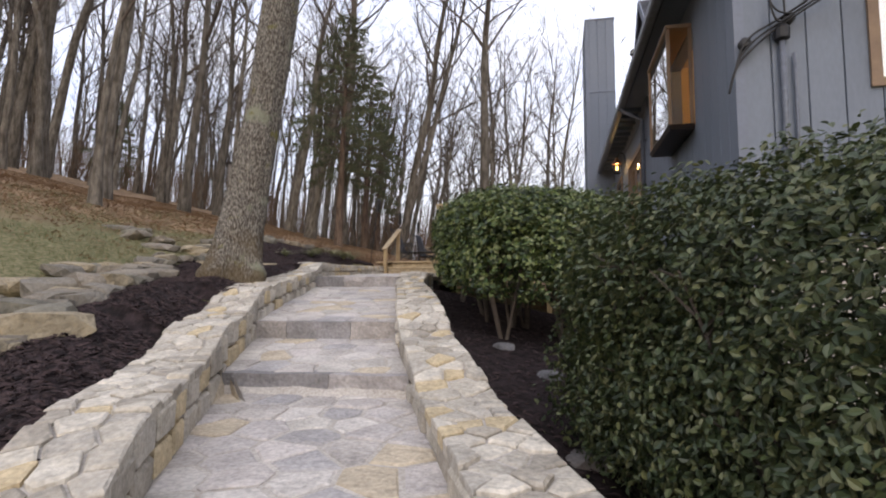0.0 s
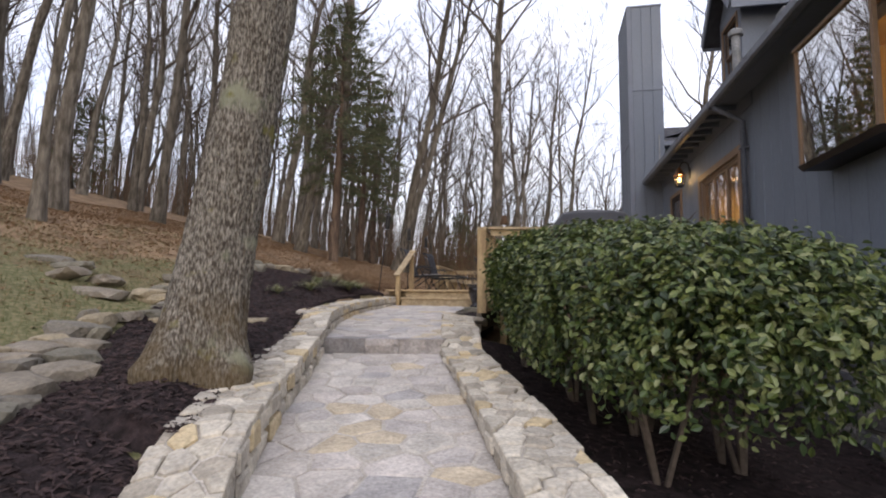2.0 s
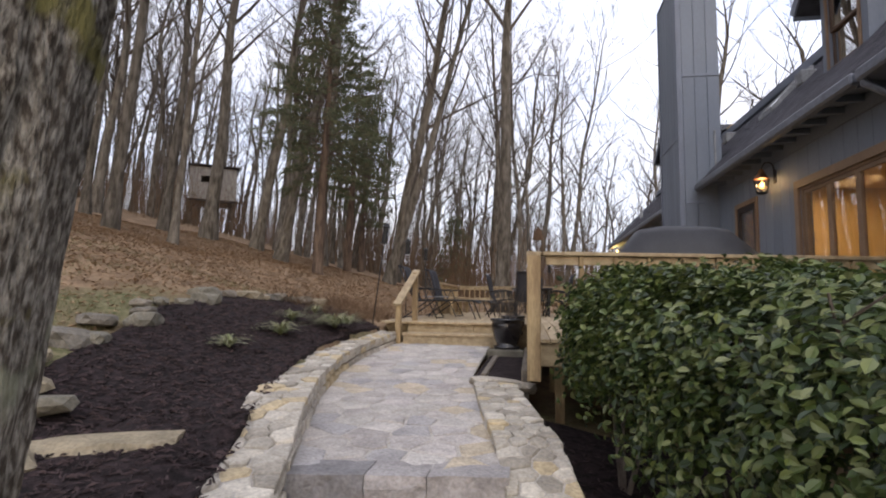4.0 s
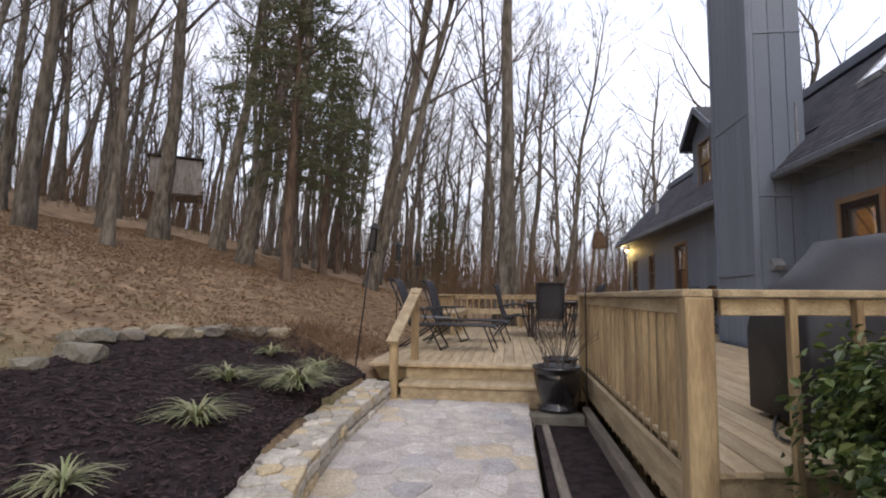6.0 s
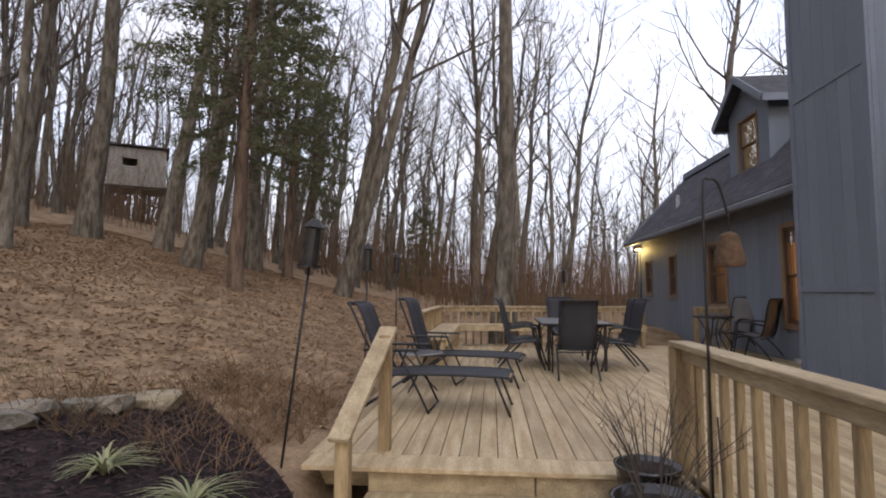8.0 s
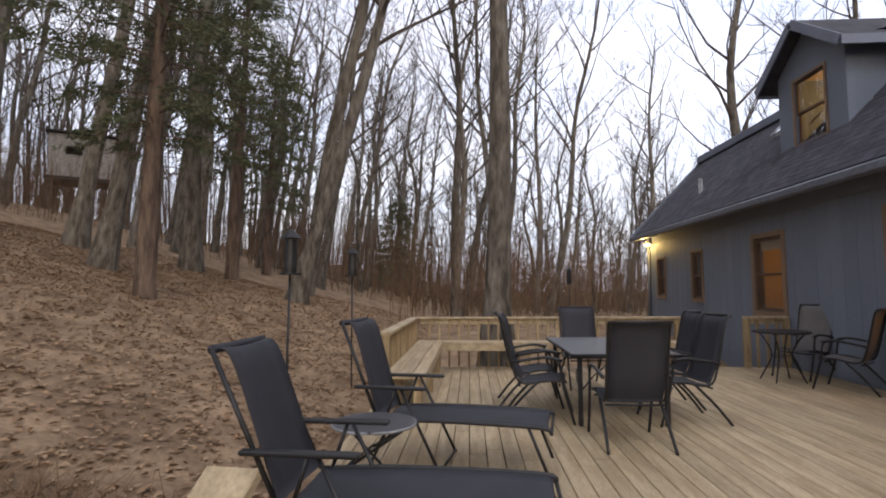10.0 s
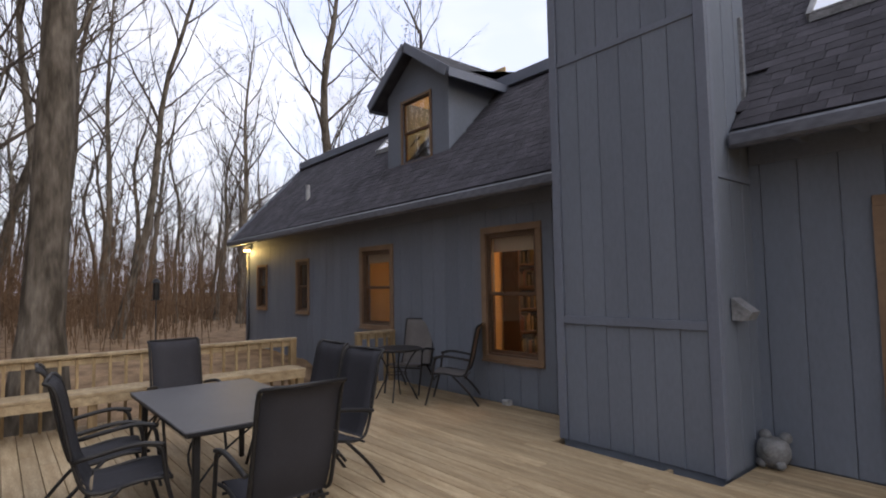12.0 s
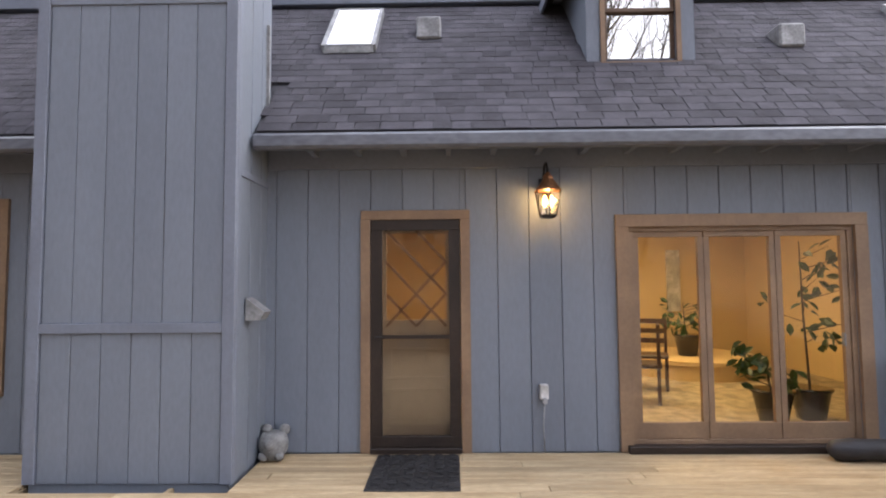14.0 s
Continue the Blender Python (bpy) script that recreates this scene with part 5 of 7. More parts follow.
# ---------------------------------------------------------------- rooms behind the glass
room = thing("dining_room", (0, 0, 0), "warm cream-walled dining room seen through the patio door", "room", kind="structure")
part("room_floor", boxed((3.03, 6.6, 2.05), (8.6, 14.05, 2.19)), FLOOR_IN, room)
part("room_wall", boxed((8.5, 6.6, 2.19), (8.6, 14.05, 4.9)), WALL_IN, room)
part("room_wall", boxed((3.04, 6.5, 2.19), (8.5, 6.6, 4.9)), WALL_IN, room)
part("room_wall", boxed((3.04, 13.95, 2.19), (8.5, 14.05, 4.9)), WALL_IN, room)
part("room_ceiling", boxed((3.04, 6.6, 4.85), (8.5, 13.95, 4.95)), WALL_IN, room)
part("chimney_breast", boxed((6.9, 10.6, 2.19), (7.2, 11.0, 4.85), 0.01), WALL_IN, room, "plain cream pillar")
part("far_window", boxed((8.44, 7.9, 3.1), (8.50, 8.15, 4.3)), WHITE, room, "pale window in the far wall")
bm = bmesh.new()
lathe(bm, [(0.95, 0), (0.95, 0.22), (0.99, 0.23), (0.99, 0.29), (0.9, 0.30)], 28)
hearth = part("hearth", bm, WALL_IN, room, "low round cream hearth")
hearth.location = (6.9, 8.4, 2.19)
back = thing("bedroom", (0, 0, 0), "warm orange-lit rooms behind the sash windows", "room", kind="structure")
part("room_floor", boxed((3.04, 15.9, 2.0), (6.6, 26.8, 2.15)), FLOOR_IN, back)
part("room_wall", boxed((6.5, 15.9, 2.15), (6.6, 26.8, 4.9)), WALL_IN, back)
part("room_wall", boxed((3.04, 15.82, 2.15), (6.5, 15.9, 4.9)), WALL_IN, back)
part("room_wall", boxed((3.04, 22.0, 2.15), (6.5, 22.1, 4.9)), WALL_IN, back)
part("room_wall", boxed((3.04, 18.5, 2.15), (6.5, 18.6, 4.9)), WALL_IN, back)
part("room_ceiling", boxed((3.04, 15.9, 4.85), (6.5, 26.8, 4.95)), WALL_IN, back)
case = thing("bookcase", (4.05, 18.12, 2.15), "tall dark wooden bookcase full of books", "bookcase")
part("side_panel", boxed((0, 0, 0), (0.03, 0.36, 2.3), 0.004), WOOD_IN, case)
part("side_panel", boxed((1.27, 0, 0), (1.30, 0.36, 2.3), 0.004), WOOD_IN, case)
part("back_panel", boxed((0.03, 0.34, 0), (1.27, 0.36, 2.3)), WOOD_IN, case)
BOOKS = [mat("book_cloth", c, 0.7, scale=8, fine=60, bump=0.1) for c in ((0.10, 0.03, 0.02), (0.04, 0.05, 0.07), (0.16, 0.12, 0.06), (0.03, 0.03, 0.03), (0.07, 0.06, 0.03))]
rb_ = random.Random(31)
for k in range(7):
    part("shelf", boxed((0.03, 0, 0.05 + 0.37 * k), (1.27, 0.34, 0.08 + 0.37 * k)), WOOD_IN, case)
    x = 0.04
    while k < 6 and x < 1.18:
        w = rb_.uniform(0.03, 0.07)
        if rb_.random() < 0.85:
            part("book", boxed((x, 0.05 + rb_.uniform(0, 0.05), 0.08 + 0.37 * k), (x + w, 0.3, 0.08 + 0.37 * k + rb_.uniform(0.19, 0.31)), 0.003), rb_.choice(BOOKS), case)
        x += w + 0.003
kit = thing("kitchen", (0, 0, 0), "warm-lit kitchen corner behind the box window", "room", kind="structure")
part("room_wall", boxed((4.6, 3.2, 2.1), (4.7, 6.5, 4.9)), WALL_IN, kit)
part("room_wall", boxed((3.04, 6.42, 2.1), (4.6, 6.49, 4.9)), WALL_IN, kit)
part("room_wall", boxed((3.04, 3.15, 2.1), (4.6, 3.2, 4.9)), WALL_IN, kit)
part("room_floor", boxed((3.04, 3.2, 2.0), (4.6, 6.42, 3.3)), WALL_IN, kit)
part("room_ceiling", boxed((3.04, 3.2, 4.85), (4.6, 6.42, 4.9)), WALL_IN, kit)


def dining_chair(at, turn, label):
    c = thing("dining_chair", at, label, "chair", "chairs in the dining room", turn)
    for x in (-0.19, 0.19):
        part("leg", boxed((x - 0.02, -0.2, 0), (x + 0.02, -0.16, 0.45)), WOOD_IN, c)
        part("back_post", boxed((x - 0.02, 0.16, 0), (x + 0.02, 0.20, 0.98)), WOOD_IN, c)
    part("seat", boxed((-0.22, -0.22, 0.44), (0.22, 0.22, 0.49), 0.015), WOOD_IN, c)
    for z in (0.62, 0.76, 0.9):
        part("slat", boxed((-0.18, 0.17, z), (0.18, 0.19, z + 0.07)), WOOD_IN, c)
    return c


dining_chair((4.75, 9.95, 2.19), 160, "dark wooden slat-back dining chair on the pale floor")
dining_chair((5.55, 9.55, 2.19), 250, "dark wooden slat-back dining chair on the pale floor")
t = thing("dining_table", (5.35, 10.55, 2.19), "dark wooden dining table", "table")
part("tabletop", boxed((-0.7, -0.5, 0.71), (0.7, 0.5, 0.75), 0.01), WOOD_IN, t)
for x in (-0.62, 0.62):
    for y in (-0.42, 0.42):
        part("leg", boxed((x - 0.03, y - 0.03, 0), (x + 0.03, y + 0.03, 0.71)), WOOD_IN, t)


def leafy(name, verts, faces, centre, normal, length, width):
    """One pointed, folded leaf."""
    n = Vector(normal).normalized()
    a = n.orthogonal().normalized()
    a = Matrix.Rotation(random.uniform(0, 6.283), 3, n) @ a
    b = n.cross(a)
    c = Vector(centre)
    k = len(verts)
    up = n * (width * 0.22)
    verts.extend([c - a * length * 0.5, c - a * length * 0.15 - b * width * 0.5 + up, c + a * length * 0.2 - b * width * 0.42 + up, c + a * length * 0.5,
                  c + a * length * 0.2 + b * width * 0.42 + up, c - a * length * 0.15 + b * width * 0.5 + up])
    faces.extend([(k, k + 1, k + 2, k + 3), (k, k + 3, k + 4, k + 5)])


def potted_tree(at, height, label, seed):
    random.seed(seed)
    p = thing("potted_plant", at, label, "plant", "plants in the dining room")
    bm = bmesh.new()
    lathe(bm, [(0.14, 0), (0.2, 0.3), (0.22, 0.31), (0.22, 0.34), (0.18, 0.34)], 20)
    part("pot", bm, CERAMIC, p, "dark glazed pot", smooth=True)
    v, f = [], []
    tube_arrays([Vector((0, 0, 0.3)), Vector((0.03, 0.02, height * 0.6)), Vector((0.0, 0.05, height))], [0.016, 0.012, 0.006], 6, v, f)
    lv, lf = [], []
    for i in range(9):
        z = height * (0.42 + 0.06 * i)
        a = random.uniform(0, 6.28)
        tip = Vector((math.cos(a) * 0.35, math.sin(a) * 0.35, z + 0.12))
        tube_arrays([Vector((0.01, 0.02, z)), tip], [0.006, 0.003], 4, v, f)
        for j in range(7):
            leafy("", lv, lf, tip * random.uniform(0.6, 1.0) + Vector((random.uniform(-0.1, 0.1), random.uniform(-0.1, 0.1), random.uniform(-0.05, 0.1) + z * 0.15)),
                  (random.uniform(-1, 1), random.uniform(-1, 1), random.uniform(0, 1)), 0.15, 0.075)
    raw("stem", v, f, TWIG, p)
    raw("foliage", lv, lf, INDOOR_LEAF, p)
    return p


potted_tree((3.85, 8.45, 2.19), 1.95, "tall leafy potted tree behind the patio door", 11)
potted_tree((3.75, 8.92, 2.19), 0.7, "small potted plant beside the tall one", 12)
potted_tree((6.7, 8.55, 2.49), 0.85, "potted plant standing on the round hearth", 13)
random.seed(3)

# ---------------------------------------------------------------- wall fixtures
ln = thing("wall_lantern", (2.66, 11.5, 4.45), "lit copper carriage lantern on an iron bracket beside the door", "lamp")
bm = bmesh.new()
lathe(bm, [(0.055, -0.16), (0.075, -0.15), (0.085, -0.13)], 6)
part("base", bm, IRON, ln)
bm = bmesh.new()
lathe(bm, [(0.135, 0.09), (0.12, 0.10), (0.05, 0.20), (0.05, 0.22), (0.02, 0.26)], 6)
part("hood", bm, COPPER, ln, "copper hood")
for k in range(6):
    a = 2 * math.pi * k / 6
    tube("bar", [(0.078 * math.cos(a), 0.078 * math.sin(a), -0.14), (0.125 * math.cos(a), 0.125 * math.sin(a), 0.10)], 0.006, IRON, ln, sides=4)
bm = bmesh.new()
lathe(bm, [(0.072, -0.135), (0.118, 0.09)], 6)
gp = part("glass", bm, GLASS, ln)
gp.visible_shadow = False
for dx in (-0.03, 0.03):
    bm = bmesh.new()
    lathe(bm, [(0.008, -0.06), (0.022, -0.03), (0.024, 0.0), (0.006, 0.05)], 10)
    b = part("bulb", bm, BULB, ln, smooth=True)
    b.location = (0, dx, 0)
    b.visible_shadow = False
tube("bracket", smooth_line([(0.2, 0, 0.12), (0.17, 0, 0.33), (0.06, 0, 0.36), (0, 0, 0.25)], 5), 0.011, IRON, ln)
part("back_plate", boxed((0.195, -0.05, 0.02), (0.209, 0.05, 0.24), 0.004), IRON, ln)

fd = thing("flood_light", (2.74, 26.72, 4.80), "lit amber flood light under the far eave", "lamp")
bm = bmesh.new()
lathe(bm, [(0.03, 0.1), (0.05, 0.05), (0.09, -0.02)], 14)
part("shade", bm, WHITE, fd)
bm = bmesh.new()
lathe(bm, [(0.085, -0.025), (0.06, -0.05), (0.01, -0.06)], 14)
b = part("lens", bm, FLOOD, fd)
b.visible_shadow = False
tube("arm", [(0.0, 0, 0.08), (0.13, 0, 0.14)], 0.015, WHITE, fd)

ou = thing("outdoor_outlet", (WALL_X - 0.001, 11.54, 2.70), "grey weatherproof outlet box on the wall", "outlet")
part("cover", boxed((-0.06, -0.04, -0.07), (0, 0.04, 0.07), 0.01), WHITE, ou)
part("plug", boxed((-0.10, -0.02, -0.10), (-0.05, 0.02, -0.05), 0.006), METAL, ou)
tube("cord", [(-0.06, 0, -0.1), (-0.03, 0.01, -0.3), (-0.02, 0.0, -0.55)], 0.006, METAL, ou, sides=5)
sp = thing("white_splash_block", (2.80, 17.25, DECK_Z), "small white fitting at the foot of the wall", "fitting")
part("body", boxed((-0.03, -0.06, 0), (0.06, 0.06, 0.07), 0.008), WHITE, sp)

# service cables on the south wall
cb = thing("service_mast", (3.25, HOUSE_S - 0.05, 1.9), "grey conduit, insulators and drooping service cables on the gable wall", "cable")
tube("conduit", [(0, 0, -0.2), (0, 0, 1.72)], 0.028, GUTTER, cb)
tube("conduit", [(0.10, 0.01, -0.2), (0.10, 0.01, 1.6)], 0.016, GUTTER, cb)
bm = bmesh.new()
lathe(bm, [(0.03, 1.72), (0.065, 1.74), (0.07, 1.83), (0.03, 1.90)], 12)
part("weather_head", bm, IRON, cb, "dark weather head")
for ix, iz in ((-0.32, 1.72), (0.06, 1.93)):
    bm = bmesh.new()
    lathe(bm, [(0.03, 0), (0.055, 0.015), (0.04, 0.04), (0.055, 0.065), (0.03, 0.08)], 12)
    ins = part("insulator", bm, IRON, cb, "dark spool insulator")
    ins.matrix_basis = pose(ix, 0.04, iz, 90, 0, 0)
for dz in (0.0, 0.07, -0.06):
    tube("service_cable", smooth_line([(2.4, -1.2, 3.15 + dz), (1.1, -0.5, 2.48 + dz), (0.08, -0.05, 1.95 + dz * 0.5), (-0.30, -0.04, 1.68 + dz), (-0.42, -0.02, 1.45), (-0.47, 0.0, 1.25)], 6), 0.011, IRON, cb, sides=5)
for k in range(2):
    tube("service_cable", smooth_line([(0.08, -0.05, 1.95), (-0.06, -0.08, 1.98 - 0.1 * k), (-0.12, -0.08, 2.12), (0.0, -0.05, 2.22 - 0.05 * k), (0.02, -0.03, 1.82)], 5), 0.010, IRON, cb, sides=5)
sash_w = thing("south_window", (0, 0, 0), "window with brown trim in the south gable wall", "window", kind="structure")
bm = bmesh.new()
for lo, hi in (((3.97, HOUSE_S - 0.03, 3.14), (4.06, HOUSE_S - 0.001, 4.7)), ((4.86, HOUSE_S - 0.03, 3.14), (4.95, HOUSE_S - 0.001, 4.7)), ((4.06, HOUSE_S - 0.03, 3.14), (4.86, HOUSE_S - 0.001, 3.22)), ((4.06, HOUSE_S - 0.03, 4.61), (4.86, HOUSE_S - 0.001, 4.7))):
    box(bm, lo, hi)
part("window_trim", bm, BROWN, sash_w)
part("pane", boxed((4.06, HOUSE_S - 0.012, 3.22), (4.86, HOUSE_S - 0.004, 4.61)), GLASS_MIRROR, sash_w)


# ---------------------------------------------------------------- patio furniture
def sling_sheet(name, line, half, material, parent, label="", thick=0.008, sag=0.0):
    """A fabric sheet stretched along a side profile given as (y, z) pairs; x is across."""
    line = [Vector((0, a, b)) for a, b in line]
    line = smooth_line(line, 4)
    v, f = [], []
    cols = 5
    for i, p in enumerate(line):
        d = (line[min(i + 1, len(line) - 1)] - line[max(i - 1, 0)]).normalized()
        nrm = Vector((0, -d.z, d.y))
        for side in (1, -1):
            for c in range(cols):
                u = -1 + 2 * c / (cols - 1)
                q = p + nrm * (side * thick / 2) - nrm * sag * (1 - u * u)
                v.append((u * half, q.y, q.z))
    n = len(line)
    w = 2 * cols
    for i in range(n - 1):
        for c in range(cols - 1):
            f.append((i * w + c, i * w + c + 1, (i + 1) * w + c + 1, (i + 1) * w + c))
            f.append((i * w + cols + c + 1, i * w + cols + c, (i + 1) * w + cols + c, (i + 1) * w + cols + c + 1))
        f.append((i * w, (i + 1) * w, (i + 1) * w + cols, i * w + cols))
        f.append((i * w + cols - 1, i * w + 2 * cols - 1, (i + 1) * w + 2 * cols - 1, (i + 1) * w + cols - 1))
    f.append(tuple(range(cols)) + tuple(reversed(range(cols, 2 * cols))))
    f.append(tuple((n - 1) * w + c for c in reversed(range(cols))) + tuple((n - 1) * w + c for c in range(cols, 2 * cols)))
    return raw(name, v, f, material, parent, label, smooth=True)


def patio_chair(at, turn, label, fabric, group, curve=0.05):
    """A high-backed sling chair with bent tube arms; it faces -y."""
    c = thing("patio_chair", at, label, "chair", group, turn)
    sling_sheet("seat_sling", [(-0.27, 0.41), (-0.22, 0.43), (0.0, 0.40), (0.17, 0.39)], 0.235, fabric, c, sag=0.012)
    sling_sheet("back_sling", [(0.18, 0.395), (0.25, 0.55), (0.31, 0.80), (0.36, 1.0), (0.42, 1.07)], 0.235, fabric, c, sag=0.012)
    for s in (-1, 1):
        x = 0.25 * s
        tube("side_rail", smooth_line([(x, -0.27, 0.41), (x, -0.1, 0.42), (x, 0.17, 0.39), (x, 0.26, 0.55), (x, 0.36, 1.0), (x, 0.42, 1.07)], 4), 0.013, IRON, c, sides=6)
        tube("front_leg", smooth_line([(x * 1.12, -0.34, 0.0), (x * 1.14, -0.24, 0.36), (x * 1.15, -0.20, 0.60), (x * 1.15, -0.12, 0.645)], 4), 0.014, IRON, c, sides=6)
        tube("arm_rest", smooth_line([(x * 1.15, -0.22, 0.63), (x * 1.15, -0.05, 0.655), (x * 1.12, 0.27, 0.60)], 4), 0.016, IRON, c, sides=6)
        tube("rear_leg", smooth_line([(x * 1.02, 0.02, 0.40), (x * 1.06, 0.22, 0.20), (x * 1.1, 0.38, 0.0)], 4), 0.014, IRON, c, sides=6)
    tube("cross_bar", [(-0.25, -0.2, 0.37), (0.25, -0.2, 0.37)], 0.010, IRON, c, sides=6)
    tube("cross_bar", [(-0.25, 0.2, 0.36), (0.25, 0.2, 0.36)], 0.010, IRON, c, sides=6)
    tube("top_bar", [(-0.25, 0.42, 1.07), (0.25, 0.42, 1.07)], 0.012, IRON, c, sides=6)
    return c


G1 = "chairs round the deck table"
first = patio_chair((-1.14, 15.40, DECK_Z), 180, "dark sling patio chair pulled up to the deck table", SLING, G1)
for x, y, a in ((-1.80, 16.30, 82), (-1.82, 17.00, 88), (-0.38, 16.22, -84), (-0.32, 16.95, -90), (-0.95, 18.15, 4)):
    copy_thing(first, pose(x, y, DECK_Z, 0, 0, a + 0.0))
# the chairs face the table: front is -y in their own frame

tb = thing("deck_table", (-1.03, 16.72, DECK_Z), "rectangular smoked-glass patio table with dark metal legs", "table")
bm = bmesh.new()
box(bm, (-0.52, -0.90, 0.70), (0.52, 0.90, 0.715), 0.006)
part("tabletop", bm, TABLE_GLASS, tb, "smoked glass top")
for a, b in (((-0.5, -0.88), (0.5, -0.88)), ((-0.5, 0.88), (0.5, 0.88)), ((-0.5, -0.88), (-0.5, 0.88)), ((0.5, -0.88), (0.5, 0.88))):
    tube("edge_rail", [(a[0], a[1], 0.687), (b[0], b[1], 0.687)], 0.014, IRON, tb, sides=6)
for sx in (-1, 1):
    for sy in (-1, 1):
        part("leg", boxed((sx * 0.42 - 0.022, sy * 0.78 - 0.022, 0), (sx * 0.42 + 0.022, sy * 0.78 + 0.022, 0.68), 0.005), IRON, tb)
        tube("scroll_brace", smooth_line([(sx * 0.42, sy * 0.76, 0.35), (sx * 0.42, sy * 0.6, 0.5), (sx * 0.30, sy * 0.45, 0.66)], 4), 0.008, IRON, tb, sides=5)
        tube("scroll_brace", smooth_line([(sx * 0.40, sy * 0.78, 0.35), (sx * 0.25, sy * 0.78, 0.52), (sx * 0.05, sy * 0.78, 0.66)], 4), 0.008, IRON, tb, sides=5)

G2 = "chairs at the bistro table"
b1 = patio_chair((2.45, 17.92, DECK_Z), -140, "taupe sling chair with dark frame at the bistro table", SLING_TAN, G2)
copy_thing(b1, pose(2.50, 18.98, DECK_Z, 0, 0, -62))
bt = thing("bistro_table", (1.98, 18.62, DECK_Z), "round dark metal bistro table with curved legs", "table")
bm = bmesh.new()
lathe(bm, [(0.36, 0.69), (0.38, 0.70), (0.38, 0.715), (0.36, 0.722)], 32)
part("tabletop", bm, IRON, bt)
for k in range(4):
    a = math.pi / 4 + k * math.pi / 2
    c, s = math.cos(a), math.sin(a)
    tube("leg", smooth_line([(0.30 * c, 0.30 * s, 0), (0.24 * c, 0.24 * s, 0.12), (0.13 * c, 0.13 * s, 0.36), (0.2 * c, 0.2 * s, 0.56), (0.3 * c, 0.3 * s, 0.69)], 5), 0.011, IRON, bt, sides=6)
tube("ring", [(0.15 * math.cos(a), 0.15 * math.sin(a), 0.36) for a in np.linspace(0, 6.283, 20)], 0.007, IRON, bt, sides=5)


def lounger(at, turn, label, lift):
    """A folding chaise with raised back; its foot points to -y."""
    c = thing("sun_lounger", at, label, "lounger", "loungers on the deck", turn)
    sling_sheet("bed_sling", [(-1.20, 0.34), (-1.13, 0.37), (-0.55, 0.38), (0.05, 0.36)], 0.28, SLING, c, sag=0.015)
    top = (0.05 + 0.72 * math.cos(lift), 0.37 + 0.72 * math.sin(lift))
    sling_sheet("back_sling", [(0.07, 0.37), (0.05 + 0.36 * math.cos(lift), 0.36 + 0.36 * math.sin(lift)), top, (top[0] + 0.09, top[1] + 0.03)], 0.26, SLING, c, sag=0.015)
    tube("head_bar", [(-0.27, top[0] + 0.09, top[1] + 0.03), (0.27, top[0] + 0.09, top[1] + 0.03)], 0.022, SLING, c, sides=8)
    for s in (-1, 1):
        x = 0.285 * s
        tube("side_rail", smooth_line([(x, -1.22, 0.33), (x, -1.13, 0.37), (x, -0.4, 0.38), (x, 0.06, 0.36)], 4), 0.014, IRON, c, sides=6)
        tube("back_rail", [(x, 0.06, 0.36), (x, top[0] + 0.08, top[1] + 0.03)], 0.014, IRON, c, sides=6)
        tube("foot_leg", [(x, -1.06, 0.37), (x, -1.21, 0.0)], 0.012, IRON, c, sides=6)
        tube("mid_leg", [(x, -0.12, 0.60), (x, -0.42, 0.0)], 0.012, IRON, c, sides=6)
        tube("rear_leg", [(x, -0.25, 0.38), (x, 0.30, 0.0)], 0.012, IRON, c, sides=6)
        tube("arm_strut", [(x, 0.0, 0.36), (x * 1.08, -0.08, 0.60)], 0.011, IRON, c, sides=6)
        part("arm_rest", boxed((x * 1.06 - 0.028, -0.32, 0.60), (x * 1.06 + 0.028, 0.24, 0.625), 0.008), IRON, c, "black plastic armrest")
    tube("cross_bar", [(-0.285, -0.42, 0.02), (0.285, -0.42, 0.02)], 0.010, IRON, c, sides=6)
    tube("cross_bar", [(-0.285, 0.30, 0.02), (0.285, 0.30, 0.02)], 0.010, IRON, c, sides=6)
    tube("foot_bar", [(-0.285, -1.22, 0.33), (0.285, -1.22, 0.33)], 0.012, IRON, c, sides=6)
    return c


lounger((-3.32, 13.22, DECK_Z), 86, "dark folding sun lounger with a raised back near the steps", radians(68))
lounger((-3.12, 14.85, DECK_Z), 80, "dark folding sun lounger with a raised back beside the side table", radians(72))
st = thing("side_table", (-3.18, 14.15, DECK_Z), "small round glass side table with crossed metal legs", "table")
bm = bmesh.new()
lathe(bm, [(0.27, 0.44), (0.28, 0.445), (0.28, 0.458), (0.27, 0.462)], 30)
part("tabletop", bm, TABLE_GLASS, st)
tube("rim", [(0.28 * math.cos(a), 0.28 * math.sin(a), 0.45) for a in np.linspace(0, 6.283, 28)], 0.010, METAL, st, sides=5)
for k in range(3):
    a = k * 2.094
    tube("leg", [(0.22 * math.cos(a), 0.22 * math.sin(a), 0.0), (-0.2 * math.cos(a), -0.2 * math.sin(a), 0.44)], 0.009, IRON, st, sides=6)

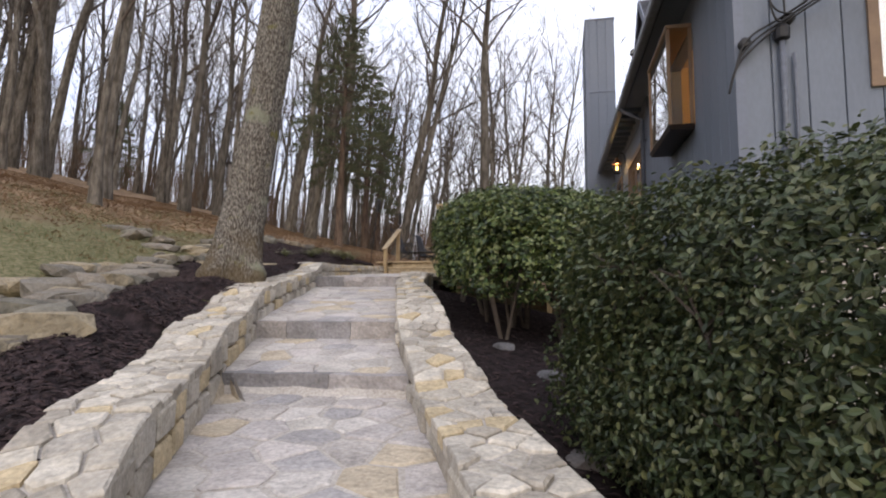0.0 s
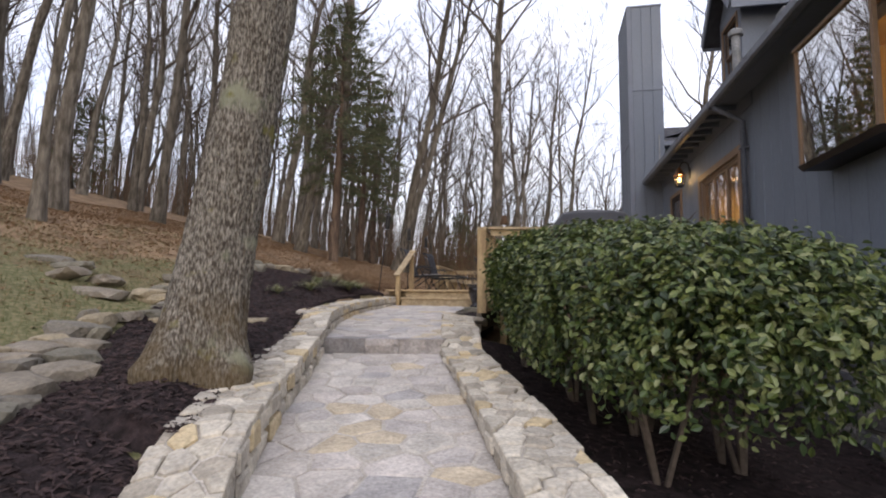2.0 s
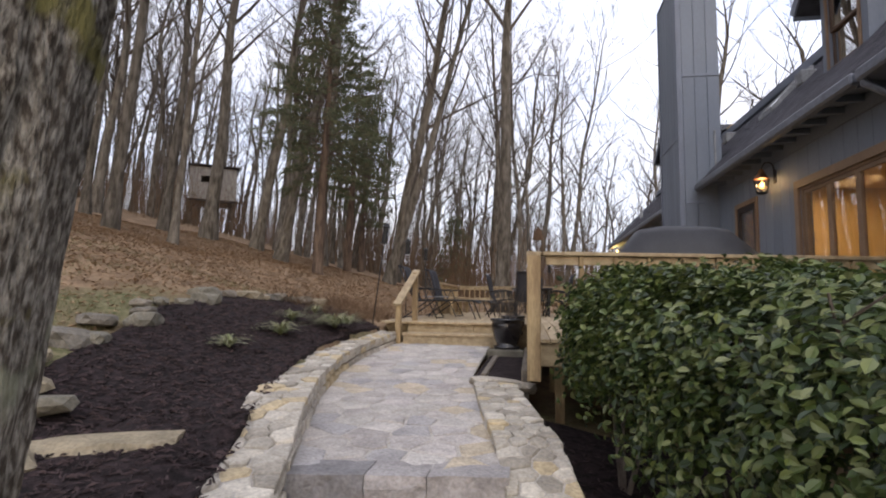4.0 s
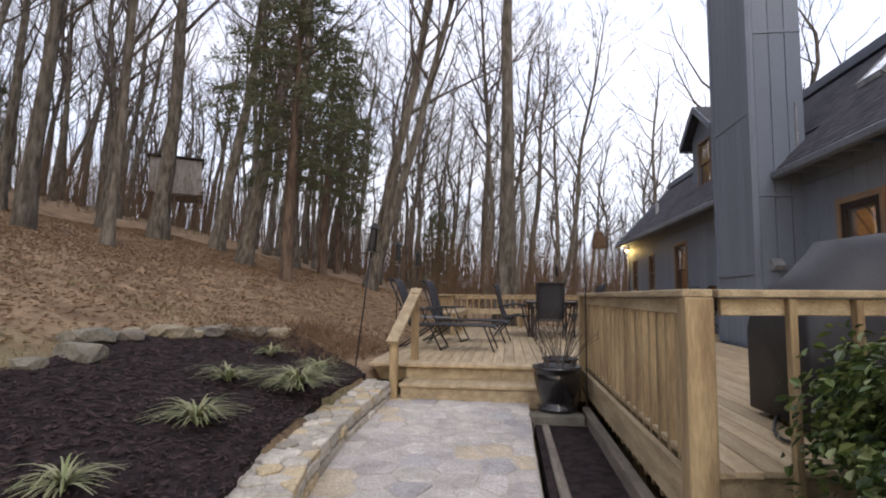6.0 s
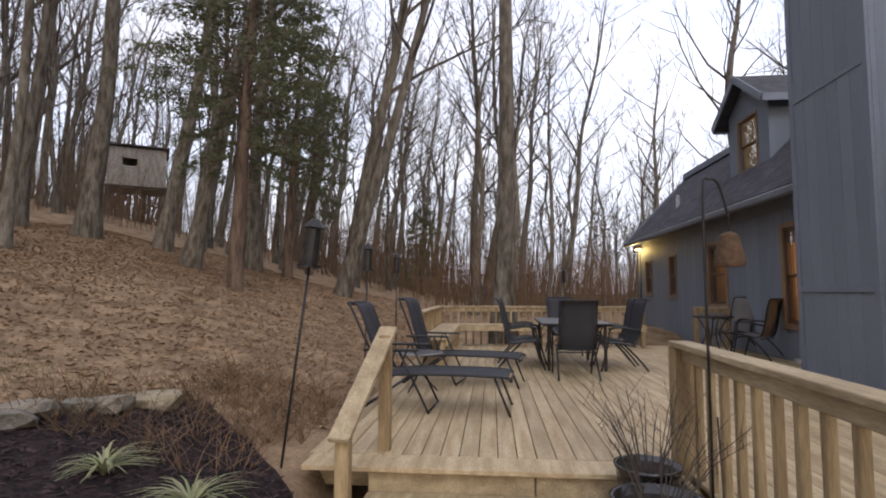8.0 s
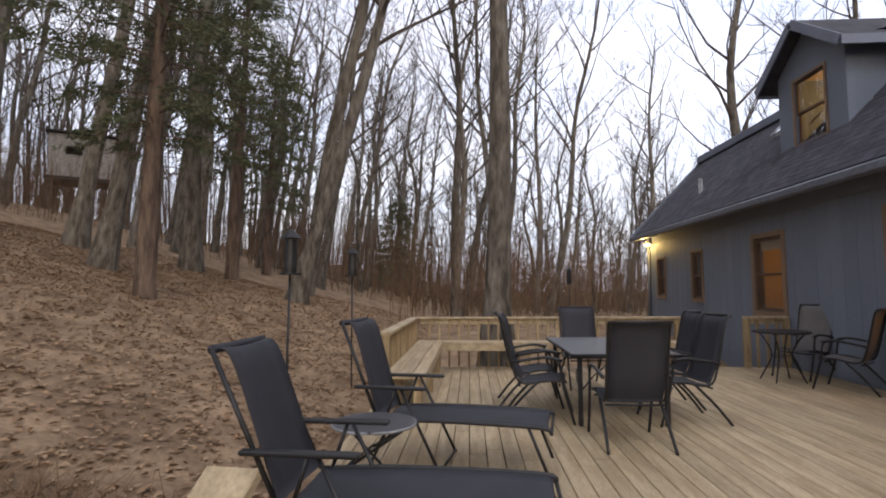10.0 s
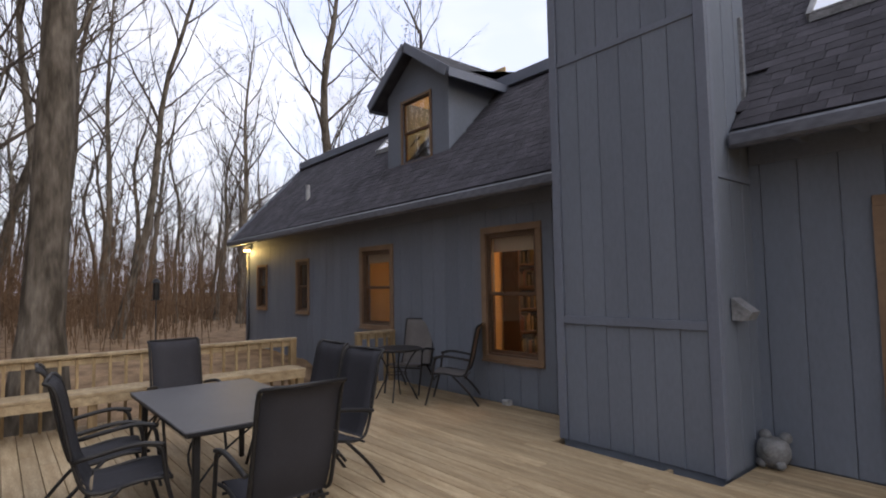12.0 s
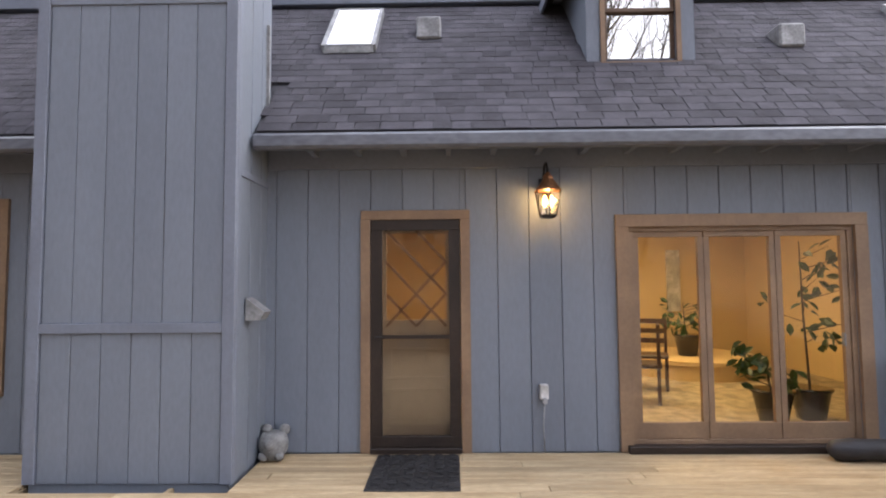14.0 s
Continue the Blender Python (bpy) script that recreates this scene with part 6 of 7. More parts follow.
gr = thing("covered_grill", (0.62, 8.62, DECK_Z), "barbecue grill under a fitted black vinyl cover", "grill")
bm = bmesh.new()
prof = [(-0.42, 0.04), (-0.42, 0.45), (-0.40, 0.80), (-0.33, 0.95), (-0.25, 1.16), (-0.1, 1.235), (0.12, 1.235), (0.27, 1.16), (0.35, 0.95), (0.40, 0.6), (0.40, 0.04)]
xs = [-0.80, -0.78, -0.62, -0.45, -0.2, 0.05, 0.3, 0.5, 0.66, 0.80, 0.82]
sc = [0.80, 0.86, 0.90, 0.985, 1.0, 1.0, 1.0, 0.985, 0.92, 0.86, 0.80]
rows = []
for x, s in zip(xs, sc):
    r = []
    for a, b in prof:
        hz = b if b < 0.7 else 0.7 + (b - 0.7) * max(0.0, (s - 0.78) / 0.22)
        r.append(bm.verts.new((x + 0.015 * noise.noise(Vector((x * 3, a * 5, b * 4))), a * (0.9 + 0.1 * s) + 0.02 * noise.noise(Vector((x * 5, a * 3, b * 5))), hz + 0.018 * noise.noise(Vector((x * 4, a * 4, 2))))))
    rows.append(r)
for a, b in zip(rows, rows[1:]):
    for i in range(len(prof) - 1):
        bm.faces.new((a[i], a[i + 1], b[i + 1], b[i]))
    bm.faces.new((a[-1], a[0], b[0], b[-1]))
bm.faces.new(list(reversed(rows[0])))
bm.faces.new(rows[-1])
part("cover", bm, COVER, gr, smooth=True)
for x in (-0.5, 0.5):
    for y in (-0.3, 0.3):
        part("caster", boxed((x - 0.03, y - 0.03, 0), (x + 0.03, y + 0.03, 0.06), 0.01), IRON, gr)
tube("hose", smooth_line([(-0.75, 0.1, 0.05), (-1.0, -0.5, 0.02), (-0.6, -0.9, 0.02), (-1.2, -1.0, 0.02)], 6), 0.012, IRON, gr, sides=6)

dm = thing("door_mat", (2.36, 12.70, DECK_Z + 0.002), "black scrolled rubber doormat in front of the storm door", "mat")
part("mat_base", boxed((-0.42, -0.37, 0), (0.42, 0.37, 0.010), 0.004), RUBBER, dm)
for i in range(7):
    for j in range(6):
        tube("scroll", [(-0.36 + 0.12 * i + 0.045 * math.cos(a), -0.31 + 0.122 * j + 0.05 * math.sin(a), 0.013) for a in np.linspace(0.4 * (i + j), 0.4 * (i + j) + 5.0, 9)], 0.006, RUBBER, dm, sides=4)

pg = thing("garden_ornament", (2.70, 14.0, DECK_Z), "small grey cast-stone animal planter beside the chimney", "ornament")
bm = bmesh.new()
bmesh.ops.create_icosphere(bm, subdivisions=3, radius=0.13)
for vt in bm.verts:
    vt.co.z = vt.co.z * 1.15 + 0.14
    if vt.co.z > 0.24:
        vt.co.z -= (vt.co.z - 0.24) * 0.9
for x, y, z, r in ((0.06, 0.08, 0.25, 0.05), (0.06, -0.08, 0.25, 0.05), (-0.10, 0.0, 0.17, 0.06), (-0.07, 0.07, 0.05, 0.045), (-0.07, -0.07, 0.05, 0.045)):
    bmesh.ops.create_icosphere(bm, subdivisions=2, radius=r, matrix=Matrix.Translation((x, y, z)))
for vt in bm.verts:
    vt.co += Vector((1, 1, 1)) * 0.008 * noise.noise(vt.co * 30)
part("body", bm, GREY_STONE, pg, smooth=True)

rb = thing("rolled_cover", (2.62, 8.72, DECK_Z), "black rolled vinyl cover lying on the deck by the patio door", "cover")
v, f = [], []
tube_arrays(smooth_line([(0.05, 0.36, 0.06), (0.0, 0.28, 0.09), (-0.02, 0.0, 0.10), (0.0, -0.45, 0.09)], 5), [0.03, 0.05, 0.07, 0.085, 0.09, 0.092, 0.095, 0.1, 0.095, 0.09, 0.09, 0.09, 0.088, 0.085, 0.08, 0.06], 12, v, f)
raw("roll", v, f, COVER, rb, smooth=True)


def glazed_pot(at, r, h, label, seed):
    random.seed(seed)
    p = thing("glazed_pot", at, label, "pot", "pots beside the steps")
    bm = bmesh.new()
    lathe(bm, [(r * 0.78, 0), (r * 0.80, 0.02), (r * 0.82, 0.05), (r * 0.62, 0.055), (r * 0.70, h * 0.25), (r * 0.92, h * 0.6), (r * 0.96, h * 0.82), (r * 0.90, h * 0.9), (r * 1.02, h * 0.93), (r * 1.03, h), (r * 0.92, h), (r * 0.88, h * 0.9)], 36)
    part("pot", bm, CERAMIC, p, smooth=True)
    bm = bmesh.new()
    lathe(bm, [(r * 0.9, h * 0.86), (r * 0.85, h * 0.90), (r * 0.3, h * 0.92), (r * 0.02, h * 0.925)], 24)
    part("soil", bm, SOIL, p)
    v, f = [], []
    for i in range(16):
        a, t = random.uniform(0, 6.28), random.uniform(0.1, 0.45)
        q = Vector((math.cos(a) * r * 0.4, math.sin(a) * r * 0.4, h * 0.9))
        H = random.uniform(0.3, 0.55)
        e = q + Vector((math.cos(a) * t * 0.9, math.sin(a) * t * 0.9, H))
        m = (q + e) / 2 + Vector((0, 0, 0.06))
        tube_arrays([q, m, e], [0.004, 0.003, 0.0015], 4, v, f)
        for _ in range(3):
            s = q.lerp(e, random.uniform(0.35, 0.9))
            tube_arrays([s, s + Vector((random.uniform(-0.13, 0.13), random.uniform(-0.13, 0.13), random.uniform(0.06, 0.2)))], [0.002, 0.001], 3, v, f)
    raw("bare_shoot", v, f, TWIG, p, "thin bare twigs")
    return p


glazed_pot((-1.42, 10.62, float(tread_z(10.6)) + 0.01), 0.25, 0.46, "large black glazed pot with bare twigs at the path edge", 5)
glazed_pot((-1.34, 11.12, 1.967), 0.20, 0.30, "smaller black glazed pot on the deck step", 6)
random.seed(8)

# feeders on hooks
def feeder_pole(at, height, label, hook=True):
    p = thing("feeder_pole", at, label, "bird feeder", "bird feeders on poles")
    tube("pole", [(0, 0, -0.15), (0.0, 0.0, height)], 0.010, IRON, p, sides=6)
    bm = bmesh.new()
    lathe(bm, [(0.05, height - 0.05), (0.055, height), (0.05, height + 0.22), (0.085, height + 0.23), (0.02, height + 0.30)], 12)
    part("feeder", bm, IRON, p, "dark tube feeder")
    bm = bmesh.new()
    lathe(bm, [(0.09, height - 0.065), (0.09, height - 0.05)], 12)
    part("perch", bm, IRON, p)
    return p


for fx, fy, fh, fl_ in ((-3.82, 11.45, 1.52, 7), (-4.0, 14.75, 1.50, 1), (-4.05, 17.4, 1.5, 0)):
    fp_ = feeder_pole((fx, fy, land_at(fx, fy)), fh, "black tube feeder on a thin iron pole beside the deck")
    fp_.matrix_basis = pose(fx, fy, land_at(fx, fy), 0, fl_, 0)
feeder_pole((-0.4, 22.2, land_at(-0.4, 22.2)), 1.6, "black tube feeder on a thin iron pole behind the deck")
hk = thing("shepherd_hook", (-1.10, 10.74, 1.70), "black shepherd hook with a woven seed basket beside the steps", "bird feeder")
tube("hook_pole", smooth_line([(0, 0, 0), (0, 0, 1.2), (0, 0, 2.18), (0.04, 0.02, 2.28), (0.10, 0.04, 2.26), (0.14, 0.05, 2.14), (0.16, 0.06, 2.06)], 4), 0.008, IRON, hk, sides=6)
bm = bmesh.new()
lathe(bm, [(0.02, 1.98), (0.05, 1.96), (0.075, 1.86), (0.085, 1.80), (0.08, 1.78)], 14)
fe = part("basket", bm, mat("woven_basket", (0.12, 0.07, 0.04), 0.9, scale=30, fine=90, bump=1.0), hk, "brown woven basket feeder")
fe.location = (0.16, 0.06, 0)
tube("wire", [(0.16, 0.06, 2.06), (0.16, 0.06, 1.97)], 0.003, IRON, hk, sides=4)
tube("leaning_stake", [(-1.02, 10.75, 1.8), (-0.98, 10.95, 2.6)], 0.006, IRON, None, sides=5)
tagged(bpy.data.objects["leaning_stake"], "thin black garden stake leaning on the railing", "stake")

# raised hut among the trees
hx, hy = -30.6, 48.0
hz = land_at(hx, hy) - 0.6
hut = thing("raised_hut", (hx, hy, hz), "small grey plywood hut on timber legs among the trees", "hut", turn=33)
hut.scale = (2.0, 1.7, 1.5)
for i in range(4):
    a, b = -1.0 + 0.5 * i, -1.0 + 0.5 * (i + 1)
    if i == 1:
        part("wall_board", boxed((a + 0.005, -0.9, 2.2), (b - 0.005, -0.85, 3.25)), PLY, hut)
        part("wall_board", boxed((a + 0.005, -0.9, 3.65), (b - 0.005, -0.85, 4.2)), PLY, hut)
    else:
        part("wall_board", boxed((a + 0.005, -0.9, 2.2), (b - 0.005, -0.85, 4.2)), PLY, hut)
part("wall_board", boxed((-1.0, 0.85, 2.2), (1.0, 0.9, 4.2)), PLY, hut)
part("wall_board", boxed((-1.0, -0.85, 2.2), (-0.95, 0.85, 4.1)), PLY, hut)
part("wall_board", boxed((0.95, -0.85, 2.2), (1.0, 0.85, 4.1)), PLY, hut)
part("floor_deck", boxed((-1.1, -1.0, 2.05), (1.1, 1.0, 2.2)), DARK_BROWN, hut)
bm = bmesh.new()
beam(bm, (0, -1.05, 4.3), (0, 1.05, 4.2), 2.2, 0.07)
part("roof_sheet", bm, DARK_BROWN, hut)
for x in (-0.9, 0.9):
    for y in (-0.8, 0.8):
        part("leg", boxed((x - 0.07, y - 0.07, -0.6), (x + 0.07, y + 0.07, 2.05)), BARK, hut)
bm = bmesh.new()
beam(bm, (0, -0.8, 0.2), (0, -0.8, 2.05), 0.1, 0.1)
part("brace", bm, BARK, hut)


# ---------------------------------------------------------------- plants
def strap_plant(at, n, size, label, seed):
    random.seed(seed)
    p = thing("grass_clump", at, label, "plant", "grass clumps in the mulch bed")
    v, f = [], []
    for i in range(n):
        a, L = random.uniform(0, 6.28), size * random.uniform(0.7, 1.2)
        w = random.uniform(0.008, 0.014)
        d = Vector((math.cos(a), math.sin(a), 0))
        s = Vector((-d.y, d.x, 0)) * w
        rise = random.uniform(0.35, 0.9)
        k = len(v)
        for j in range(6):
            t = j / 5
            c = d * (L * t * (0.35 + 0.6 * t)) + Vector((0, 0, L * rise * (t - 0.75 * t * t) * 1.5 + 0.01))
            ww = s * (1 - t * 0.85)
            v += [c - ww, c + ww]
        for j in range(5):
            f.append((k + 2 * j, k + 2 * j + 1, k + 2 * j + 3, k + 2 * j + 2))
    raw("tuft", v, f, STRAP, p)
    return p


for i, (x, y, n, s) in enumerate(((-4.05, 8.35, 130, 0.36), (-3.85, 9.65, 190, 0.50), (-4.35, 9.3, 90, 0.34), (-4.07, 7.25, 70, 0.28), (-3.95, 10.5, 70, 0.34), (-4.55, 10.6, 60, 0.3))):
    strap_plant((x, y, land_at(x, y) + 0.03), n, s, "clump of yellow-green striped strap leaves in the mulch", 20 + i)


def hedge(name, lo, hi, count, leaf, material, label, seed, stems, lean=0.0, rise=0.0, thin=-0.1):
    """A clipped but shaggy broad-leaved shrub: woody stems and a shell of leaves."""
    random.seed(seed)
    cx, cy = (lo[0] + hi[0]) / 2, (lo[1] + hi[1]) / 2
    gz = land_at(cx, cy)
    h = thing(name, (cx, cy, gz), label, "shrub")
    v, f = [], []
    for i in range(stems):
        by_ = random.uniform(lo[1] + 0.4, hi[1] - 0.4) - cy
        bx_ = random.uniform(lo[0] + 0.4, hi[0] - 0.4) - cx + lean * by_
        g0 = land_at(bx_ + cx, by_ + cy) - gz - 0.1
        for k in range(3):
            tx, ty = bx_ + random.uniform(-0.5, 0.5), by_ + random.uniform(-0.5, 0.5)
            top = hi[2] - gz - random.uniform(0.1, 0.5)
            mid = Vector((bx_ * 0.6 + tx * 0.4 + random.uniform(-0.1, 0.1), by_ * 0.6 + ty * 0.4, (g0 + top) * 0.5))
            tube_arrays([Vector((bx_, by_, g0)), mid, Vector((tx, ty, top))], [0.024, 0.016, 0.005], 5, v, f)
            for q in range(6):
                s = mid.lerp(Vector((tx, ty, top)), random.uniform(0, 1))
                e = s + Vector((random.uniform(-0.2, 0.2), random.uniform(-0.2, 0.2), random.uniform(0.0, 0.2)))
                tube_arrays([s, e], [0.009, 0.003], 4, v, f)
    raw("woody_base", v, f, TWIG, h, "grey-brown woody stems")
    lv, lf = [], []
    W, D, H = (hi[0] - lo[0]) / 2, (hi[1] - lo[1]) / 2, (hi[2] - lo[2]) / 2
    made = 0
    while made < count:
        # a superellipsoid shell with bumps
        d = Vector((random.gauss(0, 1), random.gauss(0, 1), random.gauss(0, 1))).normalized()
        p = 3.2
        k = (abs(d.x) ** p + abs(d.y) ** p + abs(d.z) ** p) ** (-1 / p)
        q = d * k
        pos = Vector((cx + q.x * W, cy + q.y * D, lo[2] + H + q.z * H))
        bump_ = 1 + 0.10 * noise.noise(pos * 1.4) + 0.08 * noise.noise(pos * 4.5)
        depth = 1 - abs(random.gauss(0, 0.17))
        if random.random() < 0.05:
            depth = 1 + random.uniform(0, 0.06)
        if q.z < thin and random.random() < min(0.9, 0.2 + 0.75 * (thin - q.z)):
            continue
        q = q * (bump_ * depth)
        pos = Vector((q.x * W + lean * q.y * D, q.y * D, lo[2] + H + q.z * H - gz + rise * q.y * D))
        if thin > -0.5 and noise.noise(Vector((pos.x + cx, pos.y + cy, pos.z)) * 2.4) < -0.14 and random.random() < 0.86:
            continue
        nrm = Vector((d.x * 0.7, d.y * 0.7, d.z * 0.7 + 0.55)) + Vector((random.gauss(0, 0.5), random.gauss(0, 0.5), random.gauss(0, 0.4)))
        s = leaf * random.uniform(0.7, 1.3)
        leafy("", lv, lf, pos, nrm, s, s * 0.55)
        made += 1
    raw("foliage", lv, lf, material, h)
    return h


hedge("hedge_shrub", (-0.52, 2.60, 1.30), (1.55, 7.40, 2.66), 56000, 0.056, HEDGE, "broad-leaved evergreen shrub clipped flat beside the path", 41, 9, -0.23, 0.12, thin=0.12)
hedge("hedge_shrub", (1.40, -1.15, 0.20), (3.85, 1.45, 1.86), 95000, 0.038, HEDGE_DULL, "dense small-leaved evergreen shrub beside the path", 42, 8, -0.42, thin=-0.8)


# ---------------------------------------------------------------- trees
def bare_tree(seed, height, r0, lean=(0, 0), first=0.35, limbs=15, sub=5, twigs=5, sides=9, wander=0.9, bend=0.0):
    """Vertex and face lists of a leafless tree: trunk, then limbs with branches and twigs."""
    rnd = random.Random(seed)
    tv, tf, cv, cf = [], [], [], []
    n = 12
    pts, rad = [], []
    wx, wy = rnd.uniform(0, 9), rnd.uniform(0, 9)
    for i in range(n + 1):
        t = i / n
        pts.append(Vector((lean[0] * t * height + wander * noise.noise(Vector((wx, t * 3, 0))) * t * 2 + bend * t * t * height, lean[1] * t * height + wander * noise.noise(Vector((wy, t * 3, 5))) * t * 2, t * height - (0.25 if i == 0 else 0))))
        flare = 1 + 0.7 * max(0, 1 - t * 14)
        rad.append(max(0.012, r0 * (1 - t) ** 0.75 * flare * (0.92 + 0.08 * rnd.random())))
    tube_arrays(pts, rad, sides, tv, tf, cap=False)

    def at(t):
        k = min(int(t * n), n - 1)
        return pts[k].lerp(pts[k + 1], t * n - k), rad[k]

    for b in range(limbs):
        t = first + (0.97 - first) * (b + rnd.random()) / limbs
        p, r = at(t)
        a = b * 2.4 + rnd.uniform(-0.5, 0.5)
        L = height * (0.16 + 0.26 * (1 - t)) * rnd.uniform(0.7, 1.25)
        el = rnd.uniform(0.55, 1.15)
        d = Vector((math.cos(a) * math.cos(el), math.sin(a) * math.cos(el), math.sin(el)))
        q = [p]
        dd = d.copy()
        for s in range(4):
            dd = (dd + Vector((rnd.gauss(0, 0.14), rnd.gauss(0, 0.14), 0.10 + rnd.gauss(0, 0.08)))).normalized()
            q.append(q[-1] + dd * (L / 4))
        rb = min(r * 0.55, 0.09) * rnd.uniform(0.6, 1)
        tube_arrays(q, [rb, rb * 0.75, rb * 0.5, rb * 0.32, 0.008], 5, cv, cf, cap=False)
        for s in range(sub):
            u = 0.25 + 0.72 * (s + rnd.random()) / sub
            k = min(int(u * 4), 3)
            o_ = q[k].lerp(q[k + 1], u * 4 - k)
            L2 = L * rnd.uniform(0.25, 0.5) * (1.1 - 0.5 * u)
            d2 = (dd + Vector((rnd.gauss(0, 0.6), rnd.gauss(0, 0.6), rnd.gauss(0.15, 0.35)))).normalized()
            m = o_ + d2 * L2 * 0.5
            e = m + (d2 + Vector((rnd.gauss(0, 0.2), rnd.gauss(0, 0.2), 0.15))).normalized() * L2 * 0.5
            tube_arrays([o_, m, e], [rb * 0.32, rb * 0.2, 0.005], 4, cv, cf, cap=False)
            for w in range(twigs):
                z = rnd.uniform(0.3, 1.0)
                o2 = o_.lerp(m, z * 2) if z < 0.5 else m.lerp(e, z * 2 - 1)
                d3 = (d2 + Vector((rnd.gauss(0, 0.65), rnd.gauss(0, 0.65), rnd.gauss(0.15, 0.35)))).normalized()
                L3 = L2 * rnd.uniform(0.25, 0.6)
                m3 = o2 + d3 * L3 * 0.55
                e3 = m3 + (d3 + Vector((rnd.gauss(0, 0.25), rnd.gauss(0, 0.25), 0.1))) * L3 * 0.45
                tube_arrays([o2, m3, e3], [0.0075, 0.005, 0.0025], 3, cv, cf, cap=False)
    return tv, tf, cv, cf


def tree(name, at, label, seed, height, r0, turn=0.0, group="bare trees on the wooded bank", **kw):
    tv, tf, cv, cf = bare_tree(seed, height, r0, **kw)
    t = thing(name, at, label, "tree", group, turn)
    raw("trunk", tv, tf, BARK, t, smooth=True)
    raw("crown", cv, cf, TWIG, t, "bare limbs and twigs")
    return t


def plant(x, y):
    return (x, y, land_at(x, y) - 0.03)


tree("bare_tree", plant(-2.05, 20.75), "tall straight bare tree close behind the deck railing", 101, 19.0, 0.27, lean=(0.012, 0.0), first=0.52, limbs=18, sides=14, bend=0.03, wander=0.22)
tree("bare_tree", plant(-7.0, 24.0), "leaning bare tree on the bank", 102, 17.0, 0.21, lean=(0.36, 0.0), first=0.42, limbs=16, bend=-0.13, wander=0.3)
tree("bare_tree", plant(-12.68, 18.1), "slim bare tree on the bank", 105, 14.0, 0.13, lean=(0.07, 0.0), first=0.35, limbs=14)
tree("bare_tree", plant(-14.28, 22.5), "bare grey-trunked tree on the bank beside the hut", 106, 18.0, 0.29, lean=(0.08, 0.0), first=0.4, limbs=18, wander=0.4)
tree("bare_tree", plant(-13.27, 24.6), "bare tree leaning over the leaf-strewn bank", 109, 17.0, 0.24, lean=(0.17, 0.0), first=0.45, limbs=16, wander=0.4)
tree("bare_tree", plant(-16.5, 33.2), "bare grey tree further up the bank", 110, 17.0, 0.24, lean=(0.10, 0.0), first=0.4, limbs=16, wander=0.5)
tree("bare_tree", plant(-9.9, 8.5), "slim bare tree on the lawn bank", 103, 13.0, 0.12, lean=(0.08, 0.0), first=0.35, limbs=14)
tree("bare_tree", plant(-12.6, 11.4), "bare grey-trunked tree on the bank", 104, 17.0, 0.22, lean=(0.09, 0.0), first=0.4, limbs=16)
tree("bare_tree", plant(10.5, 37.0), "large forked bare tree behind the house", 107, 21.0, 0.36, lean=(0.02, 0.0), first=0.30, limbs=20)
tree("bare_tree", plant(13.5, 33.0), "large bare tree behind the house", 108, 17.0, 0.30, lean=(-0.05, 0.0), first=0.3, limbs=18)

protos = []
for i in range(6):
    p = tree("bare_tree", (-40 - 6 * i, -60, land_at(-40 - 6 * i, -60)), "slender bare deciduous tree on the leaf-strewn slope", 200 + i, 14.0 + 1.2 * i, 0.13 + 0.022 * i, lean=(0.02 * (i - 2), 0.0), first=0.32 + 0.03 * (i % 3), limbs=15 + i % 4, sub=6, twigs=5, sides=7)
    protos.append(p)
rnd = random.Random(77)
spots = [(-2.05, 20.75), (-7.0, 24.0), (-9.9, 8.5), (-12.6, 11.4), (-12.7, 18.1), (-14.3, 22.5), (-13.3, 24.6), (-16.5, 33.2), (-8.4, 19.96), (-9.3, 25.5), (-10.7, 31.8), (-22, 35.6)]


def free(x, y, gap):
    if any((x - a) ** 2 + (y - b) ** 2 < gap * gap for a, b in spots):
        return False
    if x > 1.5 and y < 30:
        return False
    if x > -11 and y < 23:
        return False
    if x > -4.5 and y < 25:
        return False
    if x < -4 and y < 20 and -x < 11 - (y - 8) * 0.0:
        return False
    # keep the line of sight to the hut open
    if abs((x + 2.2) * 30.1 - (y - 5.5) * -19.9) / 36.1 < 1.6 and y < 36:
        return False
    return True


placed = 0
while placed < 228:
    valley = rnd.random() < 0.38
    if not valley:
        x, y = rnd.uniform(-42, -6), rnd.uniform(4, 62)
    else:
        x, y = rnd.uniform(-10, 24), rnd.uniform(27, 70)
    if not free(x, y, 1.5):
        continue
    spots.append((x, y))
    q = protos[rnd.randrange(6)]
    # the woods grow lower down the valley behind the house
    s = rnd.uniform(0.8, 1.2) * (float(np.interp(x, [-9, -2, 4, 12], [1.0, 0.95, 0.78, 0.6])) if valley else 1.0)
    stand = pose(x, y, land_at(x, y) - 0.12, rnd.gauss(0, 3.5), rnd.gauss(3, 4.0), rnd.uniform(-40, 40))
    grown = (s * rnd.uniform(0.85, 1.1), s * rnd.uniform(0.85, 1.1), s)
    placed += 1
    # the clearing in front of the hut
    if 30 < y < 50 and abs((x + 2.2) * 42.5 + (y - 6) * 28.4) / 51.1 < 2.4:
        continue
    ob = copy_thing(q, stand)
    ob.scale = grown

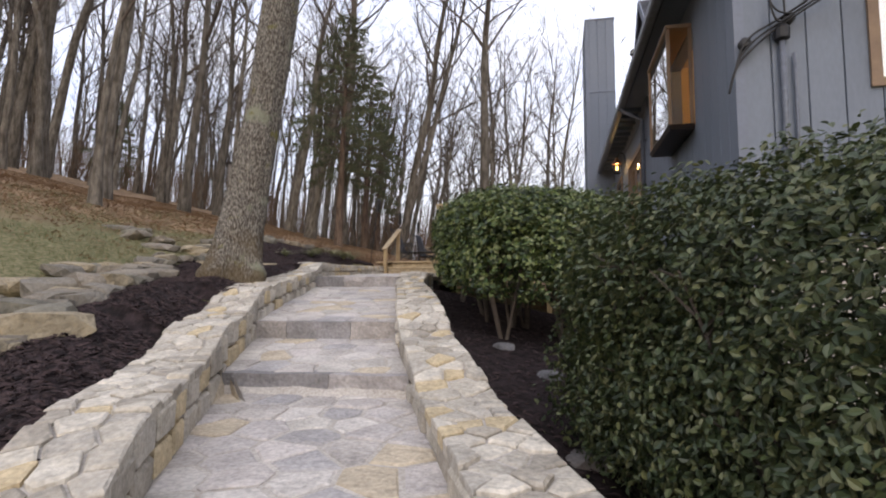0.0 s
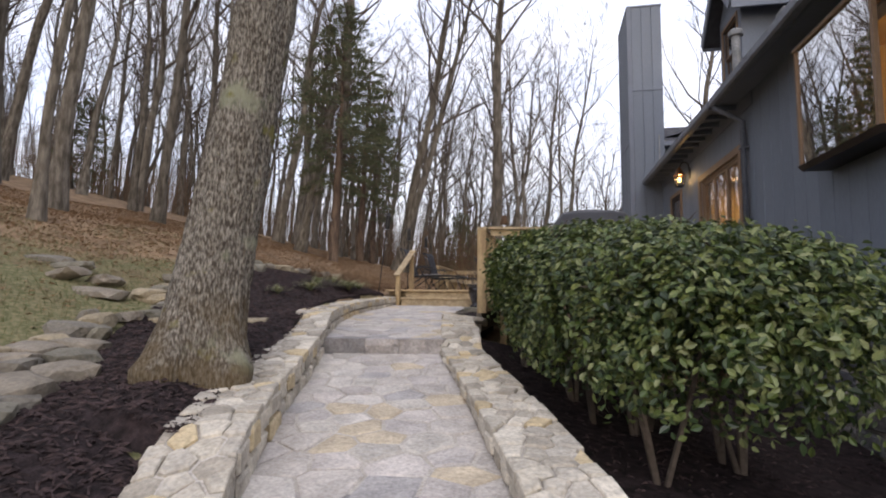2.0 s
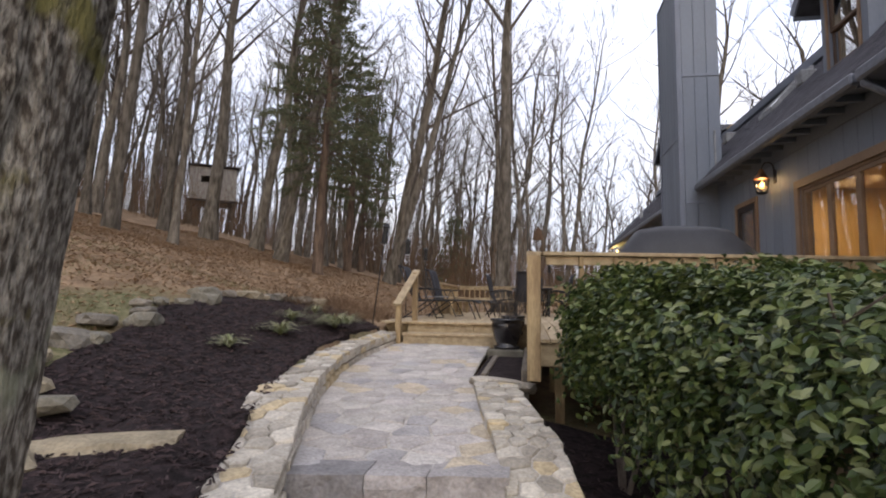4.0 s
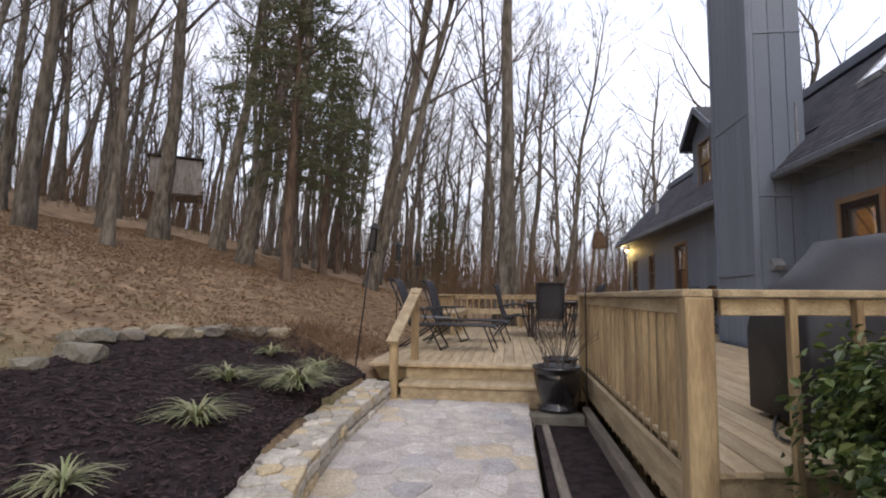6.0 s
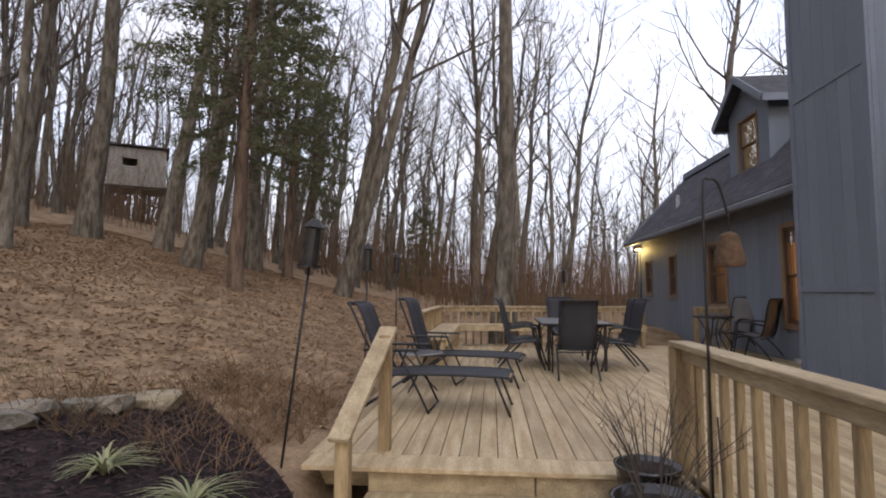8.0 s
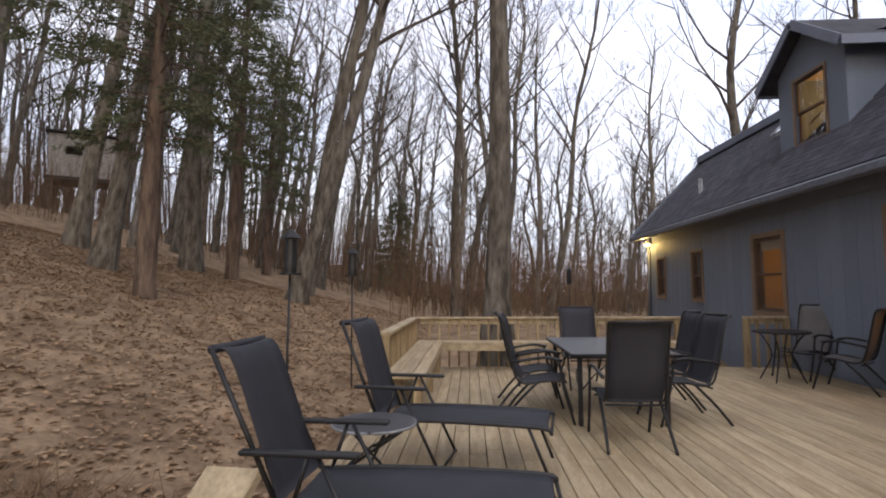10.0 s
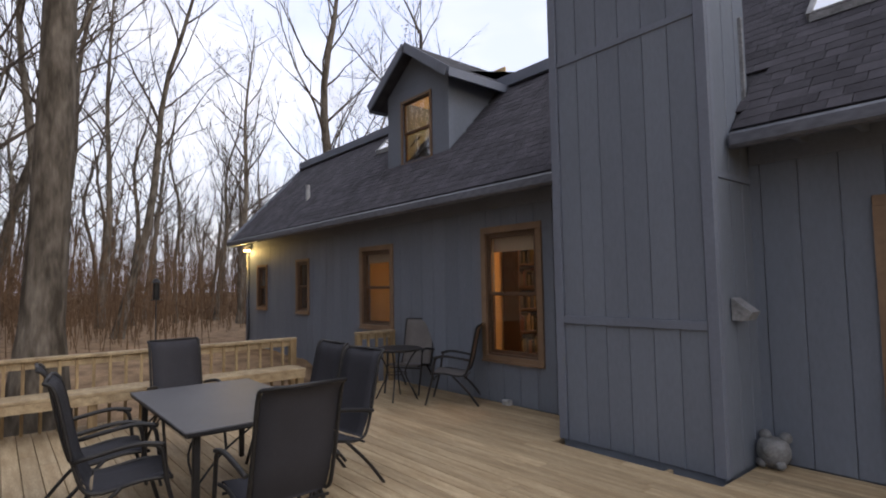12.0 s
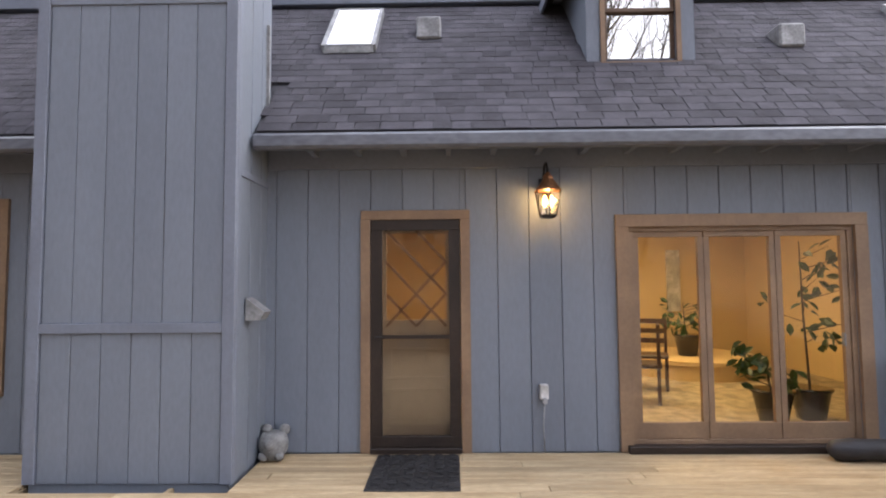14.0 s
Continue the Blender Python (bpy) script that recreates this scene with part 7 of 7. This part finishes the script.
# far woods, too many to count
rnd = random.Random(5)
fv, ff = [], []
for i in range(640):
    a = rnd.uniform(-1.5, 0.75)
    d = rnd.uniform(55, 120)
    x, y = -2 + math.sin(a) * d, 8 + math.cos(a) * d
    z = land_at(x, y) - 0.2
    H, r = rnd.uniform(10, 16) * (0.9 if a > 0.02 else 1.0), rnd.uniform(0.05, 0.14)
    lx, ly = rnd.gauss(0.03, 0.09), rnd.gauss(0, 0.08)
    tube_arrays([Vector((x, y, z)), Vector((x + lx * H * 0.5, y + ly * H * 0.5, z + H * 0.5)), Vector((x + lx * H, y + ly * H, z + H))], [r, r * 0.65, 0.03], 5, fv, ff, cap=False)
    for b in range(16):
        t = rnd.uniform(0.15, 0.95)
        p = Vector((x + lx * H * t, y + ly * H * t, z + H * t))
        L = H * rnd.uniform(0.12, 0.28)
        g = Vector((rnd.gauss(0, 0.55), rnd.gauss(0, 0.55), 1)).normalized()
        m = p + g * L * 0.5
        e = m + (g + Vector((rnd.gauss(0, 0.3), rnd.gauss(0, 0.3), 0))).normalized() * L * 0.5
        tube_arrays([p, m, e], [0.038, 0.026, 0.010], 3, fv, ff, cap=False)
        for w in range(4):
            s = p.lerp(e, rnd.uniform(0.3, 1))
            tube_arrays([s, s + Vector((rnd.gauss(0, 0.5), rnd.gauss(0, 0.5), rnd.uniform(0.3, 0.9))) * L * 0.35], [0.018, 0.008], 3, fv, ff, cap=False)
tagged(raw("far_woods", fv, ff, TWIG, None, "distant bare winter woods on the hills"), category="woods", kind="stuff")

# saplings and brush on the slope
rnd = random.Random(6)
uv, uf = [], []
made = 0
while made < 9000:
    if rnd.random() < 0.42:
        x, y = rnd.uniform(-45, -9), rnd.uniform(6, 60)
    else:
        x, y = rnd.uniform(-12, 24), rnd.uniform(25, 72)
    if -20 < x < -5 and y < 33 or y < 26 or x > 2 and y < 33:
        continue
    z = land_at(x, y) - 0.05
    H = rnd.uniform(0.6, 4.4)
    base = Vector((x, y, z))
    e = base + Vector((rnd.gauss(0, 0.12) * H, rnd.gauss(0, 0.12) * H, H))
    tube_arrays([base, e], [0.012, 0.004], 3, uv, uf, cap=False)
    for b in range(4):
        s = base.lerp(e, rnd.uniform(0.25, 0.95))
        tube_arrays([s, s + Vector((rnd.gauss(0, 0.2) * H, rnd.gauss(0, 0.2) * H, rnd.uniform(0.05, 0.3) * H))], [0.006, 0.003], 3, uv, uf, cap=False)
    made += 1
BRUSH = mat("dry_brush", (0.17, 0.11, 0.068), 0.95, dark=(0.10, 0.066, 0.042), scale=0.4, fine=3, bump=0.0, spec=0.1)
tagged(raw("underbrush", uv, uf, BRUSH, None, "thin brown saplings and brush under the trees"), category="brush", kind="stuff")


# the large tree beside the path: ridged bark as real relief
def big_trunk(at, label):
    t = thing("path_tree", at, label, "tree")
    ringn, zs = 72, np.concatenate([np.linspace(-0.25, 4.5, 190), np.linspace(4.6, 13, 60)])
    v, f = [], []
    for z in zs:
        h = max(0.0, z)
        r = 0.205 * (1 - 0.03 * h) + 0.12 * math.exp(-max(h, 0) / 0.30) + 0.045 * math.exp(-h / 1.0)
        cx = 0.150 * h + 0.02 * math.sin(h * 0.9) - 0.0015 * h * h
        cy = 0.02 * h
        for k in range(ringn):
            a = 2 * math.pi * k / ringn
            but = 1 + 0.22 * math.exp(-h / 0.25) * math.cos(4 * a + 0.8)
            p = Vector((math.cos(a) * 2.2, math.sin(a) * 2.2, z * 1.1))
            ridge = abs(noise.noise(Vector((p.x * 3.6, p.y * 3.6, p.z * 1.1)))) + 0.5 * abs(noise.noise(Vector((p.x * 7.5, p.y * 7.5, p.z * 3.4))))
            rr = r * but + 0.040 * (0.45 - min(0.9, ridge)) + 0.02 * noise.noise(p * 0.7)
            v.append((cx + rr * math.cos(a), cy + rr * math.sin(a), z))
    for i in range(len(zs) - 1):
        for k in range(ringn):
            k2 = (k + 1) % ringn
            f.append((i * ringn + k, i * ringn + k2, (i + 1) * ringn + k2, (i + 1) * ringn + k))
    raw("trunk", v, f, BARK_BIG, t, smooth=True)
    tv, tf, cv, cf = bare_tree(301, 9.0, 0.10, lean=(0.1, 0), first=0.05, limbs=16, sub=5, twigs=5)
    c = raw("crown", cv, cf, TWIG, t, "bare limbs and twigs")
    c.location = (0.8, 0.2, 8.0)
    return t


def big_bark():
    """Furrowed grey bark with pale lichen patches and moss low down."""
    m = mat("furrowed_bark", (0.33, 0.305, 0.265), 0.95, dark=(0.07, 0.058, 0.047), scale=74, stretch=(1, 1, 0.33), fine=130, bump=1.0, bump_scale=62, spec=0.1, width=0.28, mid=0.54, relief=0.03)
    n, l = m.node_tree.nodes, m.node_tree.links
    b = n["Principled BSDF"]
    old = b.inputs["Base Color"].links[0].from_socket
    tc = n.new("ShaderNodeTexCoord")
    for sc, lo, hi, col in ((3.2, 0.60, 0.70, (0.235, 0.24, 0.175)), (5.5, 0.63, 0.72, (0.16, 0.145, 0.06))):
        nz = n.new("ShaderNodeTexNoise")
        nz.inputs["Scale"].default_value = sc
        nz.inputs["Detail"].default_value = 6
        l.new(tc.outputs["Object"], nz.inputs[0])
        rp = n.new("ShaderNodeValToRGB")
        rp.color_ramp.elements[0].position, rp.color_ramp.elements[1].position = lo, hi
        l.new(nz.outputs[0], rp.inputs[0])
        mx = n.new("ShaderNodeMix")
        mx.data_type = "RGBA"
        l.new(rp.outputs[0], mx.inputs[0])
        l.new(old, mx.inputs[6])
        mx.inputs[7].default_value = (*col, 1)
        old = mx.outputs[2]
    # brown moss round the foot
    sep = n.new("ShaderNodeSeparateXYZ")
    l.new(tc.outputs["Object"], sep.inputs[0])
    edge = n.new("ShaderNodeTexNoise")
    edge.inputs["Scale"].default_value = 4.0
    edge.inputs["Detail"].default_value = 5
    l.new(tc.outputs["Object"], edge.inputs[0])
    add = n.new("ShaderNodeMath")
    add.operation = "MULTIPLY_ADD"
    add.inputs[1].default_value = 1.7
    l.new(edge.outputs[0], add.inputs[0])
    l.new(sep.outputs[2], add.inputs[2])
    low = n.new("ShaderNodeMapRange")
    low.inputs[1].default_value, low.inputs[2].default_value, low.inputs[3].default_value, low.inputs[4].default_value = 0.8, 1.3, 0.7, 0.0
    l.new(add.outputs[0], low.inputs[0])
    mx = n.new("ShaderNodeMix")
    mx.data_type = "RGBA"
    l.new(low.outputs[0], mx.inputs[0])
    l.new(old, mx.inputs[6])
    mx.inputs[7].default_value = (0.095, 0.068, 0.034, 1)
    l.new(mx.outputs[2], b.inputs["Base Color"])
    return m


BARK_BIG = big_bark()
big_trunk((-2.44, 3.02, 1.50), "large furrowed tree with lichen on its bark beside the path")


def cedar(at, height, radius, base, label, seed, count, lean=0.0):
    """An evergreen with tiers of drooping boughs: trunk and dead lower twigs, boughs, and fine sprays along them."""
    rnd = random.Random(seed)
    t = thing("cedar_tree", at, label, "tree", "evergreen cedars on the bank")
    v, f = [], []
    tube_arrays([Vector((0, 0, -0.2)), Vector((lean * height * 0.25, 0, height * 0.25)), Vector((lean * height * 0.6, 0, height * 0.6)), Vector((lean * height, 0.05, height))],
                [0.20, 0.155, 0.09, 0.02], 9, v, f, cap=False)
    # bare dead twigs under the crown
    for i in range(26):
        z = rnd.uniform(base * 0.45, base * 1.3)
        a, L = rnd.uniform(0, 6.28), rnd.uniform(0.5, 1.5)
        p0 = Vector((lean * z, 0, z))
        p1 = p0 + Vector((math.cos(a) * L, math.sin(a) * L, rnd.uniform(-0.25, 0.2)))
        tube_arrays([p0, p0.lerp(p1, 0.5) + Vector((0, 0, 0.06)), p1], [0.012, 0.008, 0.003], 3, v, f, cap=False)
    lv, lf = [], []
    for i in range(count):
        u = ((i + rnd.random()) / count) ** 0.92
        z = base + (height - base) * u
        full = min(1.0, 0.45 + 2.2 * u) * (1 - u) ** 0.7
        R = radius * full * rnd.choice((0.45, 0.75, 0.95, 1.0, 1.15)) * rnd.uniform(0.85, 1.1) + 0.15
        a = i * 2.4 + rnd.uniform(-0.5, 0.5)
        d = Vector((math.cos(a), math.sin(a), 0.30 * u - 0.10 + rnd.gauss(0, 0.08)))
        p0 = Vector((lean * z, 0, z))
        line = [p0 + d * (R * k) + Vector((0, 0, 0.16 * R * k - 0.24 * R * k * k)) for k in (0, 0.3, 0.6, 0.85, 1.0)]
        tube_arrays(line, [0.02, 0.016, 0.011, 0.007, 0.003], 3, v, f, cap=False)
        across = Vector((-d.y, d.x, 0))
        for j in range(int(7 * R) + 4):
            k = rnd.uniform(0.25, 1.0)
            w = k * 4
            q = line[min(int(w), 3)].lerp(line[min(int(w), 3) + 1], w - min(int(w), 3))
            side = rnd.choice((-1, 1))
            g = (d * 0.75 + across * (side * rnd.uniform(0.3, 1.1)) + Vector((0, 0, rnd.gauss(-0.12, 0.2)))).normalized()
            L = rnd.uniform(0.25, 0.55) * (0.6 + 0.2 * R)
            for m in range(rnd.randint(13, 20)):
                c = q + g * (L * rnd.random()) + Vector((rnd.gauss(0, 0.035), rnd.gauss(0, 0.035), rnd.gauss(-0.01, 0.03)))
                h = (g + Vector((rnd.gauss(0, 0.7), rnd.gauss(0, 0.7), rnd.gauss(-0.1, 0.45)))).normalized()
                ln = rnd.uniform(0.07, 0.17)
                sd = h.cross(Vector((rnd.gauss(0, 1), rnd.gauss(0, 1), rnd.gauss(0, 1)))).normalized() * rnd.uniform(0.010, 0.020)
                n = len(lv)
                lv += [c, c + h * ln * 0.5 + sd, c + h * ln, c + h * ln * 0.5 - sd]
                lf.append((n, n + 1, n + 2, n + 3))
    raw("trunk", v, f, BARK_RED, t, smooth=True)
    raw("crown", lv, lf, CEDAR, t, "dark green drooping sprays")
    return t


cedar(plant(-8.4, 19.96), 10.6, 2.7, 3.0, "tall dark evergreen cedar on the bank", 61, 150, 0.03)
cedar(plant(-9.27, 25.46), 10.0, 2.1, 3.2, "dark evergreen cedar close behind the taller one", 62, 110, 0.04)
cedar(plant(-10.7, 31.8), 9.0, 2.0, 2.6, "dark evergreen cedar further back on the bank", 65, 90, 0.03)
cedar(plant(-30, 30), 6.5, 2.0, 0.6, "small dark evergreen cedar up the slope", 63, 110)
cedar(plant(-7.0, 44), 6.0, 2.0, 0.6, "small dark evergreen cedar deep in the woods", 64, 110)

# fallen leaves and grass near the path
rnd = random.Random(9)
v, f = [], []
for _ in range(60000):
    x, y = rnd.uniform(-17, -3.6), rnd.uniform(3.0, 28)
    if x > border(min(max(y, -3), 12.2)) - 0.2 and y < 12.3:
        continue
    if rnd.random() > np.clip((y - 2) / 9 + (-x - 7) / 9, 0.12, 1):
        continue
    if x > -3.75 and 11.4 < y < 20.2:
        continue
    z = land_at(x, y) + 0.012
    a, s = rnd.uniform(0, 6.28), rnd.uniform(0.02, 0.048)
    c, sn = math.cos(a) * s, math.sin(a) * s
    k = len(v)
    v += [(x - c, y - sn, z + rnd.uniform(0, 0.02)), (x - sn * 0.6, y + c * 0.6, z + rnd.uniform(0.01, 0.03)), (x + c, y + sn, z + rnd.uniform(0, 0.02)), (x + sn * 0.6, y - c * 0.6, z + rnd.uniform(0.01, 0.03))]
    f += [(k, k + 1, k + 2), (k, k + 2, k + 3)]
tagged(raw("fallen_leaves", v, f, LEAVES, None, "dry brown fallen leaves on the bank"), category="leaves", kind="stuff")
v, f = [], []
for _ in range(52000):
    x, y = rnd.uniform(-11, -2.6), rnd.uniform(0.0, 12.5)
    if x > border(min(y, 12.2)) - 0.12:
        continue
    if noise.noise(Vector((x * 0.7, y * 0.7, 0))) + (0.35 if y < 8 else 0.0) < rnd.uniform(-0.2, 0.55):
        continue
    z = land_at(x, y)
    h, a = rnd.uniform(0.03, 0.08), rnd.uniform(0, 6.28)
    k = len(v)
    dx, dy = rnd.gauss(0, 0.03), rnd.gauss(0, 0.03)
    v += [(x, y, z), (x + 0.008 * math.cos(a), y + 0.008 * math.sin(a), z), (x + dx, y + dy, z + h)]
    f.append((k, k + 1, k + 2))
tagged(raw("grass", v, f, GRASS, None, "thin patchy winter grass on the lawn bank"), category="grass", kind="stuff")

# dead stems and low dry brush between the bed and the deck
rnd = random.Random(12)
v, f = [], []
for _ in range(260):
    y = rnd.uniform(10.9, 13.4)
    x = rnd.uniform(-5.6, -3.95) if y < 12 else rnd.uniform(-5.2, -3.85)
    base = Vector((x, y, land_at(x, y) - 0.02))
    for k in range(5):
        L = rnd.uniform(0.12, 0.42)
        d = Vector((rnd.gauss(0, 0.5), rnd.gauss(0, 0.5), rnd.uniform(0.35, 1))).normalized()
        m = base + d * L * 0.55
        e = m + (d + Vector((rnd.gauss(0, 0.5), rnd.gauss(0, 0.5), -0.1))).normalized() * L * 0.5
        tube_arrays([base, m, e], [0.004, 0.003, 0.0015], 3, v, f, cap=False)
tagged(raw("dry_stems", v, f, BRUSH, None, "tangle of dry brown stems beside the deck corner"), category="brush", kind="stuff")

# ---------------------------------------------------------------- shingles, course by course
rnd = random.Random(15)
proto = []
for L in (0.17, 0.23, 0.30):
    me = bpy.data.meshes.new("shingle")
    bm = boxed((0, 0, 0), (0.175, L - 0.006, 0.014), 0.002)
    bm.to_mesh(me)
    bm.free()
    me.materials.append(SHINGLE)
    proto.append((L, me))
ang = math.degrees(math.atan(slope))
fv, ff = [], []
holes = [(19.92 - 0.86, 19.92 + 0.86, 3.36), (10.36 - 0.51, 10.36 + 0.51, 3.36)]
xs_ = 2.47
count = 0
while xs_ < 4.50:
    y = RS + rnd.uniform(0, 0.2)
    while y < RN - 0.3:
        L, me = proto[rnd.randrange(3)]
        skip = any(a < y + L / 2 < b and xs_ > c for a, b, c in holes) or (xs_ < 3.1 and CY0 < y + L / 2 < CY1)
        if not skip:
            z = roof_z(xs_) + 0.012 + rnd.uniform(0, 0.004)
            m = pose(xs_, y, z, 0, -ang + 1.6, 0)
            if 11.2 < y < 13.9 and count < 295:
                ob = new("shingle", me)
                ob.parent = roof
                ob.matrix_basis = m
                count += 1
            else:
                k = len(fv)
                fv += [m @ vt.co for vt in me.vertices]
                ff += [tuple(i + k for i in p.vertices) for p in me.polygons]
        y += L
    xs_ += 0.135 * math.cos(math.radians(ang))
SH2 = SHINGLE.copy()
SH2.name = "asphalt_shingle_tabs"
n2, l2 = SH2.node_tree.nodes, SH2.node_tree.links
geo2 = n2.new("ShaderNodeNewGeometry")
for nd in list(n2):
    if nd.bl_idname == "ShaderNodeMapRange":
        for lk in list(nd.inputs[0].links):
            if lk.from_node.bl_idname == "ShaderNodeObjectInfo":
                l2.remove(lk)
                l2.new(geo2.outputs["Random Per Island"], nd.inputs[0])
tagged(raw("shingle_field", fv, ff, SH2, roof, "overlapping dark shingle tabs"), kind="stuff")
